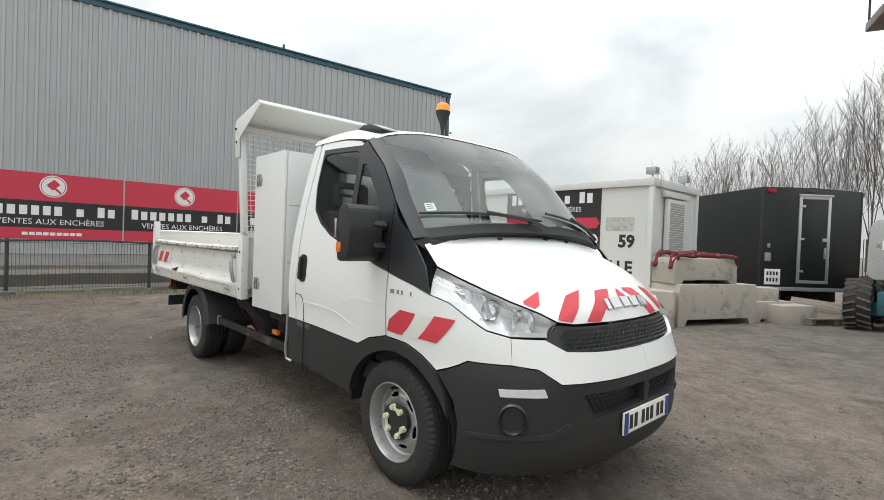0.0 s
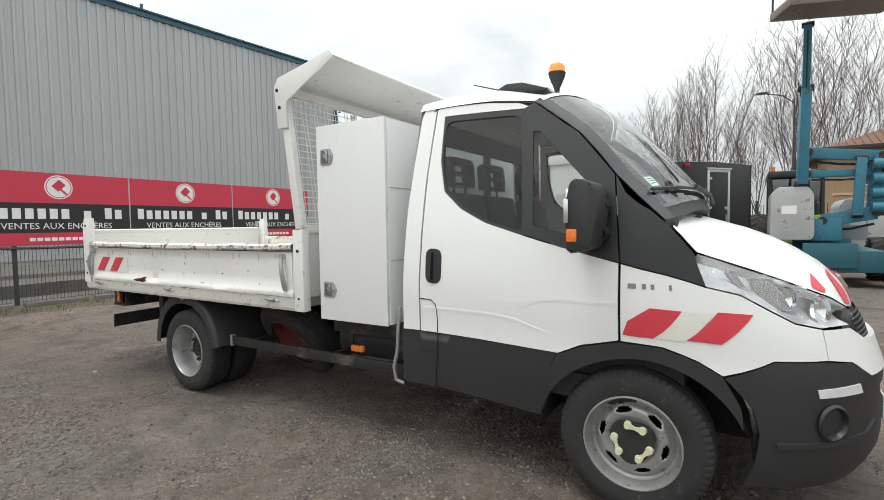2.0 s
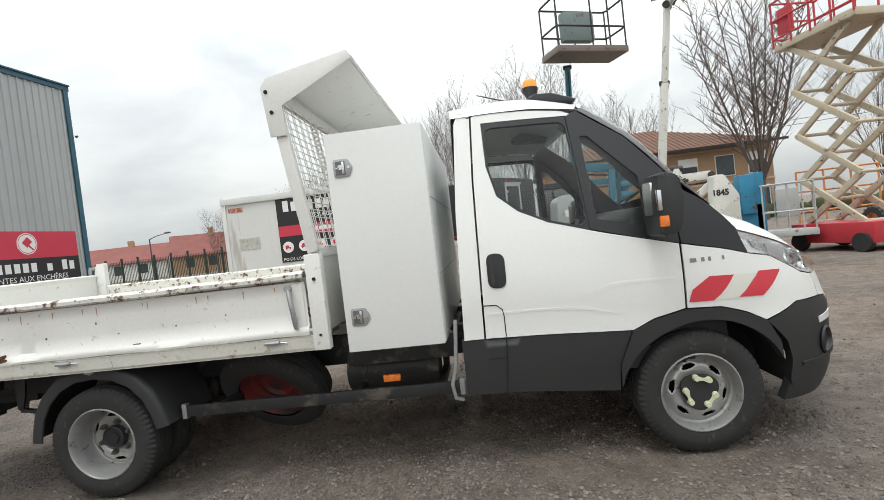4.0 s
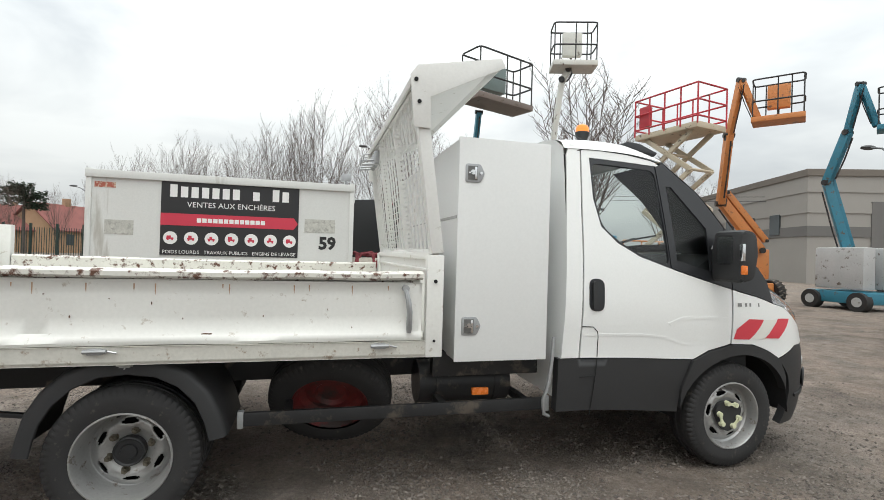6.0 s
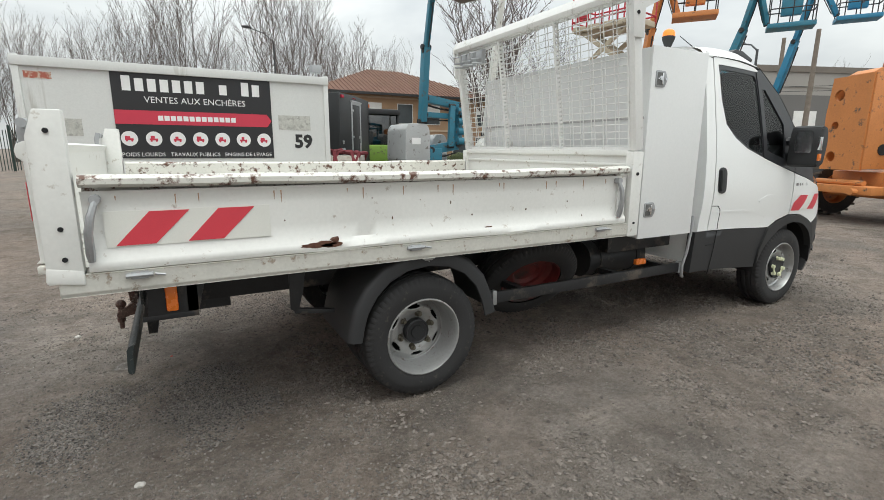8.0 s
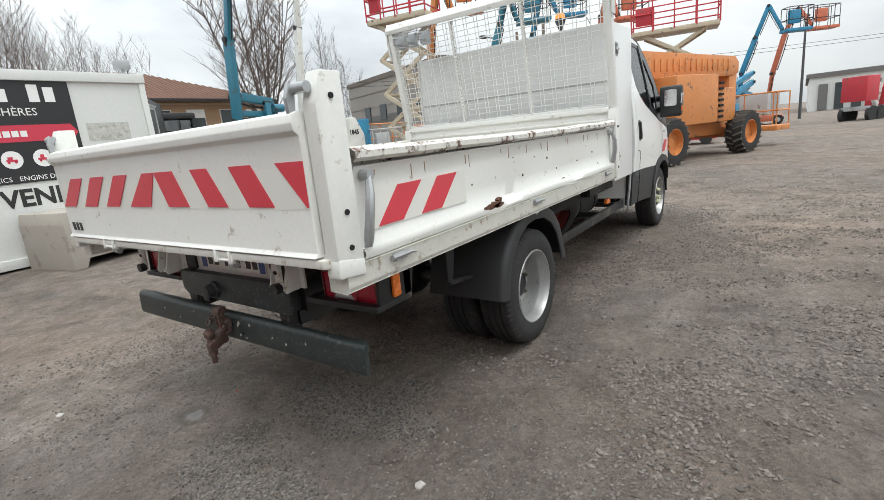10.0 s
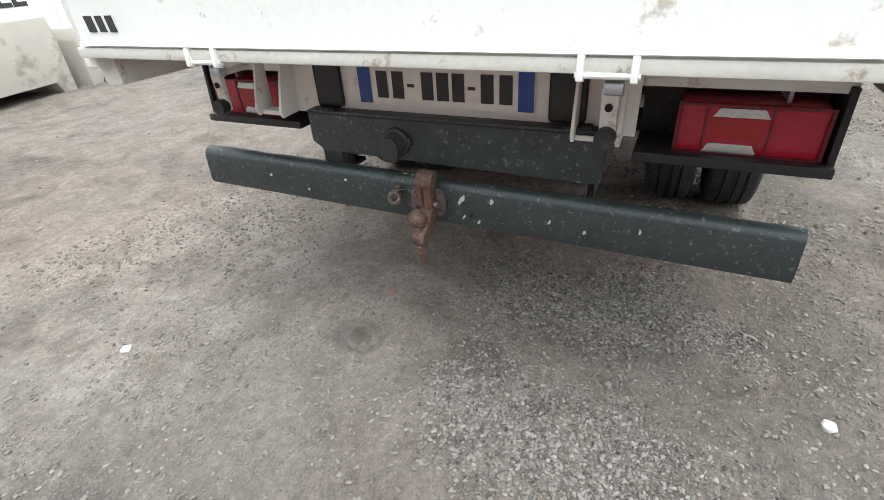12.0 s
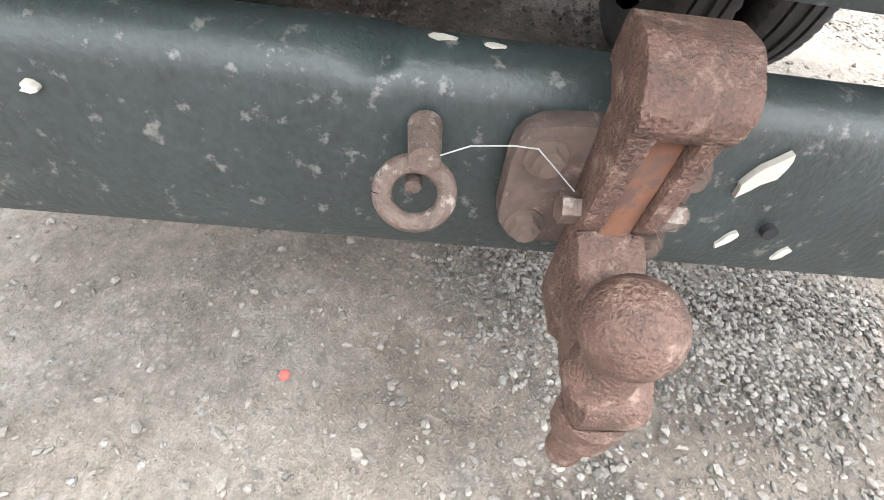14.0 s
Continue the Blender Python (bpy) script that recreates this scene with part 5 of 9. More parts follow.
# seats and wheel inside
for k, y in enumerate((-0.58, -0.12, 0.52)):
    bm = bmesh.new()
    box(bm, 2.50, 2.98, y - 0.22, y + 0.22, 0.80, 0.98, 0.05)
    seat = part("seat", bm, SEATM, truck, "dark grey cloth cab seat")
    bm = bmesh.new()
    prism(bm, [(2.42, 0.95), (2.54, 0.95), (2.46, 1.52), (2.36, 1.52)], "y", y - 0.22, y + 0.22, 0.04)
    part("backrest", bm, SEATM, seat)
    bm = bmesh.new()
    for z0, z1 in ((1.56, 1.585), (1.63, 1.65), (1.69, 1.735)):
        prism(bm, [(2.35, z0), (2.42, z0), (2.41, z1), (2.34, z1)], "y", y - 0.12, y + 0.12, 0.01)
    for s in (-1, 1):
        prism(bm, [(2.35, 1.56), (2.42, 1.56), (2.41, 1.72), (2.34, 1.72)], "y", y + s * 0.12 - 0.03, y + s * 0.12 + 0.03, 0.012)
        cyl(bm, (2.39, y + s * 0.07, 1.50), (2.385, y + s * 0.07, 1.58), 0.008, seg=8)
    part("headrest", bm, SEATM, seat)
bm = bmesh.new()
cw, aw = Vector((3.02, 0.52, 1.20)), Vector((-0.75, 0, 0.66)).normalized()
u = aw.orthogonal().normalized()
pipe(bm, [cw + u * (0.2 * math.cos(a)) + aw.cross(u) * (0.2 * math.sin(a)) for a in np.linspace(0, 2 * math.pi, 25)], 0.016, 8, caps=False)
pipe(bm, [cw + u * 0.19, cw - aw * 0.05, cw - u * 0.19], 0.02, 6)
pipe(bm, [cw - aw * 0.03, cw - aw * 0.3], 0.04, 8)
part("steering_wheel", bm, SEATM, truck)



def ease(t):
    t = min(max(t, 0.0), 1.0)
    return t * t * (3 - 2 * t)


# the nose sits a little lower than the doors, and the wings reach further forward
for ob in truck.children_recursive:
    for v in ob.data.vertices:
        x = v.co.x
        v.co.z -= 0.028 * ease(x - 2.4)
        v.co.x += 0.04 * ease((x - 2.95) / 0.4) - 0.06 * ease((x - 3.8) / 0.5)


# ---- wheels ----
def tyre(bm, x, y):
    """A worn road tyre: round grooves in the tread and fine sipes cut into both shoulders."""
    w, seg = 0.095, 192
    prof = [(-w, 0.215, 0), (-w * 1.03, 0.232, 0), (-w * 1.055, 0.240, 0), (-w * 1.06, 0.275, 0), (-w * 1.05, 0.296, 0), (-w * 1.035, 0.300, 0.2), (-w * 1.0, 0.318, 1), (-w * 0.93, 0.333, 1), (-w * 0.82, 0.341, 0.35), (-w * 0.5, 0.345, 0)]
    prof += [(-w * 0.47, 0.336, 0), (-w * 0.40, 0.336, 0), (-w * 0.37, 0.346, 0), (-0.012, 0.347, 0), (-0.009, 0.338, 0)]
    prof += [(-a, r, c) for a, r, c in prof[::-1]]
    rings = []
    for i in range(seg):
        t = 2 * math.pi * i / seg
        cut = 0.011 if i % 3 == 0 else 0.0
        rings.append([bm.verts.new((x + (r - cut * c) * math.cos(t), y + a, 0.345 + (r - cut * c) * math.sin(t))) for a, r, c in prof])
    for i in range(seg):
        p, q = rings[i], rings[(i + 1) % seg]
        for j in range(len(prof) - 1):
            bm.faces.new((p[j], p[j + 1], q[j + 1], q[j]))


def rim_disc(bm, x, y, out, d, slots, turn):
    """The wheel disc: a dished ring with long holes pressed through it, each with a raised lip."""
    def dish(r):
        return d + 0.034 - 0.030 * ease((r - 0.140) / 0.045) - 0.010 * ease((0.112 - r) / 0.016)

    na, radii = slots * 12, (0.060, 0.090, 0.104, 0.114, 0.124, 0.132, 0.139, 0.146, 0.153, 0.161, 0.170, 0.180, 0.187)
    half = 2 * math.pi / slots / 2

    def inner(r, t):
        u = ((t - turn) % (2 * half)) - half
        return (abs(r - 0.146) / 0.0150) ** 3 + (abs(u * 0.146) / 0.034) ** 3

    grid = []
    for i in range(na):
        t = turn + 2 * math.pi * i / na
        row = []
        for r in radii:
            k = inner(r, t)
            lip = 0.005 * math.exp(-((k ** (1 / 3) - 1.25) / 0.22) ** 2)
            row.append(bm.verts.new((x + r * math.cos(t), y + out * (dish(r) + lip), 0.345 + r * math.sin(t))))
        grid.append(row)
    for i in range(na):
        p, q = grid[i], grid[(i + 1) % na]
        for j in range(len(radii) - 1):
            if inner((radii[j] + radii[j + 1]) / 2, turn + 2 * math.pi * (i + 0.5) / na) > 1:
                f = (p[j], p[j + 1], q[j + 1], q[j])
                bm.faces.new(f if out < 0 else f[::-1])


def wheel(x, y, out, front):
    """One wheel: out is -1 or 1, the side on which its face shows."""
    bm = bmesh.new()
    tyre(bm, x, y)
    wh = part("wheel", bm, RUBBER, truck, "steel wheel with worn tyre", smooth=35)
    bm = bmesh.new()
    d = 0.02 if front else -0.055
    lathe(bm, [(0.084, 0.216), (0.094, 0.2225), (0.100, 0.220), (0.101, 0.214), (0.092, 0.209), (0.078, 0.207), (0.070, 0.203), (0.060, 0.203), (0.048, 0.197), (0.034, 0.196), (min(0.028, d + 0.01), 0.190), (d + 0.006, 0.188), (d + 0.002, 0.180)],
          (x, y, 0.345), (0, out, 0), 56)
    rim = part("rim", bm, STEEL, wh, "silver painted steel rim", smooth=40)
    bm = bmesh.new()
    rim_disc(bm, x, y, out, d, 6, 0.3 if front else 0.05)
    disc_ob = part("wheel_disc", bm, STEEL, rim, "silver slotted wheel disc", smooth=35)
    md = disc_ob.modifiers.new("thick", "SOLIDIFY")
    md.thickness, md.offset = 0.007, -1.0
    bm = bmesh.new()
    lathe(bm, [(d - 0.05, 0.188), (d - 0.055, 0.001)], (x, y, 0.345), (0, out, 0), 32)
    part("brake_drum", bm, DARK, wh, "dark brake behind the slots")
    bm = bmesh.new()
    pipe(bm, [(x + 0.176 * math.cos(1.9), y + out * (d + 0.015), 0.345 + 0.176 * math.sin(1.9)), (x + 0.180 * math.cos(1.9), y + out * (d + 0.05), 0.345 + 0.180 * math.sin(1.9))], [0.005, 0.004], 8)
    part("valve", bm, CHASSIS, wh)
    bm = bmesh.new()
    if front:
        pts = [(x + (0.098 + 0.010 * math.cos(3 * t)) * math.cos(t + 0.5), 0.345 + (0.098 + 0.010 * math.cos(3 * t)) * math.sin(t + 0.5)) for t in np.linspace(0, 2 * math.pi, 37)[:-1]]
        prism(bm, pts, "y", y + out * (d + 0.03), y + out * (d + 0.055))
        part("hub_cover", bm, BLACKP, wh, "black hub cover")
        for k in range(3):
            bm = bmesh.new()
            a = radians(120 * k + 78)
            c = Vector((x + 0.072 * math.cos(a), y + out * (d + 0.062), 0.345 + 0.072 * math.sin(a)))
            t = Vector((-math.sin(a), 0, math.cos(a)))
            for s in (-1, 1):
                cyl(bm, c + t * 0.034 * s - Vector((0, out * 0.012, 0)), c + t * 0.034 * s + Vector((0, out * 0.014, 0)), 0.019, 0.015, 12)
            rad = Vector((math.cos(a), 0, math.sin(a)))
            vs = []
            for s, w in ((-0.034, 0.015), (0, 0.007), (0.034, 0.015)):
                vs.append((c + t * s + rad * w, c + t * s - rad * w))
            poly = [v[0] for v in vs] + [v[1] for v in vs[::-1]]
            lo = [bm.verts.new(p) for p in poly]
            hi = [bm.verts.new(p + Vector((0, out * 0.008, 0))) for p in poly]
            skin(bm, [lo, hi])
            part("nut_indicator", bm, YELLOWCAP, wh, "pale yellow wheel nut indicator")
    else:
        lathe(bm, [(d + 0.01, 0.074), (d + 0.060, 0.072), (d + 0.064, 0.066), (d + 0.058, 0.060), (d + 0.058, 0.040), (d + 0.066, 0.036), (d + 0.067, 0.001)], (x, y, 0.345), (0, out, 0), 28)
        part("hub", bm, CHASSIS, wh, "dirty black wheel hub")
        for k in range(6):
            a = 2 * math.pi * k / 6 + 0.32
            c = Vector((x + 0.101 * math.cos(a), y + out * (d + 0.018), 0.345 + 0.101 * math.sin(a)))
            bm = bmesh.new()
            cyl(bm, c, c + Vector((0, out * 0.012, 0)), 0.0215, 0.0205, 14)
            cyl(bm, c + Vector((0, out * 0.012, 0)), c + Vector((0, out * 0.034, 0)), 0.0165, 0.0155, 6)
            cyl(bm, c + Vector((0, out * 0.034, 0)), c + Vector((0, out * 0.044, 0)), 0.010, 0.009, 8)
            part("wheel_nut", bm, NUTM, wh, "grimy wheel nut on its stud")
    # loaded radius of the worn tyres
    for o in (wh, *wh.children_recursive):
        o.data.transform(Matrix.Translation((x, 0, 0.335)) @ Matrix.Diagonal((0.968, 1, 0.968, 1)) @ Matrix.Translation((-x, 0, -0.345)))
    return wh


NUTM = mat("grimy_nut_steel", (0.14, 0.125, 0.095), 0.5, metal=0.6, var=0.3, size=40, bump=0.1)
for sy in (-1, 1):
    wheel(3.45, sy * 0.83, sy, True)
    wheel(0.0, sy * 0.845, sy, False)
    wheel(0.0, sy * 0.60, sy, False)

# ---- chassis and tipper bed ----
bm = bmesh.new()
for y in (-0.40, 0.40):
    box(bm, -1.22, 3.3, y - 0.035, y + 0.035, 0.55, 0.74, 0.006)
for x in (-1.0, 0.45, 1.3, 2.1):
    box(bm, x - 0.04, x + 0.04, -0.40, 0.40, 0.58, 0.70)
chassis = part("chassis_frame", bm, CHASSIS, truck, "black ladder chassis")
bm = bmesh.new()
for y in (-0.36, 0.36):
    box(bm, -1.25, 1.40, y - 0.03, y + 0.03, 0.745, 0.82)
for k in range(7):
    x = -1.2 + k * 0.42
    box(bm, x - 0.025, x + 0.025, -0.90, 0.90, 0.785, 0.866)
parts("subframe_bar", bm, BEDWHITE, truck)
bm = bmesh.new()
cyl(bm, (0, -0.5, 0.345), (0, 0.5, 0.345), 0.055, seg=14)
ball(bm, (0.02, 0, 0.345), 0.16, 16, 10, (1, 0.9, 1))
cyl(bm, (3.45, -0.7, 0.30), (3.45, 0.7, 0.30), 0.05, seg=12)
parts("axle", bm, CHASSIS, truck)
# mudguards over the rear wheels
for sy in (-1, 1):
    bm = bmesh.new()
    prof = [(-0.432, 0.385), (-0.415, 0.47), (-0.39, 0.56), (-0.33, 0.66), (-0.24, 0.745), (-0.12, 0.80), (0.02, 0.815), (0.16, 0.795), (0.28, 0.735), (0.37, 0.64), (0.42, 0.53), (0.45, 0.42)]
    rows = []
    for x, z in prof:
        r = Vector((x, 0, z - 0.335))
        rows.append([bm.verts.new((r.x * (1 - k), sy * y, 0.335 + r.z * (1 - k))) for y, k in ((0.48, 0.0), (0.895, 0.0), (0.918, 0.022), (0.926, 0.06), (0.925, 0.17), (0.918, 0.18))])
    skin(bm, rows, closed=False, caps=False)
    part("mudguard", bm, BLACKP, truck, "black plastic rear mudguard", smooth=50)
    bm = bmesh.new()
    for k in range(4):
        a = radians(90 * k)
        cyl(bm, (0.01, sy * 0.926, 0.772), (0.01 + 0.034 * math.cos(a), sy * 0.932, 0.772 + 0.016 * math.sin(a)), 0.004, seg=5)
    box(bm, -0.012, 0.032, min(sy * 0.926, sy * 0.934), max(sy * 0.926, sy * 0.934), 0.764, 0.780)
    part("mudguard_badge", bm, STEEL, truck)
    # side guard rail with end caps
    bm = bmesh.new()
    box(bm, 0.50, 2.16, sy * 0.86 - 0.014, sy * 0.86 + 0.014, 0.430, 0.498, 0.005)
    for x in (0.72, 1.55, 2.05):
        box(bm, x - 0.02, x + 0.02, min(sy * 0.40, sy * 0.85), max(sy * 0.40, sy * 0.85), 0.45, 0.49)
        box(bm, x - 0.02, x + 0.02, min(sy * 0.40, sy * 0.44), max(sy * 0.40, sy * 0.44), 0.45, 0.62)
    rail = part("side_guard", bm, CHASSIS, truck, "black side guard rail with grey end caps")
    bm = bmesh.new()
    for x in (0.48, 2.155):
        box(bm, x, x + 0.03, sy * 0.86 - 0.018, sy * 0.86 + 0.018, 0.420, 0.508, 0.006)
    parts("end_cap", bm, GREYSTEEL, rail)
    bm = bmesh.new()
    box(bm, 1.715, 1.815, min(sy * 0.825, sy * 0.855), max(sy * 0.825, sy * 0.855), 0.525, 0.565, 0.008)
    part("side_marker", bm, ORANGE, truck, "orange side marker lamp")
# spare wheel hung flat and tilted behind the side guard
bm = bmesh.new()
sp_c, sp_a = Vector((0.95, -0.58, 0.50)), Vector((-0.12, -0.80, -0.56)).normalized()
tyre(bm, 0.0, 0.0)
bmesh.ops.transform(bm, matrix=Matrix.Translation(sp_c) @ Vector((0, 1, 0)).rotation_difference(sp_a).to_matrix().to_4x4() @ Matrix.Translation((0, 0, -0.345)), verts=bm.verts)
spare = part("spare_wheel", bm, RUBBER, truck, "spare tyre on a red rim under the bed")
bm = bmesh.new()
lathe(bm, [(0.085, 0.216), (0.09, 0.205), (0.05, 0.19), (0.02, 0.185), (0.0, 0.15), (0.012, 0.10), (-0.01, 0.08), (-0.01, 0.001)], sp_c, sp_a, 32)
part("rim", bm, mat("dull_red_rim_paint", (0.13, 0.016, 0.015), 0.55, var=0.3, size=10, stain=(0.03, 0.02, 0.018), amount=0.45), spare, "dull red rim")
bm = bmesh.new()
cyl(bm, (1.35, 0.55, 0.52), (2.05, 0.55, 0.52), 0.19, seg=24)
part("fuel_tank", bm, CHASSIS, truck, "black fuel tank under the locker")
bm = bmesh.new()
cyl(bm, (1.45, -0.55, 0.54), (2.02, -0.55, 0.54), 0.13, seg=20)
for x in (1.55, 1.92):
    cyl(bm, (x, -0.55, 0.54), (x + 0.03, -0.55, 0.54), 0.136, seg=20)
part("air_tank", bm, CHASSIS, truck, "black cylindrical tank with straps")
bm = bmesh.new()
box(bm, 1.50, 2.15, -0.78, -0.70, 0.62, 0.76, 0.004)
part("locker_bearer", bm, CHASSIS, truck)
bm = bmesh.new()
pipe(bm, [(2.175, -0.93, 0.86), (2.165, -0.935, 0.74), (2.15, -0.93, 0.60), (2.12, -0.925, 0.50), (2.13, -0.92, 0.42), (2.17, -0.90, 0.40)], 0.011, 8)
part("mud_flap_edge", bm, GREYSTEEL, truck, "thin pale pipe behind the cab")
bm = bmesh.new()
prism(bm, [(-0.66, 0.55), (-0.625, 0.53), (-0.595, 0.64), (-0.58, 0.76), (-0.66, 0.76)], "y", -0.80, -0.785, 0.003)
prism(bm, [(-0.64, 0.525), (-0.44, 0.50), (-0.44, 0.52), (-0.64, 0.55)], "y", -0.80, -0.77, 0.003)
part("guard_bracket", bm, CHASSIS, truck)

# bed floor and long side rails
bm = bmesh.new()
box(bm, -1.50, 1.44, -0.93, 0.93, 0.866, 0.885)
part("bed_floor", bm, BEDRUST, truck, "worn steel bed floor")
for sy in (-1, 1):
    bm = bmesh.new()
    prism(bm, [(0.90, 0.790), (0.965, 0.785), (0.975, 0.80), (0.975, 0.868), (0.90, 0.868)], "x", -1.50, 1.43, 0.004, m=Matrix.Diagonal((1, sy, 1, 1)))
    railp = part("bed_rail", bm, RAILDIRT, truck, "cream bottom rail with rust spots")
    bm = bmesh.new()
    for x in (-1.25, -0.09, 1.16):
        box(bm, x - 0.03, x + 0.03, min(sy * 0.97, sy * 0.992), max(sy * 0.97, sy * 0.992), 0.835, 0.862, 0.005)
        cyl(bm, (x - 0.045, sy * 0.986, 0.85), (x + 0.045, sy * 0.986, 0.85), 0.010, seg=8)
        cyl(bm, (x + 0.05, sy * 0.986, 0.85), (x + 0.085, sy * 0.986, 0.842), 0.005, seg=6)
    parts("rail_hinge", bm, GREYSTEEL, railp)
    bm = bmesh.new()
    for x in np.arange(-1.15, -0.55, 0.055):
        cyl(bm, (x, sy * 0.80, 0.765), (x, sy * 0.806, 0.765), 0.008, seg=8)
    box(bm, -1.2, -0.5, sy * 0.795 - 0.004, sy * 0.795 + 0.004, 0.74, 0.785)
    part("drilled_strip", bm, GREYSTEEL, truck)
    # drop side: sheet with folded top and bottom, its rail worn through to rust
    bm = bmesh.new()
    rows = []
    n = 64
    for i in range(n + 1):
        x = -1.405 + (1.375 + 1.405) * i / n
        row = []
        for y, z in ((0.925, 0.875), (0.968, 0.872), (0.975, 0.885), (0.972, 0.91), (0.958, 0.925), (0.957, 1.0), (0.957, 1.10), (0.958, 1.155), (0.972, 1.170)):
            dent = 0.0
            if 0.9 < z < 1.15:
                w = math.sin((z - 0.9) / 0.25 * math.pi)
                dent = 0.010 * noise.noise(Vector((x * 2.2, z * 4, 3))) * w - 0.014 * math.exp(-((x + 0.35) / 0.18) ** 2 - ((z - 0.95) / 0.07) ** 2) - 0.012 * math.exp(-((x - 0.55) / 0.3) ** 2 - ((z - 0.96) / 0.08) ** 2)
            lo = 0.012 * noise.noise(Vector((x * 3.1, 7, 1))) if z < 0.9 else 0
            row.append(bm.verts.new((x, sy * (y + dent), z + lo * 0.35)))
        rows.append(row)
    skin(bm, rows, closed=False, caps=False)
    board = part("side_board", bm, BEDWHITE, truck, "dented white drop side", smooth=50)
    bm = bmesh.new()
    rows = []
    for i in range(n + 1):
        x = -1.405 + (1.375 + 1.405) * i / n
        wob = 0.006 * noise.noise(Vector((x * 3.3, 2, 5))) - 0.02 * math.exp(-((x - 0.1) / 1.2) ** 2) + 0.028
        rows.append([bm.verts.new((x, sy * y, z + wob * 0.6)) for y, z in ((0.972, 1.168), (0.985, 1.18), (0.985, 1.20), (0.965, 1.212), (0.93, 1.213), (0.915, 1.20), (0.915, 0.885))])
    skin(bm, rows, closed=False, caps=False)
    part("board_rail", bm, BEDRUST, board, "chipped and rusty top rail", smooth=40)
    bm = bmesh.new()
    box(bm, 1.30, 1.36, min(sy * 0.957, sy * 0.964), max(sy * 0.957, sy * 0.964), 0.90, 1.16)
    part("board_end", bm, BEDWHITE, board)
    # stripes
    for x0 in (-1.315, -1.075):
        bm = bmesh.new()
        pts = [(x0, 0.963), (x0 + 0.130, 0.963), (x0 + 0.255, 1.088), (x0 + 0.118, 1.088)]
        prism(bm, pts, "y", sy * 0.962, sy * 0.964)
        part("hazard_stripe", bm, REDDEC, board, "red reflective stripe")
    bm = bmesh.new()
    prism(bm, [(-1.345, 0.958), (-0.76, 0.958), (-0.76, 1.093), (-1.345, 1.093)], "y", sy * 0.9595, sy * 0.9615)
    part("white_film", bm, WHITEDEC, board)
    # rust scab and chips
    if sy < 0:
        bm = bmesh.new()
        for x, z, w, h in ((-0.56, 0.903, 0.15, 0.030), (-0.50, 0.898, 0.10, 0.022), (-0.485, 0.918, 0.035, 0.022), (0.35, 0.915, 0.05, 0.012), (-0.48, 0.925, 0.03, 0.012), (-0.2, 1.0, 0.005, 0.010), (0.12, 1.06, 0.004, 0.014), (-0.7, 1.02, 0.005, 0.007),
                           (0.6, 1.0, 0.006, 0.008), (0.9, 1.03, 0.004, 0.008), (0.25, 0.99, 0.005, 0.007), (-0.05, 1.08, 0.006, 0.004), (1.02, 0.94, 0.004, 0.010), (-0.3, 1.10, 0.006, 0.005)):
            pts = []
            for k in range(22):
                a = 2 * math.pi * k / 22
                q = 1 + 0.55 * noise.noise(Vector((math.cos(a) * 2.6 + x * 9, math.sin(a) * 2.6, z * 9))) + 0.25 * noise.noise(Vector((k * 1.9, x * 30, 2)))
                pts.append((x + w / 2 * q * math.cos(a), z + h / 2 * q * math.sin(a)))
            prism(bm, pts, "y", -0.9745 if h > 0.015 else -0.9605, -0.955)
        parts("rust_scab", bm, mat("bare_rust", (0.10, 0.045, 0.028), 0.9, var=0.4, size=30, fine=90, bump=0.6), board, "brown rust where paint chipped")
        # thin rust streaks below the chipped rail
        bm = bmesh.new()
        for k in range(16):
            x, ln, w = -1.30 + 0.165 * k + 0.07 * math.sin(k * 2.7), 0.018 + 0.036 * abs(math.sin(k * 1.9)), 0.0022 + 0.002 * abs(math.sin(k * 3.1))
            prism(bm, [(x - w, 1.150), (x + w, 1.150), (x + w * 0.8, 1.150 - ln * 0.5), (x + w * 0.2, 1.150 - ln), (x - w * 0.7, 1.150 - ln * 0.6)], "y", -0.9592, -0.955)
        parts("rust_streak", bm, mat("thin_rust_streak", (0.40, 0.26, 0.17), 0.7, var=0.3, size=60), board, "brown streak below the rail")
    # levers at both ends
    for xh, tilt in ((1.285, 0.02), (-1.36, -0.03)):
        bm = bmesh.new()
        pipe(bm, [(xh, sy * 0.985, 1.135), (xh + tilt * 0.6, sy * 1.0, 1.08), (xh + tilt, sy * 1.0, 1.02), (xh + tilt * 1.1, sy * 0.985, 0.94), (xh + tilt * 1.1, sy * 0.98, 0.915)], [0.011, 0.014, 0.015, 0.016, 0.012], 8)
        cyl(bm, (xh, sy * 0.96, 1.14), (xh, sy * 0.995, 1.14), 0.018, seg=10)
        part("lever", bm, GREYSTEEL, board, "bare steel locking lever")
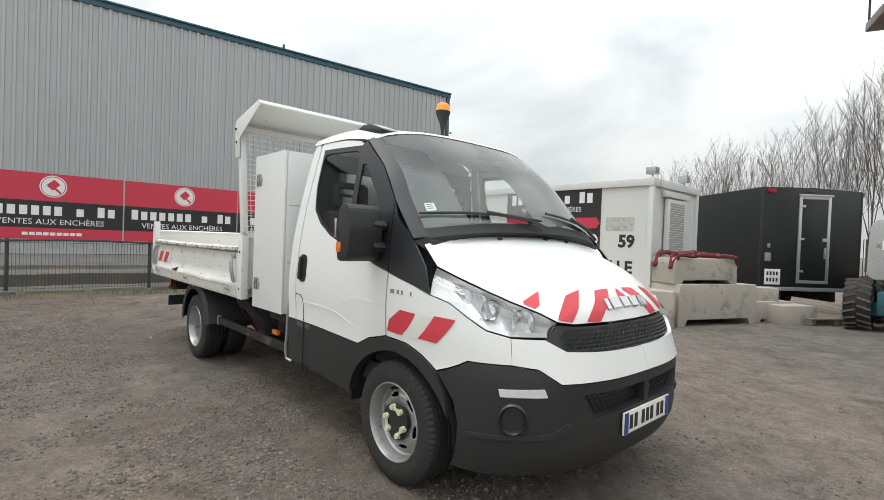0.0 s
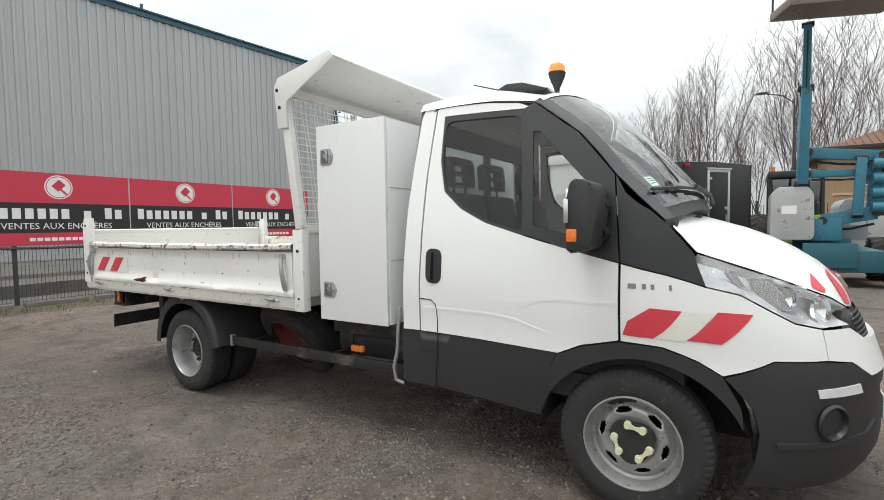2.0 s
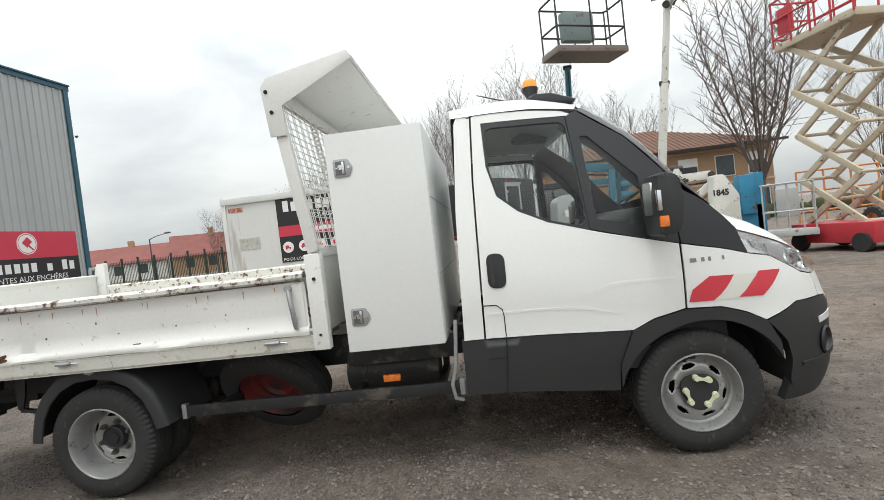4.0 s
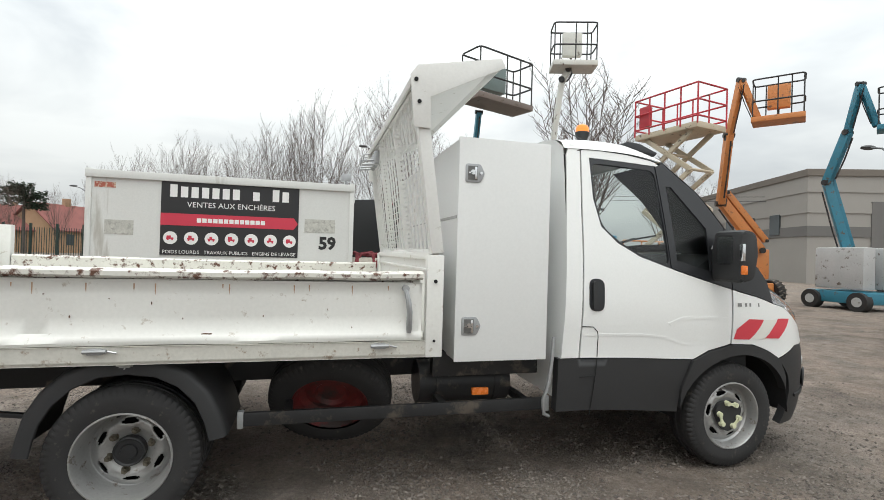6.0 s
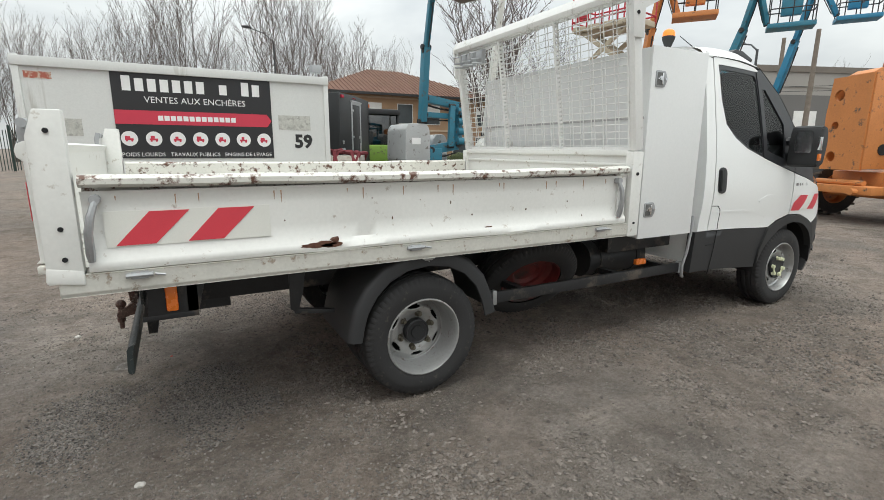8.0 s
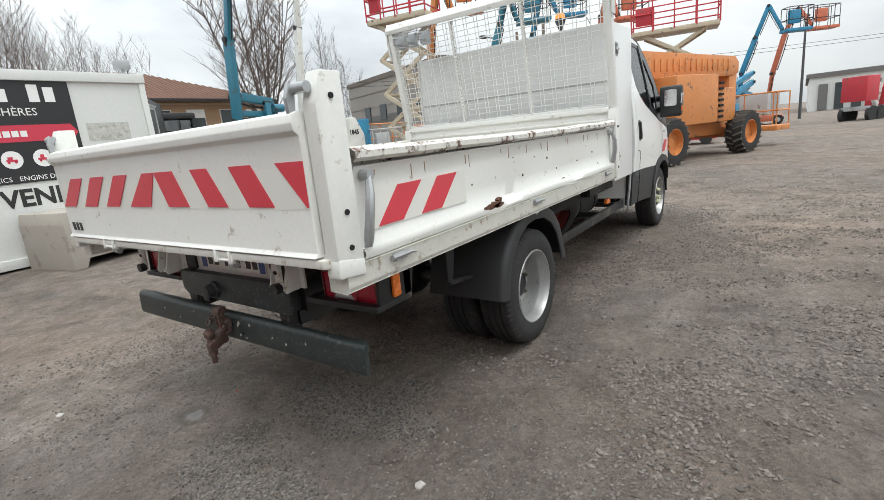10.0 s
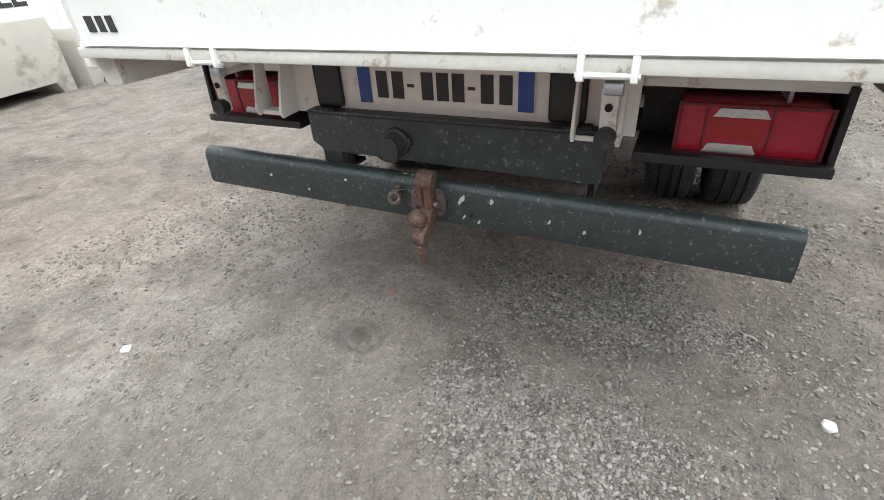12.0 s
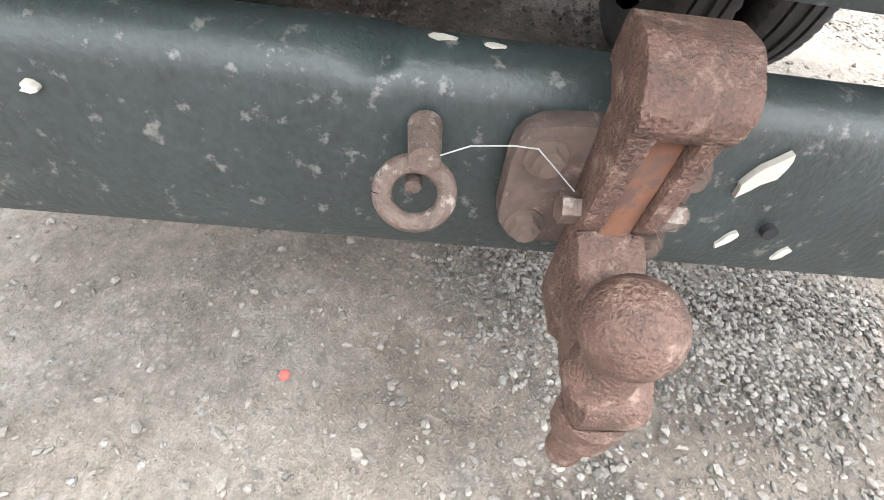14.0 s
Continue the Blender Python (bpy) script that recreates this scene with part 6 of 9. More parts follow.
# corner posts
for sy in (-1, 1):
    bm = bmesh.new()
    box(bm, 1.395, 1.485, sy * 0.955 - 0.028, sy * 0.955 + 0.028, 0.785, 1.315, 0.006)
    fp = part("front_post", bm, BEDWHITE, truck, "white corner post")
    bm = bmesh.new()
    cyl(bm, (1.44, sy * 0.983, 1.178), (1.44, sy * 0.989, 1.178), 0.010, seg=10)
    cyl(bm, (1.44, sy * 0.983, 0.87), (1.44, sy * 0.989, 0.87), 0.007, seg=10)
    parts("post_bolt", bm, DARK, fp)
    bm = bmesh.new()
    prism(bm, [(-1.53, 0.84), (-1.42, 0.84), (-1.42, 1.45), (-1.50, 1.45), (-1.53, 1.36)], "y", sy * 0.928, sy * 0.982, 0.006)
    prism(bm, [(-1.535, 0.845), (-1.42, 0.83), (-1.42, 0.885), (-1.53, 0.905)], "y", sy * 0.93, sy * 0.984, 0.008)
    rp = part("rear_post", bm, BEDWHITE, truck, "white rear corner post with latch")
    bm = bmesh.new()
    for z in (1.38, 1.04, 0.93):
        cyl(bm, (-1.47, sy * 0.98, z), (-1.47, sy * 0.987, z), 0.009, seg=10)
    parts("post_bolt", bm, DARK, rp)
    bm = bmesh.new()
    cyl(bm, (-1.535, sy * 0.90, 1.405), (-1.535, sy * 0.965, 1.405), 0.016, seg=12)
    prism(bm, [(-1.562, 1.335), (-1.54, 1.335), (-1.53, 1.41), (-1.55, 1.425), (-1.565, 1.38)], "y", sy * 0.895, sy * 0.91, 0.003)
    part("tailgate_latch", bm, GREYSTEEL, rp, "worn steel tailgate latch")
# tail board
bm = bmesh.new()
prism(bm, [(-1.565, 0.912), (-1.535, 0.912), (-1.515, 0.92), (-1.515, 1.30), (-1.50, 1.335), (-1.545, 1.345), (-1.568, 1.335), (-1.575, 1.312), (-1.572, 1.29), (-1.555, 1.275), (-1.553, 0.925)], "y", -0.925, 0.925, 0.003)
tail = part("tail_board", bm, BEDWHITE, truck, "white tail board with red hazard stripes")
bm = bmesh.new()
prism(bm, [(-1.56, 0.878), (-1.50, 0.872), (-1.50, 0.906), (-1.56, 0.906)], "y", -0.95, 0.95, 0.006)
part("rear_cross_rail", bm, RAILDIRT, truck, "cream rear rail with rust")
bm = bmesh.new()
prism(bm, [(-0.92, 1.060), (0.91, 1.060), (0.91, 1.212), (-0.92, 1.212)], "x", -1.5545, -1.5525)
part("white_film", bm, WHITEDEC, tail)
STRIPES = [(-0.922, -0.915, -0.925, -0.800), (-0.768, -0.640, -0.680, -0.562), (-0.522, -0.404, -0.432, -0.327), (-0.278, -0.132, -0.204, -0.066),
           (0.010, 0.186, -0.066, 0.028), (0.290, 0.418, 0.160, 0.282), (0.520, 0.655, 0.382, 0.520), (0.760, 0.905, 0.615, 0.750)]
for lo0, lo1, hi0, hi1 in STRIPES:
    bm = bmesh.new()
    prism(bm, [(lo0, 1.068), (lo1, 1.068), (hi1, 1.204), (hi0, 1.204)], "x", -1.5575, -1.5555)
    part("hazard_stripe", bm, REDDEC, tail, "red reflective stripe")
bm = bmesh.new()
for k, (y0, y1) in enumerate(((0.76, 0.785), (0.80, 0.825), (0.84, 0.87))):
    prism(bm, [(y0, 0.945), (y1, 0.945), (y1 + 0.005, 0.985), (y0 + 0.005, 0.985)], "x", -1.556, -1.5535)
part("maker_mark", bm, BLACKP, tail, "small dark mark of plain bars")
for y in (-0.46, 0.50):
    bm = bmesh.new()
    for k in (-0.045, 0.045):
        prism(bm, [(-1.572, 0.868), (-1.548, 0.862), (-1.540, 0.905), (-1.568, 0.912)], "y", y + k - 0.006, y + k + 0.006, 0.002)
    cyl(bm, (-1.558, y - 0.055, 0.876), (-1.558, y + 0.055, 0.876), 0.006, seg=8)
    hg = part("tail_hinge", bm, BEDWHITE, truck, "small white tail board hinge")
    bm = bmesh.new()
    cyl(bm, (-1.535, y - 0.028, 0.852), (-1.535, y + 0.004, 0.852), 0.014, seg=12)
    part("hinge_roller", bm, GREYSTEEL, hg)
# headboard: panel, leaning mesh frame, canopy
bm = bmesh.new()
box(bm, 1.425, 1.455, -0.93, 0.93, 0.87, 1.31, 0.004)
box(bm, 1.405, 1.47, -0.93, 0.93, 1.29, 1.325, 0.006)
box(bm, 1.41, 1.43, -0.93, 0.93, 1.225, 1.24, 0.004)
part("headboard", bm, BEDWHITE, truck, "white steel headboard")
HB0, HB1 = Vector((1.450, 0, 1.325)), Vector((1.322, 0, 2.235))


def hb(t, y, o=0.0):
    p = HB0.lerp(HB1, t)
    return Vector((p.x + o, y, p.z))


bm = bmesh.new()
frame_bars = [((0, -0.955), (1, -0.955), 0.032), ((0, 0.955), (1, 0.955), 0.032), ((0.0, -0.95), (0.0, 0.95), 0.02), ((0.985, -0.95), (0.985, 0.95), 0.024)]
for (t0, y0), (t1, y1), w in frame_bars:
    a, b = hb(t0, y0), hb(t1, y1)
    d = (b - a).normalized()
    m = Matrix.Translation(a) @ d.to_track_quat("Z", "X").to_matrix().to_4x4()
    box(bm, -w, w, -w * 0.7, w * 0.7, 0, (b - a).length, 0.005, m=m)
screen_f = part("mesh_frame", bm, CANWHITE, truck, "leaning white mesh headboard frame")
for y in (-0.93, -0.32, 0.32, 0.93):
    bm = bmesh.new()
    a, b = hb(0.01, y, -0.015), hb(0.97, y, -0.015)
    m = Matrix.Translation(a) @ (b - a).normalized().to_track_quat("Z", "X").to_matrix().to_4x4()
    for k in range(29):
        box(bm, -0.02, 0.02, -0.004, 0.004, k * 0.0295, k * 0.0295 + 0.017, m=m)
    box(bm, -0.022, -0.012, -0.005, 0.005, 0, 0.86, m=m)
    box(bm, 0.012, 0.022, -0.005, 0.005, 0, 0.86, m=m)
    part("punched_upright", bm, CANWHITE, screen_f)
bm = bmesh.new()
for k in range(20):
    t = 0.03 + k * 0.048
    pipe(bm, [hb(t, y, 0.004 + 0.006 * noise.noise(Vector((y * 3, k, 0)))) for y in np.linspace(-0.94, 0.94, 11)], 0.0032, 5)
for k in range(38):
    y = -0.925 + k * 0.05
    if k % 2:
        y -= 0.022
    pipe(bm, [hb(0.0, y, -0.002), hb(0.5, y, 0.003), hb(0.98, y, -0.002)], 0.003, 5)
part("wire_mesh", bm, CANWHITE, screen_f, "white square wire mesh")
bm = bmesh.new()
for k, y in enumerate((0.84, 0.72, 0.58)):
    p = hb(0.86, y, -0.03)
    prism(bm, [(p.x - 0.02, p.z - 0.05), (p.x + 0.02, p.z - 0.06), (p.x + 0.02, p.z + 0.06), (p.x - 0.02, p.z + 0.05)], "y", y - 0.045, y + 0.045, 0.006)
    pipe(bm, [(p.x - 0.02, y, p.z - 0.02), (p.x - 0.10, y + 0.01, p.z - 0.03), (p.x - 0.11, y, p.z + 0.02), (p.x - 0.06, y, p.z + 0.03)], 0.009, 6)
    pipe(bm, [(p.x - 0.02, y - 0.05, p.z - 0.06), (p.x - 0.12, y - 0.04, p.z - 0.07)], 0.009, 6)
parts("tool_hook", bm, GREYSTEEL, screen_f, "steel tool holder on the mesh")
for sy in (-1, 1):
    bm = bmesh.new()
    prism(bm, [(1.275, 2.235), (1.312, 2.288), (1.770, 2.376), (1.792, 2.330), (1.385, 2.130), (1.392, 1.968), (1.302, 1.968)], "y", sy * 0.985, sy * 0.992, 0.002)
    side = part("canopy_cheek", bm, CANWHITE, truck, "white canopy side plate")
    bm = bmesh.new()
    for x, z in ((1.305, 2.212), (1.325, 2.100)):
        cyl(bm, (x, sy * 0.99, z), (x, sy * 0.997, z), 0.011, seg=10)
    parts("cheek_bolt", bm, DARK, side)
bm = bmesh.new()
prism(bm, [(1.279, 2.226), (1.314, 2.286), (1.772, 2.374), (1.792, 2.345), (1.780, 2.336), (1.758, 2.357), (1.322, 2.273), (1.291, 2.222), (1.297, 2.195), (1.287, 2.193)], "y", -0.985, 0.985, 0.002)
part("canopy", bm, CANWHITE, truck, "white folded canopy over the locker")
# the bed stands a little proud of the cab on both sides
for ob in truck.children_recursive:
    if ob.parent in (None, truck) and ob.name.split(".")[0] in ("bed_floor", "bed_rail", "side_board", "front_post", "rear_post", "tail_board", "rear_cross_rail", "headboard", "mesh_frame", "canopy_cheek", "canopy", "mudguard", "mudguard_badge"):
        for o in (ob, *ob.children_recursive):
            o.data.transform(Matrix.Diagonal((1, 1.045, 1, 1)))
# tool locker across the bed front
bm = bmesh.new()
box(bm, 1.575, 2.118, -0.945, 0.90, 0.745, 1.955, 0.010)
locker = part("tool_locker", bm, SHEETWHITE, truck, "tall white steel tool locker")
for sy in (-1, 1):
    bm = bmesh.new()
    y0, y1 = (-0.965, -0.947) if sy < 0 else (0.902, 0.920)
    box(bm, 1.568, 2.112, y0, y1, 0.742, 1.960, 0.006)
    ld = part("locker_door", bm, SHEETWHITE, locker, "smooth white locker door")
    for z in (1.765, 0.935):
        bm = bmesh.new()
        ya, yb = (y0 - 0.005, y0) if sy < 0 else (y1, y1 + 0.005)
        prism(bm, rounded([(1.605, z - 0.05), (1.690, z - 0.05), (1.715, z), (1.690, z + 0.05), (1.605, z + 0.05)], 0.012, 2), "y", ya, yb, 0.001)
        latch = part("locker_latch", bm, GREYSTEEL, ld, "recessed steel paddle latch")
        bm = bmesh.new()
        yc = ya - 0.002 if sy < 0 else yb
        box(bm, 1.618, 1.672, yc, yc + 0.002, z - 0.038, z + 0.038)
        part("latch_pocket", bm, LATCHDARK, latch)
        bm = bmesh.new()
        yc = yc - 0.006 if sy < 0 else yc + 0.002
        box(bm, 1.655, 1.668, yc, yc + 0.006, z - 0.034, z + 0.034, 0.002)
        cyl(bm, (1.645, yc, z + 0.004), (1.645, yc + 0.006, z + 0.004), 0.014, seg=12)
        box(bm, 1.62, 1.64, yc, yc + 0.004, z - 0.004, z + 0.004)
        cyl(bm, (1.692, yc, z), (1.692, yc + 0.006, z), 0.008, seg=10)
        part("latch_handle", bm, CHROME, latch)
bm = bmesh.new()
box(bm, 1.569, 1.575, -0.93, 0.88, 1.52, 1.535)
box(bm, 2.118, 2.121, -0.93, 0.88, 1.122, 1.129)
box(bm, 2.118, 2.121, -0.93, 0.88, 1.550, 1.557)
parts("locker_seam", bm, BOARDPAN, locker)

# ---- rear end: plate, lamps, underrun bar, tow hitch ----
bm = bmesh.new()
box(bm, -1.262, -1.250, -0.50, 0.52, 0.675, 0.84, 0.003)
part("plate_panel", bm, BEDWHITE, truck, "white painted rear panel")
bm = bmesh.new()
box(bm, -1.270, -1.263, -0.26, 0.255, 0.715, 0.825, 0.003)
rplate = part("number_plate", bm, mat("dull_white_plate", (0.74, 0.73, 0.68), 0.45), truck, "white number plate with black bars")
bm = bmesh.new()
box(bm, -1.2725, -1.2705, 0.212, 0.252, 0.719, 0.821)
box(bm, -1.2725, -1.2705, -0.257, -0.217, 0.719, 0.821)
parts("plate_end", bm, BLUEP, rplate)
bm = bmesh.new()
for y in (0.175, 0.125, 0.035, -0.01, -0.055, -0.135, -0.185):
    box(bm, -1.2725, -1.2705, y - 0.017, y + 0.017, 0.735, 0.807)
for y in (0.085, -0.092):
    box(bm, -1.2725, -1.2705, y - 0.01, y + 0.01, 0.767, 0.775)
parts("plate_bar", bm, BLACKP, rplate)
bm = bmesh.new()
for y in (-0.34, 0.36):
    box(bm, -1.275, -1.262, y - 0.045, y + 0.045, 0.70, 0.835, 0.012)
parts("rubber_pad", bm, BLACKP, truck)
for y in (-0.47, 0.50):
    bm = bmesh.new()
    prism(bm, [(-1.262, 0.68), (-1.335, 0.672), (-1.345, 0.69), (-1.30, 0.84), (-1.262, 0.84)], "y", y - 0.005, y + 0.005, 0.002)
    gus = part("hinge_gusset", bm, BEDWHITE, truck, "white triangular gusset plate")
    bm = bmesh.new()
    prism(bm, [(-1.262, 0.68), (-1.325, 0.672), (-1.335, 0.69), (-1.30, 0.82), (-1.262, 0.82)], "y", y + 0.10, y + 0.108, 0.002)
    part("gusset_plate", bm, BEDWHITE, gus)
    bm = bmesh.new()
    box(bm, -1.31, -1.262, y + 0.005, y + 0.10, 0.672, 0.684)
    part("gusset_foot", bm, BEDWHITE, gus)
for y in (-0.445, 0.72):
    bm = bmesh.new()
    prism(bm, [(-1.345, 0.685), (-1.333, 0.685), (-1.333, 0.80), (-1.355, 0.80)], "y", y - 0.018, y + 0.018, 0.004)
    box(bm, -1.345, -1.20, y - 0.02, y + 0.02, 0.79, 0.802)
    buf = part("buffer_plate", bm, BEDWHITE, truck, "white plate with a rubber buffer")
    bm = bmesh.new()
    cyl(bm, (-1.375, y, 0.70), (-1.345, y, 0.70), 0.023, seg=16)
    part("rubber_buffer", bm, CHASSIS, buf, "dusty grey rubber buffer")
    # hole drawn as a solid near-black disc, its shade painted
    bm = bmesh.new()
    cyl(bm, (-1.356, y, 0.765), (-1.352, y, 0.765), 0.009, seg=10)
    part("plate_hole", bm, DARK, buf)
for sy in (-1, 1):
    bm = bmesh.new()
    box(bm, -1.235, -1.10, min(sy * 0.585, sy * 0.875), max(sy * 0.585, sy * 0.875), 0.640, 0.755, 0.016)
    tl = part("tail_lamp", bm, REDLENS, truck, "red tail lamp cluster")
    bm = bmesh.new()
    for y0, y1, z0, z1 in ((0.588, 0.872, 0.640, 0.646), (0.588, 0.872, 0.749, 0.755), (0.583, 0.590, 0.64, 0.755), (0.870, 0.877, 0.64, 0.755), (0.768, 0.772, 0.65, 0.75), (0.640, 0.644, 0.65, 0.75)):
        box(bm, -1.2375, -1.232, min(sy * y0, sy * y1), max(sy * y0, sy * y1), z0, z1)
    parts("lamp_rim", bm, REDRIM, tl)
    bm = bmesh.new()
    for z0, z1, y0, y1 in ((0.728, 0.747, 0.655, 0.765), (0.647, 0.668, 0.645, 0.755)):
        prism(bm, [(sy * y0, z0), (sy * y1, z0), (sy * (y1 - 0.012), z1), (sy * (y0 + 0.012), z1)], "x", -1.239, -1.233)
    parts("clear_lens", bm, LAMPGREY, tl, "clear reversing lens")
    bm = bmesh.new()
    prism(bm, [(sy * 0.66, 0.68), (sy * 0.75, 0.68), (sy * 0.76, 0.73), (sy * 0.65, 0.73)], "x", -1.237, -1.233)
    part("inner_lens", bm, mat("deep_red_lens", (0.34, 0.006, 0.012), 0.15), tl)
    bm = bmesh.new()
    box(bm, -1.27, -1.06, min(sy * 0.50, sy * 0.90), max(sy * 0.50, sy * 0.90), 0.618, 0.642, 0.004)
    prism(bm, [(-1.25, 0.64), (-1.06, 0.64), (-1.02, 0.80), (-1.24, 0.80)], "y", sy * 0.885, sy * 0.90, 0.003)
    box(bm, -1.10, -1.06, min(sy * 0.50, sy * 0.90), max(sy * 0.50, sy * 0.90), 0.64, 0.79)
    part("lamp_bracket", bm, CHASSIS, truck, "black lamp bracket")
    bm = bmesh.new()
    box(bm, -1.18, -1.135, min(sy * 0.90, sy * 0.915), max(sy * 0.90, sy * 0.915), 0.655, 0.765, 0.010)
    part("side_marker", bm, ORANGE, truck, "orange side marker lamp")
bm = bmesh.new()
prism(bm, [(-0.415, 0.560), (0.39, 0.572), (0.43, 0.60), (0.43, 0.690), (-0.44, 0.690), (-0.44, 0.568)], "x", -1.305, -1.292, 0.003)
box(bm, -1.305, -1.20, -0.44, 0.43, 0.682, 0.695, 0.003)
skirt = part("rear_skirt", bm, BARPAINT, truck, "scratched black rear skirt plate")
bm = bmesh.new()
for k in range(4):
    box(bm, -1.3062, -1.3052, -0.176 - k * 0.034, -0.156 - k * 0.034, 0.588, 0.608)
parts("maker_mark", bm, mat("worn_grey_mark", (0.10, 0.105, 0.105), 0.6, stain=(0.035, 0.04, 0.045), amount=0.8, stain_size=60), skirt, "worn faint mark of plain bars")
bm = bmesh.new()
lathe(bm, [(0, 0.042), (0.012, 0.042), (0.018, 0.034), (0.034, 0.032), (0.042, 0.028), (0.045, 0.001)], (-1.305, 0.125, 0.622), (-1, 0, 0), 20)
prism(bm, rounded([(0.102, 0.578), (0.148, 0.578), (0.155, 0.62), (0.143, 0.648), (0.107, 0.648), (0.095, 0.62)], 0.012, 2), "x", -1.358, -1.348, 0.004)
ball(bm, (-1.31, 0.085, 0.625), 0.012, 8, 6)
part("trailer_socket", bm, BLACKP, truck, "grey-black trailer socket with flap")
# underrun bar: bent section, ends open
bm = bmesh.new()
sec = [(-1.302, 0.527), (-1.308, 0.531), (-1.322, 0.531), (-1.334, 0.525), (-1.342, 0.508), (-1.346, 0.42), (-1.342, 0.408), (-1.332, 0.404), (-1.322, 0.410), (-1.322, 0.498), (-1.314, 0.510), (-1.302, 0.513)]
rows = []
for y in sorted({-0.878, -0.872, *np.arange(-0.86, 0.88, 0.03), 0.122, 0.130, 0.884, 0.890}):
    back = (0.010 if y > 0.126 else -0.012) + 0.006 * noise.noise(Vector((y * 7, 3, 1))) + 0.003 * noise.noise(Vector((y * 40, 5, 1)))
    rows.append([bm.verts.new((x + (back if x > -1.304 else 0), y, z + 0.012 * y)) for x, z in sec])
skin(bm, rows)
bar = part("underrun_bar", bm, BARPAINT, truck, "scratched blue-black rear underrun bar", smooth=40)
bm = bmesh.new()
for y in (-0.37, 0.37):
    prism(bm, [(-1.29, 0.40), (-1.25, 0.40), (-1.20, 0.70), (-1.30, 0.70)], "y", y - 0.035, y + 0.035, 0.004)
    box(bm, -1.30, -1.18, y - 0.04, y + 0.04, 0.50, 0.512)
for x in (-1.15,):
    box(bm, -1.25, -0.9, -0.42, -0.38, 0.50, 0.56)
    box(bm, -1.25, -0.9, 0.38, 0.42, 0.50, 0.56)
parts("bar_bracket", bm, CHASSIS, truck, "black bar brackets")
chip = mat("flaked_pale_paint", (0.46, 0.43, 0.38), 0.8, var=0.2, size=40, fine=200, bump=0.4)
for y, z, w, h, sl in ((-0.083, 0.487, 0.014, 0.026, 0.5), (-0.172, 0.494, 0.010, 0.014, 0.1), (-0.090, 0.436, 0.007, 0.014, 0.5), (-0.135, 0.428, 0.007, 0.012, 0.5), (0.30, 0.50, 0.008, 0.006, 0), (0.60, 0.48, 0.009, 0.009, 0),
                       (-0.33, 0.46, 0.006, 0.012, 0.3), (-0.42, 0.445, 0.008, 0.01, 0.2), (-0.55, 0.47, 0.005, 0.012, 0.1), (0.45, 0.45, 0.006, 0.008, 0)):
    bm = bmesh.new()
    pts = []
    for k in range(12):
        a = 2 * math.pi * k / 12
        q = 1 + 0.5 * noise.noise(Vector((k * 1.7, y * 20, z * 9)))
        dy, dz = w / 2 * q * math.cos(a), h / 2 * q * math.sin(a)
        pts.append((y + dy - sl * dz, z + dz))
    prism(bm, pts, "x", -1.3475, -1.343)
    part("paint_chip", bm, chip, bar, "flake of pale paint")
bm = bmesh.new()
for y, x, w in ((0.245, -1.316, 0.004), (0.105, -1.315, 0.008), (0.078, -1.318, 0.006), (0.18, -1.32, 0.003), (0.33, -1.316, 0.004)):
    pts = [(x + w * 0.5 * math.cos(a) * (1 + 0.3 * math.sin(3 * a)), y + w * math.sin(a)) for a in np.linspace(0, 6.28, 10)[:-1]]
    prism(bm, pts, "z", 0.529, 0.5325)
parts("paint_flake", bm, chip, bar)
# no opening here: a near-black disc paints the shaded hole
bm = bmesh.new()
cyl(bm, (-1.350, -0.113, 0.447), (-1.340, -0.113, 0.447), 0.005, seg=12)
part("bolt_hole", bm, DARK, bar)
# hitch: bolted plate, hinged fork with a cast head, arm with the ball on its pin
bm = bmesh.new()
prism(bm, rounded([(-0.038, 0.437), (0.066, 0.440), (0.067, 0.516), (0.006, 0.520), (-0.036, 0.512)], 0.022, 4), "x", -1.363, -1.347, 0.003)
hitch = part("tow_hitch", bm, mat("dark_rusted_plate", (0.078, 0.054, 0.046), 0.8, var=0.35, size=40, fine=200, bump=0.7, stain=(0.20, 0.14, 0.11), amount=0.12, stain_size=60), truck, "rusty tow hitch with ball and clevis")
BOLTS = mat("dirty_bolt_steel", (0.125, 0.092, 0.078), 0.7, metal=0.4, var=0.3, size=40, bump=0.5)
for y, z in ((0.050, 0.499), (0.050, 0.453), (-0.027, 0.498), (-0.025, 0.447)):
    bm = bmesh.new()
    cyl(bm, (-1.363, y, z), (-1.3655, y, z), 0.0112, seg=16)
    cyl(bm, (-1.3655, y, z), (-1.371, y, z), 0.0092, 0.0086, 6)
    cyl(bm, (-1.371, y, z), (-1.375, y, z), 0.0052, 0.0045, 10)
    part("plate_bolt", bm, BOLTS, hitch, "worn hexagon bolt")
for y0, y1 in ((0.0165, 0.0295), (-0.0135, -0.0030)):
    bm = bmesh.new()
    prism(bm, rounded([(-1.364, 0.466), (-1.378, 0.463), (-1.388, 0.476), (-1.390, 0.505), (-1.396, 0.545), (-1.368, 0.556), (-1.362, 0.53)], 0.007, 3), "y", y0, y1, 0.0025)
    part("fork_cheek", bm, RUST, hitch, smooth=40)
bm = bmesh.new()
prism(bm, rounded([(-1.364, 0.455), (-1.380, 0.458), (-1.384, 0.50), (-1.386, 0.545), (-1.366, 0.55)], 0.006, 2), "y", -0.0028, 0.0150, 0.002)
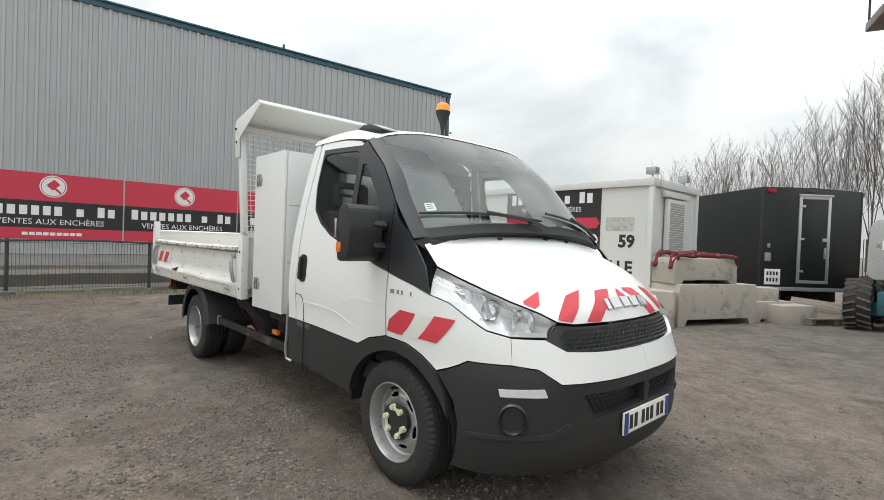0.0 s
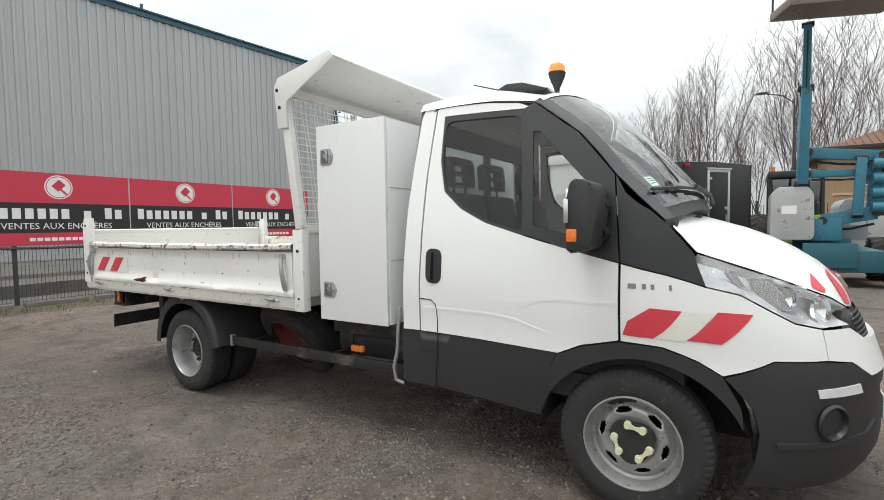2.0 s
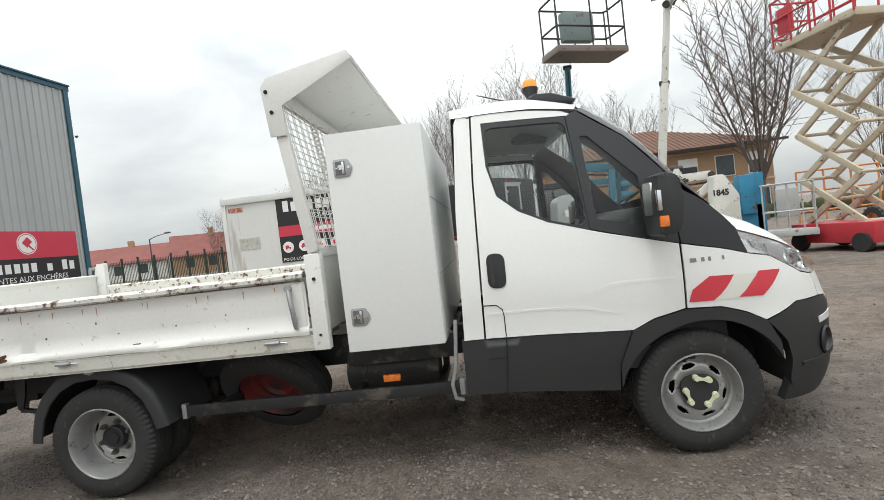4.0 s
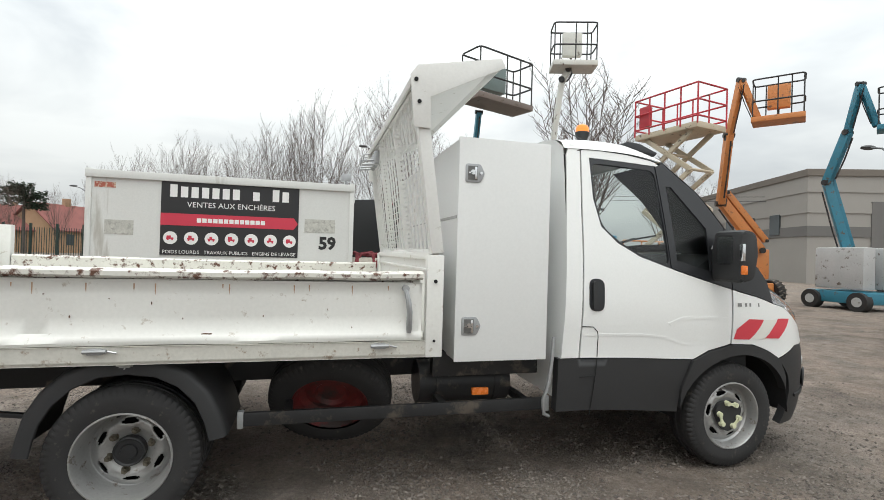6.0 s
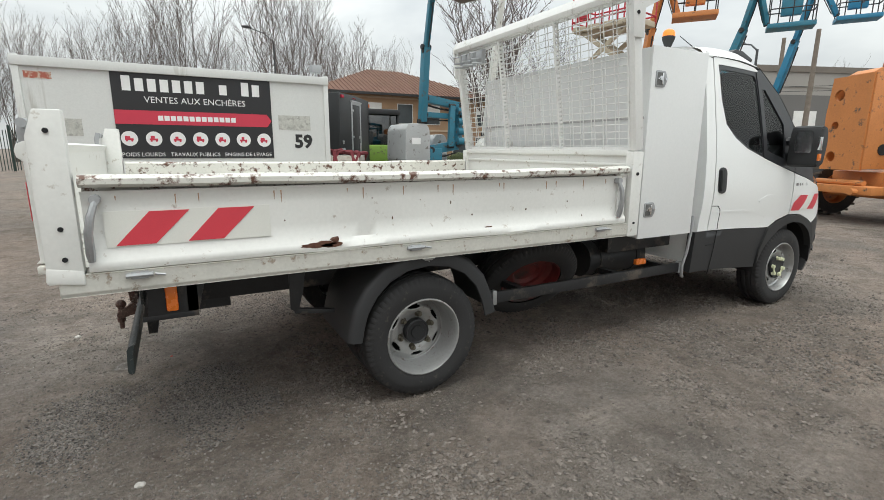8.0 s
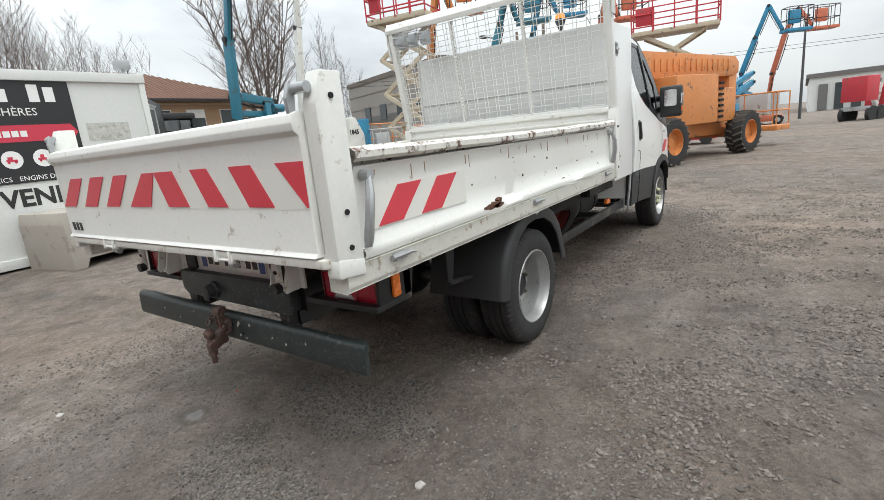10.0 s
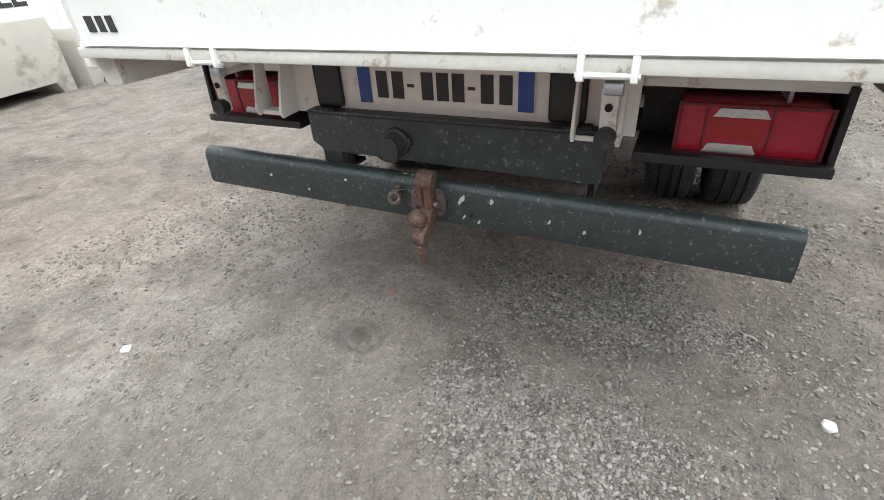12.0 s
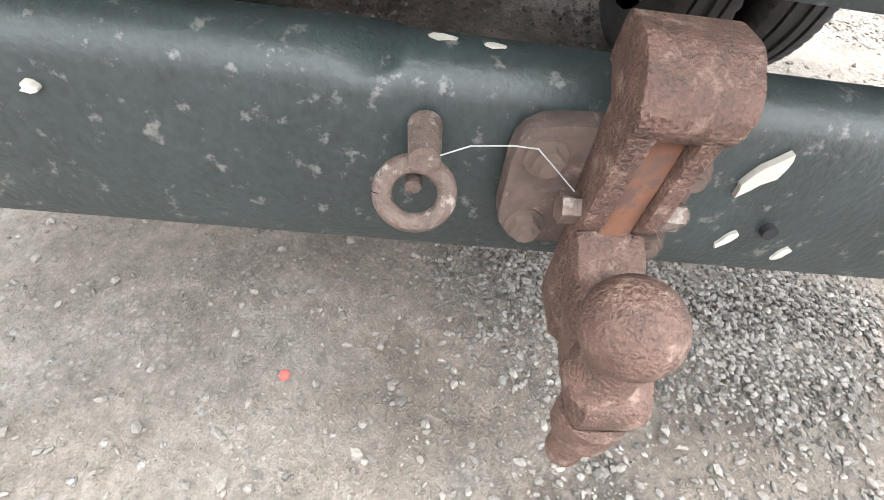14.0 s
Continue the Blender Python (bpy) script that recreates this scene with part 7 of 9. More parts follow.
part("fork_tongue", bm, mat("orange_rust", (0.17, 0.078, 0.046), 0.88, var=0.4, size=60, bump=0.9, bump_d=0.003, stain=(0.10, 0.06, 0.05), amount=0.4, stain_size=60), hitch)
# the head: a cast block, wider at its face than at its root, with a hollow worn into the side
bm = bmesh.new()
prism(bm, rounded([(-1.350, 0.545), (-1.372, 0.529), (-1.392, 0.530), (-1.399, 0.542), (-1.394, 0.556), (-1.378, 0.570), (-1.352, 0.571)], 0.006, 3), "y", -0.0175, 0.0315, 0.0012)
for v in bm.verts:
    k = 1 + 0.05 * noise.noise(v.co * 22)
    v.co.y = 0.0065 + (v.co.y - 0.0065) * k * (1.0 if v.co.z > 0.545 else 0.93)
part("fork_head", bm, RUST, hitch, smooth=50)
for y0, y1 in ((0.0295, 0.0395), (-0.0265, -0.0135)):
    bm = bmesh.new()
    cyl(bm, (-1.376, y0, 0.478), (-1.376, y1, 0.478), 0.0085, seg=6)
    cyl(bm, (-1.376, min(y0, y1) - 0.003, 0.478), (-1.376, min(y0, y1), 0.478), 0.0055, seg=10)
    part("hitch_pin", bm, PINSTEEL, hitch, "rusty worn steel pivot pin")
bm = bmesh.new()
prism(bm, rounded([(-1.363, 0.398), (-1.395, 0.396), (-1.428, 0.384), (-1.456, 0.384), (-1.461, 0.412), (-1.440, 0.430), (-1.412, 0.440), (-1.392, 0.462), (-1.363, 0.470)], 0.010, 3), "y", -0.0135, 0.0270, 0.006)
for v in bm.verts:
    if v.co.x < -1.40:
        v.co.y = v.co.y * 0.92 - 0.004
part("hitch_arm", bm, RUST, hitch, smooth=50)
bm = bmesh.new()
ball(bm, (-1.437, 0.010, 0.461), 0.0252, 32, 22)
lathe(bm, [(-0.050, 0.0195), (-0.036, 0.0185), (-0.028, 0.0155), (-0.018, 0.0165)], (-1.437, 0.010, 0.461), (0, 0, 1), 20)
part("tow_ball", bm, RUST, hitch, "rusty pitted tow ball", smooth=60)
bm = bmesh.new()
lathe(bm, [(0, 0.001), (0, 0.0115), (0.004, 0.0125), (0.038, 0.0125), (0.040, 0.0195), (0.062, 0.0205), (0.064, 0.001)], (-1.441, 0.002, 0.322), (0, 0, 1), 18)
part("ball_shank", bm, RUST, hitch, smooth=50)
# eye ring on the bar with a wire
bm = bmesh.new()
rc = Vector((-1.376, 0.114, 0.479))
pipe(bm, [rc + Vector((0.006 * math.sin(a), 0.0165 * math.cos(a), 0.0145 * math.sin(a))) for a in np.linspace(0, 2 * math.pi, 33)], 0.0052, 10, caps=False)
cyl(bm, rc + Vector((0.028, -0.003, 0.022)), rc + Vector((-0.001, -0.003, 0.021)), 0.0090, 0.0078, 16)
cyl(bm, rc + Vector((0.030, 0, 0)), rc + Vector((0.006, 0.001, -0.001)), 0.0055, 0.0045, 10)
ring = part("safety_eye", bm, mat("worn_brown_eye_steel", (0.105, 0.075, 0.063), 0.75, var=0.4, size=70, fine=260, bump=0.7, bump_d=0.003, stain=(0.25, 0.215, 0.19), amount=0.2, stain_size=90), truck, "rusty safety chain eye", smooth=50)
bm = bmesh.new()
pipe(bm, [rc + Vector((-0.002, -0.010, 0.026)), Vector((-1.372, 0.090, 0.5075)), Vector((-1.373, 0.070, 0.5105)), Vector((-1.373, 0.058, 0.510)), Vector((-1.376, 0.046, 0.500)), Vector((-1.38, 0.036, 0.492))], 0.0004, 5)
part("tether_wire", bm, GREYSTEEL, ring)

# ---- site cabin with sign ----
CABW = mat("dirty_white_cabin_paint", (0.66, 0.67, 0.65), 0.5, var=0.06, size=1.0, fine=40, bump=0.08, stain=(0.45, 0.44, 0.40), amount=0.08, stain_size=2, streak=True)
STENCIL = mat("black_stencil_paint", (0.02, 0.02, 0.02), 0.6)
CONC = mat("cast_concrete", (0.40, 0.37, 0.325), 0.9, var=0.10, size=3, fine=50, bump=0.35, stain=(0.26, 0.235, 0.20), amount=0.2, stain_size=2.5)
CX0, CX1, CY0, CY1 = -3.08, 1.58, 6.38, 8.60
cabin = thing("site_cabin", "white steel site cabin with a black auction sign", "cabin", at=(-0.75, 7.5, 0))
bm = bmesh.new()
box(bm, CX0 + 0.06, CX1 - 0.06, CY0 + 0.03, CY1 - 0.03, 0.12, 2.52)
part("wall", bm, CABW, cabin)
bm = bmesh.new()
for x in (CX0, CX1 - 0.09):
    for y in (CY0, CY1 - 0.09):
        box(bm, x, x + 0.09, y, y + 0.09, 0.06, 2.66, 0.006)
parts("corner_post", bm, CABW, cabin)
bm = bmesh.new()
box(bm, CX0 - 0.01, CX1 + 0.01, CY0 - 0.015, CY1 + 0.015, 2.50, 2.64, 0.012)
part("roof", bm, CABW, cabin, "white roof edge frame")
bm = bmesh.new()
box(bm, CX0, CX1, CY0, CY1, 0.03, 0.16, 0.006)
part("base_frame", bm, CABW, cabin)
for x in (CX0 + 0.3, CX1 - 0.3):
    for y in (CY0 + 0.2, CY1 - 0.2):
        bm = bmesh.new()
        box(bm, x - 0.15, x + 0.15, y - 0.15, y + 0.15, -0.02, 0.05)
        part("foot", bm, CONC, cabin)
# shuttered window in the end wall
bm = bmesh.new()
box(bm, CX1 - 0.03, CX1 + 0.035, 6.95, 7.85, 1.05, 2.30, 0.01)
win = part("window_frame", bm, CABW, cabin, "white frame with a roller shutter")
bm = bmesh.new()
for i in range(24):
    z = 1.13 + i * 0.046
    prism(bm, [(0.012, z), (0.036, z + 0.004), (0.040, z + 0.024), (0.036, z + 0.040), (0.012, z + 0.044)], "y", 7.07, 7.75, m=Matrix.Translation((CX1, 0, 0)))
part("shutter_slats", bm, mat("grey_shutter", (0.34, 0.34, 0.33), 0.5), win)
bm = bmesh.new()
box(bm, CX1 - 0.02, CX1 + 0.05, 6.8, 7.95, 2.33, 2.44, 0.01)
part("shutter_box", bm, CABW, win)
for y in (6.65, 8.15):
    bm = bmesh.new()
    box(bm, CX1 - 0.25, CX1 - 0.06, y - 0.09, y + 0.09, 2.74, 2.88, 0.015)
    cyl(bm, (CX1 - 0.15, y, 2.62), (CX1 - 0.15, y, 2.76), 0.02, seg=8)
    part("floodlight", bm, GREYSTEEL, cabin, "grey floodlight on the roof edge")
bm = bmesh.new()
for x0, x1, z0, z1 in ((-2.95, -2.62, 2.33, 2.43),):
    slab(bm, Vector((0, CY0 + 0.03, 0)), Vector((1, 0, 0)), Vector((0, 0, 1)), x0, x1, z0, z1, 0.002, 0.005)
part("warning_label", bm, mat("faded_red_label", (0.42, 0.12, 0.08), 0.6, stain=(0.6, 0.5, 0.4), amount=0.4, stain_size=20), cabin, "small red warning label")
bm = bmesh.new()
slab(bm, Vector((0, CY0 + 0.03, 0)), Vector((1, 0, 0)), Vector((0, 0, 1)), 0.64, 1.22, 1.66, 1.92, 0.002, 0.004)
slab(bm, Vector((0, CY0 + 0.03, 0)), Vector((1, 0, 0)), Vector((0, 0, 1)), -2.78, -2.32, 1.50, 1.76, 0.002, 0.004)
parts("glue_patch", bm, mat("torn_paper_remains", (0.50, 0.50, 0.46), 0.9, var=0.2, size=14, stain=(0.36, 0.36, 0.33), amount=0.35, stain_size=12), cabin, "remains of torn stickers")
O, R, U = Vector((0, CY0 + 0.03, 0)), Vector((1, 0, 0)), Vector((0, 0, 1))
face_text("59", 0.33, (0.915, CY0 + 0.03, 1.345), R, U, STENCIL, cabin, "lettering", "LEFT", 0.014, 0.004)
face_text("VENDEVILLE", 0.325, (-0.56, CY0 + 0.03, 0.845), R, U, STENCIL, cabin, "lettering", "LEFT", 0.010, 0.004)
# sign
sign = thing("auction_sign", "black auction sign with red arrow and white icons on the cabin", "sign", at=(-0.67, CY0, 1.15))
bm = bmesh.new()
slab(bm, O, R, U, -1.885, 0.525, 1.155, 2.505, 0.0, 0.014)
part("panel", bm, BBLACK, sign)
bm = bmesh.new()
nn = R.cross(U)
bm.faces.new([bm.verts.new(O + R * a + U * b + nn * 0.018) for a, b in ((-1.885, 1.70), (0.44, 1.70), (0.515, 1.81), (0.44, 1.92), (-1.885, 1.92))])
part("red_arrow", bm, BRED, sign, "red arrow band")
bm = bmesh.new()
name_bars(bm, O, R, U, -1.76, 0.37, 2.22, 2.45, 0.016)
for i in range(13):
    slab(bm, O, R, U, -1.28 + i * 0.093, -1.28 + i * 0.093 + 0.075, 1.765, 1.845, 0.019, 0.020)
parts("name_bar", bm, BWHITE, sign)
face_text("VENTES AUX ENCHÈRES", 0.142, (-0.68, CY0 + 0.03, 2.045), R, U, BWHITE, sign, "lettering", lift=0.017)
face_text("POIDS LOURDS   TRAVAUX PUBLICS   ENGINS DE LEVAGE", 0.090, (-0.68, CY0 + 0.03, 1.185), R, U, BWHITE, sign, "lettering", lift=0.017)
for i in range(7):
    a = -1.715 + i * 0.347
    bm = bmesh.new()
    disc(bm, O, R, U, a, 1.47, 0.118, 0.017)
    ic = part("icon_disc", bm, BWHITE, sign, "white disc with a small red vehicle shape")
    bm = bmesh.new()
    slab(bm, O, R, U, a - 0.065, a + 0.055, 1.445, 1.475, 0.018, 0.019)
    slab(bm, O, R, U, a - 0.06 + 0.012 * (i % 3), a + 0.01, 1.475, 1.51 + 0.008 * (i % 2), 0.018, 0.019)
    for dx in (-0.04, 0.035):
        disc(bm, O, R, U, a + dx, 1.437, 0.016, 0.019, 10)
    part("icon_shape", bm, BRED, ic)


# ---- concrete blocks ----
def block(at, rz, ln, w, h, label, feet=True):
    bm = bmesh.new()
    f = h * 0.16 if feet else 0.0
    if feet:
        prism(bm, [(-ln / 2, 0), (-ln / 2 + 0.16, 0), (-ln / 2 + 0.22, f), (ln / 2 - 0.22, f), (ln / 2 - 0.16, 0), (ln / 2, 0), (ln / 2, h * 0.8), (ln / 2 - 0.03, h), (-ln / 2 + 0.03, h), (-ln / 2, h * 0.8)], "y", -w / 2, w / 2, 0.014)
    else:
        box(bm, -ln / 2, ln / 2, -w / 2, w / 2, 0, h, 0.015)
    cyl(bm, (0.05, -w / 2 - 0.003, h * 0.55), (0.05, -w / 2 + 0.02, h * 0.55), 0.018, seg=8)
    ob = tagged(part("concrete_block", bm, CONC), label, "concrete block", "concrete blocks in the yard")
    ob.matrix_basis = pose(*at, 0, 0, rz)
    return ob


block((0.22, 5.95, -0.01), 13, 1.25, 0.95, 0.76, "pale cast concrete ballast block with fork slots")
block((1.55, 6.15, -0.01), 16, 1.15, 0.80, 0.62, "pale cast concrete ballast block with fork slots")
block((2.10, 7.25, -0.01), 69, 1.95, 0.95, 0.74, "large concrete block under a strapped block")
block((2.02, 7.02, 0.73), 66, 1.45, 0.80, 0.46, "concrete block stacked with red straps over it")
block((2.75, 8.75, -0.01), 66, 1.05, 0.60, 0.40, "small concrete block beside the stack")
block((3.22, 8.78, -0.01), 60, 0.8, 0.5, 0.36, "small concrete block near the pallet", False)
block((2.72, 8.68, 0.385), 40, 0.6, 0.4, 0.26, "small round-edged block on another block", False)
STRAP = mat("dark_red_webbing", (0.14, 0.022, 0.028), 0.9, var=0.3, size=12, fine=150, bump=0.4)
bm = bmesh.new()
for k in range(5):
    pts = []
    for t in np.linspace(0, 1, 14):
        q = Vector((2.02, 7.02, 0)) + Vector((math.cos(radians(66)), math.sin(radians(66)), 0)) * ((t - 0.5) * 1.5) + Vector((math.sin(radians(66)), -math.cos(radians(66)), 0)) * (0.30 - 0.12 * k + 0.16 * math.sin(t * 9 + k * 2))
        pts.append((q.x, q.y, 1.215 + 0.03 * math.sin(t * 14 + k * 3) ** 2 + 0.012 * k - (0.22 * max(0, abs(t - 0.5) - 0.47) / 0.03)))
    bm = bmesh.new()
    pipe(bm, pts, [0.032 + 0.012 * math.sin(i * 1.3 + k) for i in range(14)], 6)
    solid("lifting_strap", bm, STRAP, "dark red lifting strap heaped on a concrete block", "strap", "lifting straps")
bm = bmesh.new()
WOODG = mat("grey_pallet_wood", (0.20, 0.17, 0.14), 0.9, var=0.25, size=5, bump=0.4)
pal = thing("pallet", "weathered grey wooden pallet on the ground", "pallet", at=(3.9, 10.2, 0))
bm.free()
for i in range(7):
    bm = bmesh.new()
    box(bm, -0.6, 0.6, -0.06, 0.06, 0.11, 0.13, m=Matrix.Translation((3.9, 9.85 + i * 0.145, 0)))
    part("board", bm, WOODG, pal)
for x in (3.35, 3.9, 4.45):
    bm = bmesh.new()
    box(bm, x - 0.05, x + 0.05, 9.8, 10.8, 0, 0.11)
    part("bearer", bm, WOODG, pal)
pal.matrix_basis = pose(3.62, 9.42, 0, 0, 0, 51)

# ---- black box trailer ----
TBLACK = mat("black_trailer_skin", (0.016, 0.017, 0.018), 0.35, var=0.12, size=1, fine=30, bump=0.04)
ALU = mat("brushed_aluminium", (0.62, 0.63, 0.64), 0.35, metal=0.7, var=0.08)
tr = thing("box_trailer", "black box trailer with an aluminium framed door", "trailer")
bm = bmesh.new()
prism(bm, [(0.0, 0.62), (2.2, 0.62), (2.2, 2.68), (1.1, 2.72), (0.0, 2.70)], "y", 0.0, 4.6, 0.015)
part("body", bm, TBLACK, tr)
bm = bmesh.new()
box(bm, -0.01, 2.21, -0.012, 4.61, 0.555, 0.635, 0.008)
part("floor_frame", bm, ALU, tr)
bm = bmesh.new()
for x0, x1, y0, y1 in ((-0.006, 0.03, -0.006, 0.03), (2.17, 2.206, -0.006, 0.03), (-0.006, 0.03, 4.57, 4.606)):
    box(bm, x0, x1, y0, y1, 0.64, 2.66, 0.004)
parts("corner_profile", bm, BLACKP, tr)
bm = bmesh.new()
for x0, x1, z0, z1, y0 in ((0.80, 0.865, 0.72, 2.54, -0.022), (1.435, 1.50, 0.72, 2.54, -0.022), (0.865, 1.435, 2.475, 2.54, -0.022), (0.865, 1.435, 0.72, 0.785, -0.022), (0.775, 1.525, 2.54, 2.575, -0.05)):
    box(bm, x0, x1, y0, -0.001, z0, z1, 0.004)
dr = part("door_frame", bm, ALU, tr, "bright aluminium door frame")
bm = bmesh.new()
box(bm, 0.87, 1.43, -0.014, -0.001, 0.79, 2.47, 0.003)
part("door", bm, TBLACK, dr)
bm = bmesh.new()
for z in (0.95, 1.62, 2.30):
    box(bm, 0.83, 0.93, -0.034, -0.022, z, z + 0.05, 0.003)
box(bm, 1.33, 1.43, -0.04, -0.014, 1.60, 1.67, 0.004)
box(bm, 1.375, 1.40, -0.045, -0.014, 1.24, 1.48, 0.004)
parts("door_fitting", bm, ALU, dr)
bm = bmesh.new()
box(bm, 0.10, 0.27, -0.035, -0.001, 2.58, 2.66, 0.008)
part("marker_lamp", bm, REDLENS, tr)
bm = bmesh.new()
box(bm, 0.95, 1.15, -0.018, -0.001, 2.625, 2.65, 0.004)
part("marker_lamp", bm, REDLENS, tr)
bm = bmesh.new()
box(bm, 0.11, 0.45, -0.014, -0.001, 0.68, 1.00, 0.004)
pl = part("rear_plate", bm, BWHITE, tr, "white plate with black bars")
bm = bmesh.new()
for z in (0.74, 0.87):
    for i in range(4):
        box(bm, 0.15 + i * 0.068, 0.19 + i * 0.068, -0.017, -0.0142, z, z + 0.08)
parts("plate_bar", bm, STENCIL, pl)
bm = bmesh.new()
box(bm, 0.08, 0.19, -0.07, -0.001, 1.16, 1.34, 0.02)
box(bm, 0.14, 0.19, -0.04, -0.001, 1.44, 1.53, 0.012)
parts("socket_cover", bm, GREYSTEEL, tr)
for y in (2.0, 2.75):
    for x in (0.14, 2.06):
        bm = bmesh.new()
        lathe(bm, [(-0.09, 0.18), (-0.095, 0.28), (-0.075, 0.31), (0.075, 0.31), (0.095, 0.28), (0.09, 0.18), (0.03, 0.17), (0.03, 0.001)], (x, y, 0.31), (-1 if x < 1 else 1, 0, 0), 24)
        part("wheel", bm, RUBBER, tr)
bm = bmesh.new()
box(bm, 0.25, 1.95, 1.95, 2.05, 0.26, 0.36, 0.01)
box(bm, 0.25, 1.95, 2.70, 2.80, 0.26, 0.36, 0.01)
for x in (0.5, 1.7):
    box(bm, x - 0.04, x + 0.04, 0.05, 4.5, 0.34, 0.56, 0.005)
part("chassis", bm, CHASSIS, tr)
tr.matrix_basis = pose(2.62, 9.15, 0, 0, 0, 51)


# ---- lifting machines ----
def paint(name, col):
    return mat(name, col, 0.45, var=0.12, size=3, fine=40, bump=0.12, stain=(0.10, 0.075, 0.055), amount=0.12, stain_size=6)


BLUEM = paint("faded_blue_machine_paint", (0.035, 0.185, 0.265))
TEALM = paint("dark_teal_machine_paint", (0.022, 0.11, 0.145))
BRBLUE = paint("bright_blue_machine_paint", (0.03, 0.21, 0.36))
ORANGEM = paint("orange_machine_paint", (0.56, 0.215, 0.065))
WHITEM = paint("off_white_machine_paint", (0.62, 0.62, 0.58))
GREYM = paint("grey_machine_cover", (0.42, 0.43, 0.43))
BEIGEM = paint("beige_scissor_paint", (0.50, 0.43, 0.32))
REDM = paint("red_machine_paint", (0.46, 0.035, 0.05))
SALMON = paint("faded_red_orange_paint", (0.52, 0.15, 0.08))


def beam(bm, a, b, w, h=None, bevel=0.01):
    a, b = Vector(a), Vector(b)
    d = b - a
    m = Matrix.Translation(a) @ d.to_track_quat("Z", "Y").to_matrix().to_4x4()
    h = h or w
    box(bm, -w / 2, w / 2, -h / 2, h / 2, 0, d.length, bevel, m=m)


DUSTYRUBBER = mat("dusty_lug_rubber", (0.115, 0.100, 0.084), 0.9, var=0.3, size=6, fine=80, bump=0.4, island=0.2)


def lug_wheel(parent, c, axis, r, w, rim_mat, lugs=20, label="lugged tyre"):
    c, d = Vector(c), Vector(axis).normalized()
    u = d.orthogonal().normalized()
    v = d.cross(u)
    bm = bmesh.new()
    lathe(bm, [(-w / 2, r * 0.55), (-w * 0.55, r * 0.75), (-w / 2, r * 0.92), (-w * 0.35, r * 0.96), (w * 0.35, r * 0.96), (w / 2, r * 0.92), (w * 0.55, r * 0.75), (w / 2, r * 0.55)], c, d, 28)
    t = part("wheel", bm, RUBBER, parent, label)
    bm = bmesh.new()
    for i in range(lugs):
        for s in (-1, 1):
            a = 2 * math.pi * (i + 0.25 * (s + 1)) / lugs
            rad, tan = u * math.cos(a) + v * math.sin(a), -u * math.sin(a) + v * math.cos(a)
            beam(bm, c + rad * r * 0.965 + d * (s * w * 0.03), c + rad * r * 0.93 + d * (s * w * 0.54) + tan * r * 0.14, r * 0.10, r * 0.075, 0)
    tagged(part("tread", bm, DUSTYRUBBER, t, "dusty worn tread lugs"), kind="stuff")
    bm = bmesh.new()
    lathe(bm, [(w * 0.48, r * 0.57), (w * 0.5, r * 0.53), (w * 0.15, r * 0.48), (w * 0.1, r * 0.2), (w * 0.22, r * 0.18), (w * 0.22, 0.001)], c, d, 20)
    lathe(bm, [(-w * 0.48, r * 0.57), (-w * 0.5, r * 0.53), (-w * 0.15, r * 0.48), (-w * 0.1, r * 0.2), (-w * 0.22, r * 0.18), (-w * 0.22, 0.001)], c, d, 20)
    part("rim", bm, rim_mat, t)
    return t


def basket(parent, c, ax, ay, w, d, h, floor_mat, rail_mat, box_mat=None):
    """A work platform: c the middle of its floor, ax and ay its two ways."""
    c, ax, ay = Vector(c), Vector(ax).normalized(), Vector(ay).normalized()
    m = Matrix(((ax.x, ay.x, 0, c.x), (ax.y, ay.y, 0, c.y), (0, 0, 1, c.z), (0, 0, 0, 1)))
    bm = bmesh.new()
    box(bm, -w / 2, w / 2, -d / 2, d / 2, -0.10, 0.05, 0.02, m=m)
    fl = part("platform", bm, floor_mat, parent, "worn platform floor")
    bm = bmesh.new()
    for z in (0.48, h):
        cs = [(-w / 2 + 0.02, -d / 2 + 0.02), (w / 2 - 0.02, -d / 2 + 0.02), (w / 2 - 0.02, d / 2 - 0.02), (-w / 2 + 0.02, d / 2 - 0.02)]
        rr = rounded(cs, 0.12, 3)
        pts = [m @ Vector((x, y, z)) for x, y in rr]
        pipe(bm, pts + pts[:1], 0.022, 6, caps=False)
    for x, y in [(sx * (w / 2 - 0.04), sy * (d / 2 - 0.03)) for sx in (-1, 1) for sy in (-1, 1)] + [(0, -d / 2 + 0.03), (0, d / 2 - 0.03), (w / 4, -d / 2 + 0.03), (-w / 4, d / 2 - 0.03)]:
        pipe(bm, [m @ Vector((x, y, 0)), m @ Vector((x, y, h))], 0.018, 6)
    parts("guard_rail", bm, rail_mat, fl, "tube guard rail")
    if box_mat:
        bm = bmesh.new()
        box(bm, -w * 0.22, w * 0.22, d / 2 - 0.26, d / 2 - 0.04, 0.35, 1.02, 0.03, m=m)
        part("control_box", bm, box_mat, fl, "platform control box")
    return fl


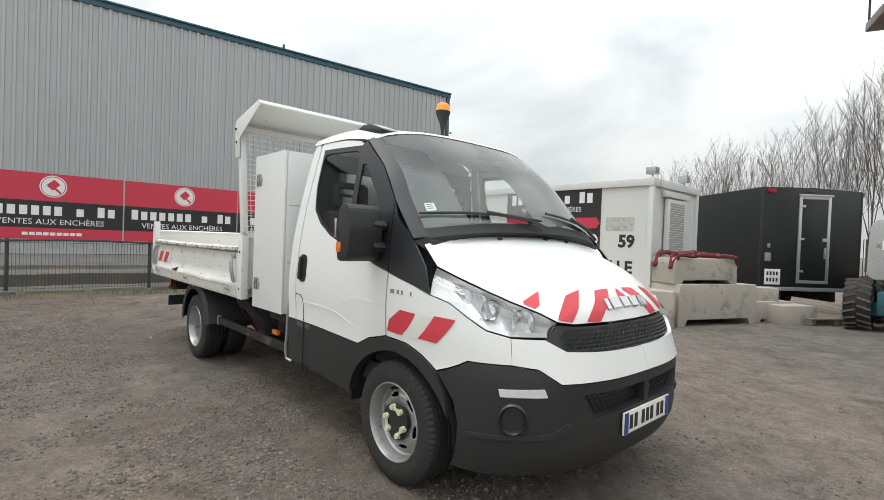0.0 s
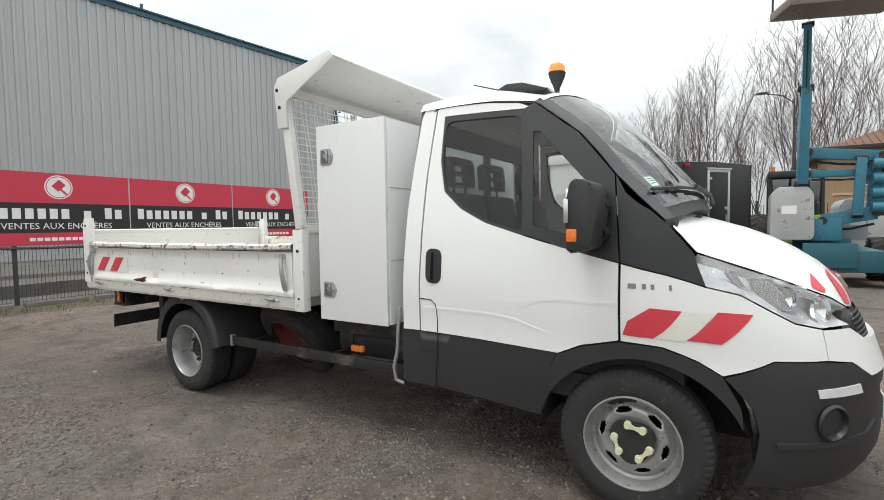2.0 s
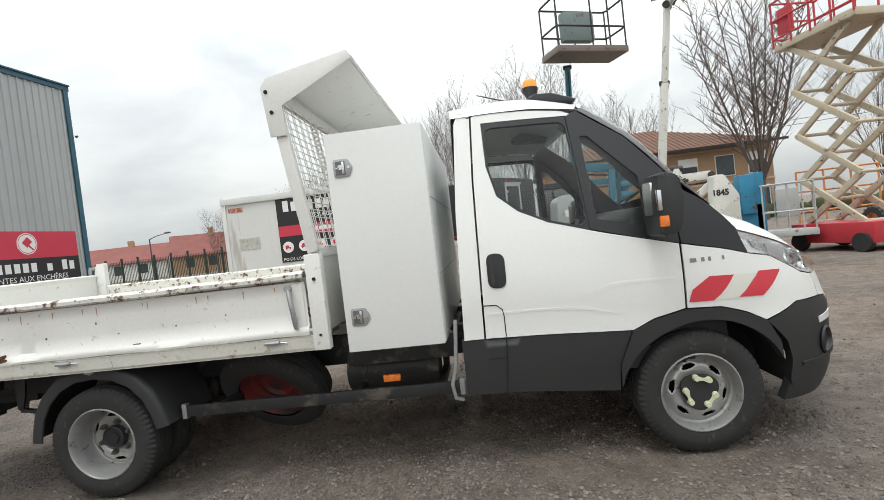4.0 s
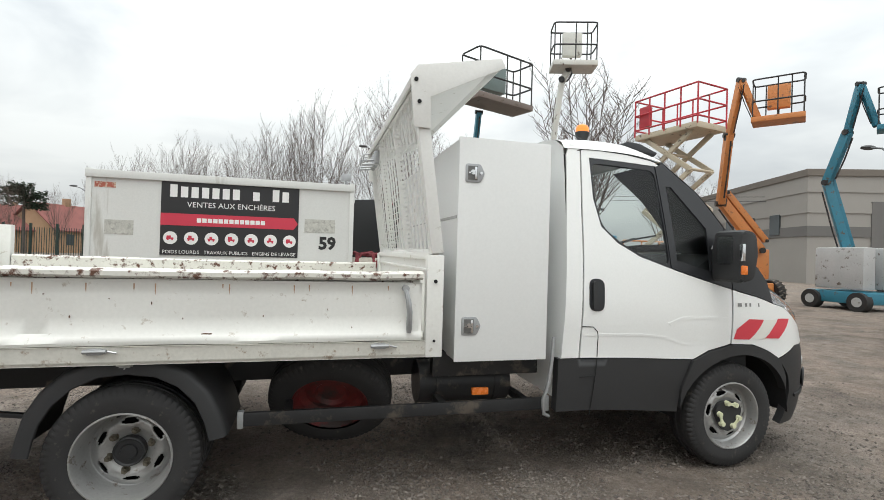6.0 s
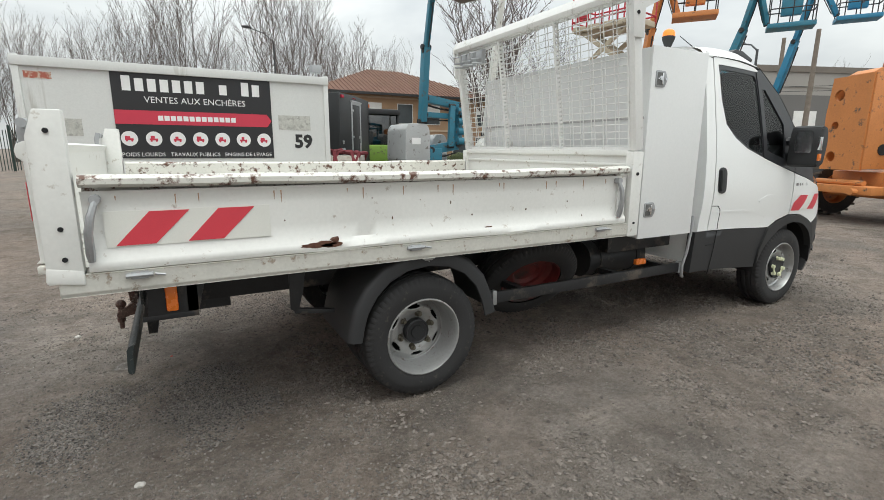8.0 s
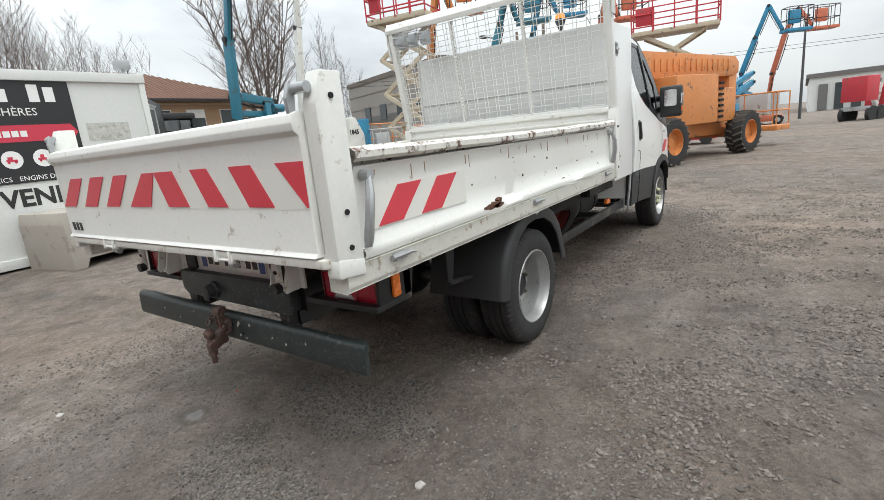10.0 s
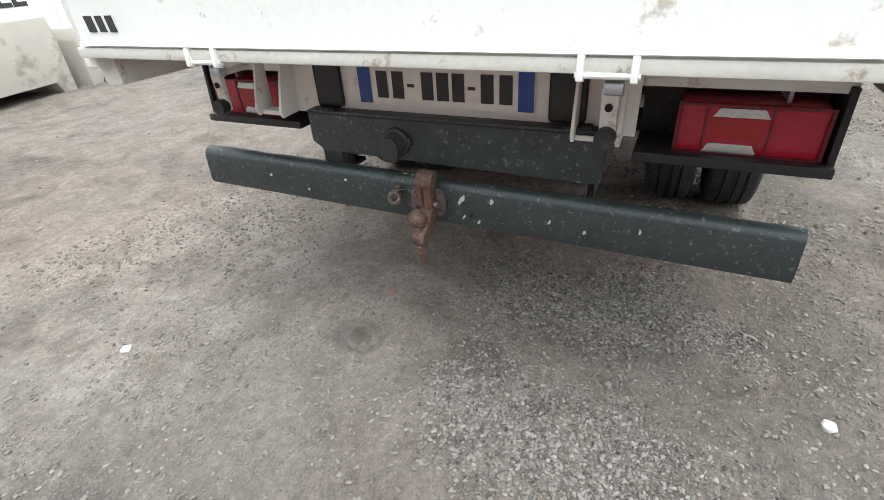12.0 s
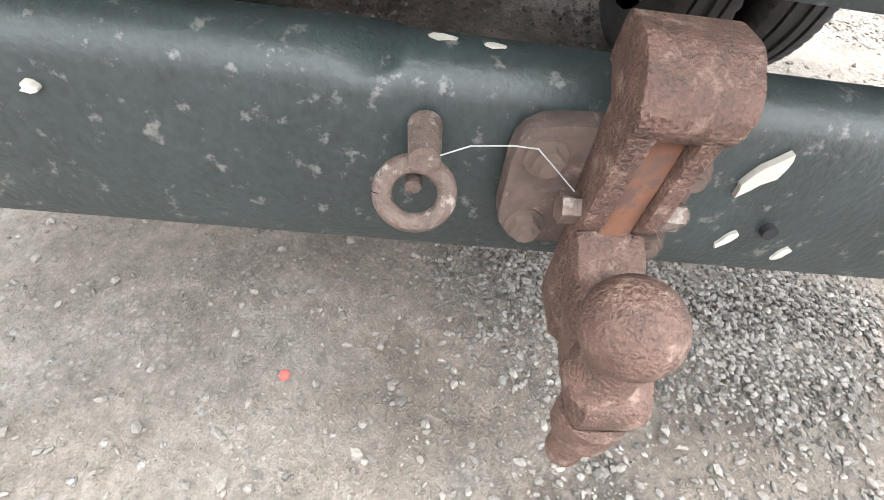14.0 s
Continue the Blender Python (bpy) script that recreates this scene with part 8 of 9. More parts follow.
def arms(parent, segs, m_, label="boom arm"):
    for a, b, w, h in segs:
        bm = bmesh.new()
        beam(bm, a, b, w, h, 0.015)
        arm = part("boom_arm", bm, m_, parent, label)
        bm = bmesh.new()
        a, b = Vector(a), Vector(b)
        d = (b - a).normalized()
        s = d.cross(Vector((0, 0, 1)))
        s = s.normalized() if s.length > 0.2 else Vector((1, 0, 0))
        for p in (a, b):
            cyl(bm, p - s * (w * 0.75), p + s * (w * 0.75), w * 0.42, seg=12)
        parts("pivot_pin", bm, CHASSIS, arm)
        bm = bmesh.new()
        o = d.cross(s) * (h * 0.8)
        pipe(bm, [a + (b - a) * 0.1 + o, a + (b - a) * 0.5 + o * 1.15, a + (b - a) * 0.92 + o], w * 0.12, 6)
        part("hose", bm, CHASSIS, arm)


# blue articulated boom beside the trailer
la = thing("boom_lift", "blue articulated boom lift with grey covers and a raised basket", "boom lift", "boom lifts in the yard", at=(5.4, 10.3, 0))
bm = bmesh.new()
box(bm, 4.62, 6.28, 9.35, 11.5, 0.30, 0.72, 0.03)
box(bm, 5.0, 5.85, 9.28, 9.4, 0.38, 0.86, 0.02)
box(bm, 4.3, 6.6, 9.55, 9.85, 0.28, 0.50, 0.02)
part("chassis", bm, TEALM, la)
for x in (4.36, 6.52):
    for y in (9.65, 11.3):
        lug_wheel(la, (x, y, 0.46), (1, 0, 0), 0.47, 0.36, GREYM)
for x0, x1, y0, z0, z1 in ((4.45, 5.20, 9.45, 0.92, 2.0), (5.65, 6.15, 10.2, 0.9, 1.75)):
    bm = bmesh.new()
    prism(bm, rounded([(x0, z0 + 0.1), (x0 + 0.08, z0), (x1 - 0.05, z0), (x1, z0 + 0.1), (x1 - 0.02, z1 - 0.15), (x1 - 0.12, z1), (x0 + 0.12, z1), (x0 + 0.02, z1 - 0.15)], 0.05, 2), "y", y0, y0 + 1.3, 0.03)
    cov = part("engine_cover", bm, GREYM, la, "pale grey plastic engine cover")
    bm = bmesh.new()
    box(bm, x0 + 0.2, x0 + 0.45, y0 - 0.006, y0, z1 - 0.55, z1 - 0.38)
    part("data_label", bm, BWHITE, cov)
bm = bmesh.new()
cyl(bm, (5.4, 10.4, 0.7), (5.4, 10.4, 0.92), 0.5, seg=24)
box(bm, 5.15, 5.65, 9.6, 11.2, 0.9, 1.35, 0.03)
part("turntable", bm, BLUEM, la)
arms(la, [((5.35, 9.75, 1.30), (6.16, 9.65, 1.45), 0.20, 0.26), ((6.16, 9.65, 1.45), (6.20, 9.68, 2.55), 0.16, 0.30), ((5.85, 9.5, 1.40), (5.9, 9.5, 2.5), 0.12, 0.16), ((6.20, 9.70, 2.52), (5.05, 9.55, 2.66), 0.20, 0.20),
          ((6.18, 9.70, 2.22), (5.05, 9.55, 2.24), 0.16, 0.14), ((4.98, 9.5, 2.05), (5.00, 9.32, 3.9), 0.17, 0.21), ((5.00, 9.32, 3.8), (4.98, 8.95, 5.0), 0.13, 0.16)], BLUEM)
for k in range(4):
    bm = bmesh.new()
    z = 1.55 + k * 0.27
    cyl(bm, (6.06, 9.48, z), (6.36, 9.48, z), 0.10, seg=14)
    part("link_drum", bm, BLUEM, la)
basket(la, (5.36, 8.65, 5.18), (0.93, 0.37, 0), (-0.37, 0.93, 0), 1.85, 0.75, 1.12, paint("muddy_platform", (0.17, 0.135, 0.115)), BLACKP, paint("grey_green_box", (0.16, 0.21, 0.205)))
la.matrix_basis = pose(5.27, 9.80, 0)

# tractor cab behind it
tk = thing("tractor", "parked green tractor with a glazed cab", "tractor", at=(5.0, 13.0, 0))
bm = bmesh.new()
box(bm, 4.45, 5.55, 12.3, 13.6, 1.35, 2.45, 0.08)
part("cab", bm, glass("dark_tractor_glass", (0.10, 0.12, 0.12), 0.05, 0.1), tk)
bm = bmesh.new()
box(bm, 4.38, 5.62, 12.2, 13.7, 2.42, 2.60, 0.06)
for x in (4.45, 5.55):
    for y in (12.3, 13.6):
        cyl(bm, (x, y, 0.9), (x, y, 2.45), 0.04, seg=8)
part("cab_frame", bm, BLACKP, tk)
bm = bmesh.new()
box(bm, 4.4, 5.6, 12.1, 14.9, 0.7, 1.45, 0.08)
part("hood", bm, paint("green_machine_paint", (0.20, 0.33, 0.05)), tk)
for x in (4.2, 5.8):
    lug_wheel(tk, (x, 12.9, 0.75), (1, 0, 0), 0.76, 0.4, WHITEM)
    lug_wheel(tk, (x, 14.9, 0.5), (1, 0, 0), 0.5, 0.3, WHITEM)
bm = bmesh.new()
cyl(bm, (4.5, 12.25, 2.6), (4.5, 12.25, 2.72), 0.05, seg=10)
part("beacon", bm, ORANGE, tk)

# white boom
lb = thing("boom_lift", "off-white articulated boom lift with a vertical mast", "boom lift", "boom lifts in the yard", at=(7.4, 8.9, 0))
bm = bmesh.new()
box(bm, 6.75, 8.35, 7.75, 9.7, 0.25, 0.62, 0.04)
part("chassis", bm, WHITEM, lb)
for x in (6.75, 8.35):
    for y in (8.0, 9.5):
        lug_wheel(lb, (x, y, 0.36), (1, 0, 0), 0.37, 0.26, WHITEM, 18)
bm = bmesh.new()
prism(bm, rounded([(6.75, 0.75), (7.5, 0.72), (7.6, 1.2), (7.3, 1.65), (6.95, 1.68), (6.72, 1.4)], 0.12, 3), "y", 8.2, 9.4, 0.05)
part("counterweight", bm, WHITEM, lb)
bm = bmesh.new()
prism(bm, rounded([(7.5, 0.75), (8.35, 0.75), (8.35, 1.5), (8.05, 2.0), (7.8, 2.0), (7.75, 1.3)], 0.06, 3), "y", 8.15, 8.45, 0.03)
link = part("link_plate", bm, WHITEM, lb)
face_text("1845", 0.19, (7.93, 8.15, 1.52), R, U, STENCIL, link, "lettering", bold=0.008, lift=0.006)
bm = bmesh.new()
cyl(bm, (7.5, 9.0, 0.6), (7.5, 9.0, 0.8), 0.45, seg=20)
part("turntable", bm, CHASSIS, lb)
arms(lb, [((7.25, 8.9, 1.25), (7.30, 8.95, 2.3), 0.20, 0.22), ((7.32, 8.9, 2.05), (8.0, 8.7, 2.05), 0.18, 0.2), ((7.35, 8.7, 1.35), (8.1, 8.6, 1.95), 0.12, 0.16), ((7.00, 9.20, 1.75), (7.34, 9.2, 4.5), 0.15, 0.17), ((7.34, 9.2, 4.4), (7.60, 9.2, 6.45), 0.12, 0.14), ((7.60, 9.2, 6.4), (7.75, 9.1, 6.68), 0.2, 0.16)], WHITEM)
basket(lb, (7.85, 9.05, 6.8), (0.96, -0.3, 0), (0.3, 0.96, 0), 1.25, 0.72, 1.1, WHITEM, BLACKP, WHITEM)

# small blue lift with a grey basket
lk = thing("mast_lift", "small blue mast lift with a grey basket", "mast lift", "boom lifts in the yard", at=(9.2, 8.9, 0))
bm = bmesh.new()
box(bm, 8.55, 9.15, 8.7, 9.8, 0.15, 1.25, 0.04)
box(bm, 8.6, 8.95, 8.6, 8.9, 1.0, 1.95, 0.03)
box(bm, 8.98, 9.2, 8.7, 9.0, 0.4, 1.98, 0.02)
part("mast", bm, BRBLUE, lk)
for x in (8.62, 9.1):
    bm = bmesh.new()
    cyl(bm, (x - 0.06, 8.8, 0.16), (x + 0.06, 8.8, 0.16), 0.16, seg=18)
    part("wheel", bm, RUBBER, lk)
basket(lk, (9.55, 8.45, 0.5), (0.87, -0.5, 0), (0.5, 0.87, 0), 1.05, 0.75, 1.12, GREYM, GREYM, GREYM)


def scissor(at, ax, ln, w, z0, z1, n, label, base_mat, rail_mat):
    """A scissor lift: at the middle of its base, ax the way it is long."""
    at, ax = Vector(at), Vector(ax).normalized()
    ay = Vector((-ax.y, ax.x, 0))
    t = thing("scissor_lift", label, "scissor lift", "scissor lifts in the yard", at=tuple(at))
    m = Matrix(((ax.x, ay.x, 0, at.x), (ax.y, ay.y, 0, at.y), (0, 0, 1, 0), (0, 0, 0, 1)))
    bm = bmesh.new()
    box(bm, -ln / 2, ln / 2, -w / 2, w / 2, 0.18, 0.62, 0.03, m=m)
    part("base", bm, base_mat, t)
    for sx in (-1, 1):
        for sy in (-1, 1):
            bm = bmesh.new()
            p = m @ Vector((sx * ln * 0.38, sy * w * 0.5, 0.2))
            cyl(bm, p - ay * 0.07, p + ay * 0.07, 0.2, seg=18)
            part("wheel", bm, RUBBER, t)
    hz = (z1 - z0) / n
    for i in range(n):
        for sy in (-1, 1):
            for f in (-1, 1):
                bm = bmesh.new()
                off = sy * (w * 0.38 - (0.04 if f > 0 else 0))
                beam(bm, m @ Vector((-f * ln * 0.36, off, z0 + hz * i)), m @ Vector((f * ln * 0.36, off, z0 + hz * (i + 1))), 0.07, 0.13, 0.006)
                part("scissor_arm", bm, BEIGEM, t)
        bm = bmesh.new()
        for f in (-1, 1):
            cyl(bm, m @ Vector((f * ln * 0.36, -w * 0.42, z0 + hz * i)), m @ Vector((f * ln * 0.36, w * 0.42, z0 + hz * i)), 0.04, seg=8)
        cyl(bm, m @ Vector((0, -w * 0.42, z0 + hz * (i + 0.5))), m @ Vector((0, w * 0.42, z0 + hz * (i + 0.5))), 0.04, seg=8)
        parts("cross_tube", bm, BEIGEM, t)
    bm = bmesh.new()
    box(bm, -ln / 2, ln / 2, -w / 2, w / 2, z1, z1 + 0.16, 0.02, m=m)
    pf = part("platform", bm, BEIGEM, t)
    bm = bmesh.new()
    for z in (0.3, 0.72, 1.15):
        pts = [m @ Vector((x, y, z1 + z)) for x, y in ((-ln / 2, -w / 2), (ln / 2, -w / 2), (ln / 2, w / 2), (-ln / 2, w / 2), (-ln / 2, -w / 2))]
        for a, b in zip(pts, pts[1:]):
            cyl(bm, a, b, 0.024, seg=6)
    for i in range(5):
        for y in (-w / 2, w / 2):
            x = -ln / 2 + ln * i / 4
            cyl(bm, m @ Vector((x, y, z1 + 0.1)), m @ Vector((x, y, z1 + 1.15)), 0.024, seg=6)
    parts("guard_rail", bm, rail_mat, pf, "red guard rail")
    bm = bmesh.new()
    box(bm, -ln * 0.45, -ln * 0.25, -w * 0.46, -w * 0.40, z1 + 0.35, z1 + 0.95, 0.02, m=m)
    part("control_box", bm, rail_mat, pf)
    return t


scissor((10.55, 7.95, 0), (0.2, -0.98, 0), 2.0, 1.15, 0.62, 4.75, 4, "beige scissor lift with red rails and a red base", REDM, REDM)
scissor((18.6, 1.6, 0), (0.17, -0.98, 0), 2.9, 1.2, 0.62, 4.1, 3, "beige scissor lift with red rails among boom lifts", REDM, REDM)

# orange boom
ld_ = thing("boom_lift", "orange articulated boom lift with raised basket", "boom lift", "boom lifts in the yard", at=(13.7, 9.2, 0))
bm = bmesh.new()
box(bm, 12.8, 14.7, 8.4, 10.4, 0.3, 0.7, 0.04)
box(bm, 13, 14.6, 8.6, 10.1, 0.8, 1.75, 0.06)
part("chassis", bm, ORANGEM, ld_)
for x in (12.8, 14.7):
    for y in (8.6, 10.2):
        lug_wheel(ld_, (x, y, 0.4), (1, 0, 0), 0.41, 0.28, ORANGEM, 18)
arms(ld_, [((14.2, 8.6, 1.7), (13, 8.9, 3.2), 0.22, 0.28), ((14.3, 8.5, 2), (13.1, 8.8, 3.45), 0.12, 0.18), ((12.92, 8.85, 3.1), (12.72, 8.4, 5.1), 0.20, 0.26), ((12.72, 8.4, 5), (12.66, 7.95, 6.6), 0.16, 0.20), ((12.66, 7.92, 6.55), (13.1, 7.75, 5.4), 0.12, 0.18)], ORANGEM)
basket(ld_, (13.35, 7.35, 5.38), (0.62, -0.78, 0), (0.78, 0.62, 0), 1.25, 0.75, 1.1, ORANGEM, BLACKP, ORANGEM)


def blue_boom(base, e1, e2, e3, top, jib, bk, label, m_, wide=1.5):
    t = thing("boom_lift", label, "boom lift", "boom lifts in the yard", at=tuple(base))
    x, y = base[0], base[1]
    bm = bmesh.new()
    box(bm, x - wide / 2, x + wide / 2, y - 0.9, y + 0.9, 0.2, 0.55, 0.05)
    part("chassis", bm, m_, t)
    for sx in (-1, 1):
        for sy in (-1, 1):
            bm = bmesh.new()
            c = Vector((x + sx * wide * 0.5, y + sy * 0.68, 0.27))
            cyl(bm, c - Vector((0.12, 0, 0)), c + Vector((0.12, 0, 0)), 0.28, seg=20)
            w = part("wheel", bm, RUBBER, t)
            bm = bmesh.new()
            cyl(bm, c - Vector((0.13, 0, 0)), c + Vector((0.13, 0, 0)), 0.14, seg=14)
            part("rim", bm, GREYM, w)
    for s in (-1, 1):
        bm = bmesh.new()
        box(bm, x + s * 0.42 - 0.24, x + s * 0.42 + 0.24, y - 0.7, y + 0.7, 0.62, 1.85, 0.05)
        part("side_cover", bm, GREYM, t, "grey machine cover")
    arms(t, [(e1, e2, 0.19, 0.23), (Vector(e1) + Vector((0.12, 0, 0.3)), Vector(e2) + Vector((0.2, 0, 0.15)), 0.10, 0.14), (e2, e3, 0.20, 0.24), (e3, top, 0.16, 0.20), (top, jib, 0.12, 0.17)], m_)
    basket(t, bk, (0.55, -0.83, 0), (0.83, 0.55, 0), 1.3, 0.72, 1.1, m_, BLACKP, m_)
    return t


blue_boom((16.7, 7.6, 0), (16.75, 7.6, 0.9), (16.15, 8.07, 3.86), (16.2, 7.53, 5.3), (16.05, 7.09, 6.6), (16.5, 6.95, 5.4), (16.85, 6.4, 5.3), "blue articulated boom lift with folded jib and basket", BLUEM)
blue_boom((20.9, 8.3, 0), (20.6, 8.2, 1.2), (20.19, 8.45, 3.4), (20.15, 7.9, 5.4), (19.91, 7.26, 7.45), (20.5, 6.8, 6.15), (20.85, 6.3, 6.0), "tall blue boom lift with high basket", BRBLUE)
blue_boom((21.5, 4.6, 0), (21.2, 4.7, 1.2), (19.9, 4.85, 3.6), (19.6, 4.55, 5.4), (19.45, 4.2, 6.4), (19.78, 3.97, 5.35), (20.0, 3.5, 5.2), "red and beige boom lift with red basket", SALMON)
blue_boom((31.6, 0.6, 0), (31.5, 0.4, 1.0), (31.27, 0.31, 3.0), (31.1, -0.3, 4.8), (31.0, -0.85, 6.3), (31.2, -1.5, 5.0), (31.3, -2.1, 4.9), "far bright blue boom lift", BRBLUE, 2.2)
blue_boom((34.5, -0.8, 0), (34.0, -0.9, 1.2), (33.35, -1.1, 2.9), (33.2, -1.62, 5.1), (33.06, -2.16, 6.2), (33.2, -2.8, 5.2), (33.3, -3.3, 5.0), "far beige and red boom lift", SALMON, 2.2)
bm = bmesh.new()
tl_ = thing("boom_lift", "far blue lift with stacked parallel arms", "boom lift", "boom lifts in the yard", at=(29, 1.0, 0))
box(bm, 27.6, 30.6, 0.2, 2.2, 0.5, 1.4, 0.1)
part("chassis", bm, BRBLUE, tl_)
arms(tl_, [((28, 0.8, 1.5), (31.5, -0.2, 2.5), 0.22, 0.3), ((28, 0.8, 2.1), (31.5, -0.2, 3.0), 0.18, 0.25), ((31.5, -0.2, 1.8), (28.2, 0.8, 2.4), 0.16, 0.22)], BRBLUE)
for x in (27.8, 30.3):
    lug_wheel(tl_, (x, 0.1, 0.5), (0, 1, 0), 0.52, 0.4, BRBLUE)

# orange telescopic machine: boom head with round holes, big lugged tyres
G = thing("telescopic_boom_machine", "large orange telescopic boom machine with lugged tyres", "boom machine", at=(12.3, 0.54, 0))
GM = Matrix.Translation((12.3, 0.54, 0)) @ Matrix.Rotation(radians(-23), 4, "Z")


def gpart(name, bm, m_, parent=None, label=""):
    for v in bm.verts:
        v.co = GM @ v.co
    return part(name, bm, m_, parent or G, label)


bm = bmesh.new()
box(bm, -2.1, 2.2, -0.55, 0.55, 0.55, 0.95, 0.03)
box(bm, -1.9, -1.5, -0.95, 0.95, 0.45, 0.72, 0.03)
box(bm, 1.5, 1.9, -0.95, 0.95, 0.45, 0.72, 0.03)
gpart("chassis", bm, ORANGEM)
bm = bmesh.new()
box(bm, -1.3, 0.5, -0.98, -0.25, 0.9, 2.1, 0.04)
box(bm, 0.55, 1.4, -0.95, -0.3, 0.9, 1.75, 0.04)
gpart("engine_cover", bm, ORANGEM)
# near-black bars paint the shade of the cover's slots
bm = bmesh.new()
for i in range(7):
    box(bm, 0.56, 0.75, -0.99, -0.95, 1.0 + i * 0.14, 1.06 + i * 0.14)
gpart("grille", bm, DARK)
bm = bmesh.new()
prism(bm, [(-2.35, 2.05), (-2.35, 2.72), (-2.2, 2.80), (2.7, 2.66), (2.9, 2.50), (2.9, 2.20), (2.6, 2.12), (-1.4, 2.12)], "y", -0.22, 0.28, 0.02)
boom = gpart("boom", bm, ORANGEM)
bm = bmesh.new()
for i in range(16):
    box(bm, -1.6 + i * 0.26, -1.52 + i * 0.26, -0.245, -0.215, 2.28, 2.58, 0.006)
gpart("boom_rib", bm, ORANGEM, boom)
bm = bmesh.new()
box(bm, 2.45, 2.85, -0.2, 0.25, 0.9, 2.3, 0.03)
gpart("boom_post", bm, ORANGEM)
# head plate with real round holes
def holed(poly, circles, x0, x1):
    bm = bmesh.new()
    pts, edges = list(poly), [(i, (i + 1) % len(poly)) for i in range(len(poly))]
    for cy, cz, r in circles:
        k = len(pts)
        pts += [(cy + r * math.cos(2 * math.pi * i / 18), cz + r * math.sin(2 * math.pi * i / 18)) for i in range(18)]
        edges += [(k + i, k + (i + 1) % 18) for i in range(18)]
    res = delaunay([Vector(p) for p in pts], edges, [], 0, 1e-6)
    fs = []
    for f in res[2]:
        c = (sum(res[0][i][0] for i in f) / 3, sum(res[0][i][1] for i in f) / 3)
        if inside(c, list(poly)) and all(math.hypot(c[0] - a, c[1] - b) > r * 0.98 for a, b, r in circles):
            fs.append(f)
    for x in (x0, x1):
        vs = [bm.verts.new((x, p[0], p[1])) for p in res[0]]
        for f in fs:
            bm.faces.new([vs[i] for i in f])
        if x == x0:
            first = vs
    for a, b in edges:
        bm.faces.new((first[a], first[b], vs[b], vs[a]))
    return bm


gpart("head_plate", holed([(-0.42, 0.98), (0.42, 0.98), (0.46, 2.0), (0.40, 2.68), (-0.42, 2.68)], [(0.22, 2.35, 0.105), (0.22, 1.8, 0.075), (0.22, 1.22, 0.10)], -2.52, -2.46), ORANGEM, None, "orange end plate with round holes")
bm = bmesh.new()
for y in (-0.42, 0.40):
    prism(bm, [(-2.5, 1.0), (-1.9, 1.0), (-1.6, 1.5), (-1.5, 2.7), (-2.5, 2.68)], "y", y - 0.03, y + 0.03, 0.008)
gpart("head_cheek", bm, ORANGEM)
# cheek holes are near-black discs, the dark inside painted on
bm = bmesh.new()
for y, zs in ((-0.46, (2.3, 1.85, 1.35)),):
    for z in zs:
        cyl(bm, (-2.15, y - 0.003, z), (-2.15, y + 0.01, z), 0.10 if z != 1.85 else 0.075, seg=16)
gpart("cheek_hole", bm, DARK)
bm = bmesh.new()
cyl(bm, (-1.4, 0.1, 1.2), (0.6, 0.05, 2.1), 0.07, seg=12)
cyl(bm, (-2.45, -0.5, 0.75), (-2.45, 0.5, 0.75), 0.05, seg=10)
box(bm, -2.6, -2.2, -0.8, 0.8, 0.55, 0.7, 0.02)
for y in (-0.5, 0.5):
    cyl(bm, (-2.7, y, 0.6), (-2.1, y, 0.6), 0.06, seg=10)
gpart("ram", bm, ORANGEM)
for x in (-1.7, 1.7):
    for y in (-1.02, 1.02):
        c = GM @ Vector((x, y, 0.56))
        lug_wheel(G, c, GM.to_3x3() @ Vector((0, 1, 0)), 0.57, 0.42, ORANGEM, 20, "large lugged tyre on an orange rim")
basket(G, GM @ Vector((3.9, -0.1, 0.55)), GM.to_3x3() @ Vector((0, 1, 0)), GM.to_3x3() @ Vector((1, 0, 0)), 1.9, 0.8, 1.0, ORANGEM, ORANGEM, GREYM)

# orange guard frames and yellow machine further back
gt = thing("guard_frame", "orange tube guard frames behind the lifts", "frame", at=(15.5, 14.5, 0))
bm = bmesh.new()
for k in range(6):
    x = 13.5 + k * 0.9
    cyl(bm, (x, 14.5, 0), (x, 14.5, 2.1), 0.035, seg=6)
for z in (0.7, 1.4, 2.1):
    cyl(bm, (13.5, 14.5, z), (18.0, 14.5, z), 0.035, seg=6)
parts("rail", bm, ORANGEM, gt)
ibc = thing("ibc_tank", "grey plastic tank on the ground behind the bed", "tank", at=(5.4, 12.4, 0))
bm = bmesh.new()
prism(bm, rounded([(-0.55, 0.12), (0.55, 0.12), (0.58, 0.95), (0.40, 1.18), (-0.40, 1.18), (-0.58, 0.95)], 0.12, 3), "y", -0.6, 0.6, 0.06, m=Matrix.Translation((6.6, 13.2, 0.4)))
part("shell", bm, GREYM, ibc)
bm = bmesh.new()
box(bm, 6.0, 7.2, 12.6, 13.8, 0, 0.55, 0.02)
part("stand", bm, CHASSIS, ibc)

# ---- red recovery truck far along the yard ----
rt = thing("red_lift_truck", "red truck with a red lift cabin, parked far off", "truck", at=(31.1, -5.7, 0))
bm = bmesh.new()
prism(bm, [(0.1, 0.5), (2.0, 0.5), (2.1, 1.1), (1.85, 1.35), (1.45, 2.15), (0.35, 2.2), (0.1, 2.0)], "y", -0.95, 0.95, 0.05, m=Matrix.Translation((31.1, -5.7, 0)) @ Matrix.Rotation(radians(-34), 4, "Z") @ Matrix.Diagonal((0.64, 0.70, 0.76, 1)))
part("cab", bm, REDM, rt)
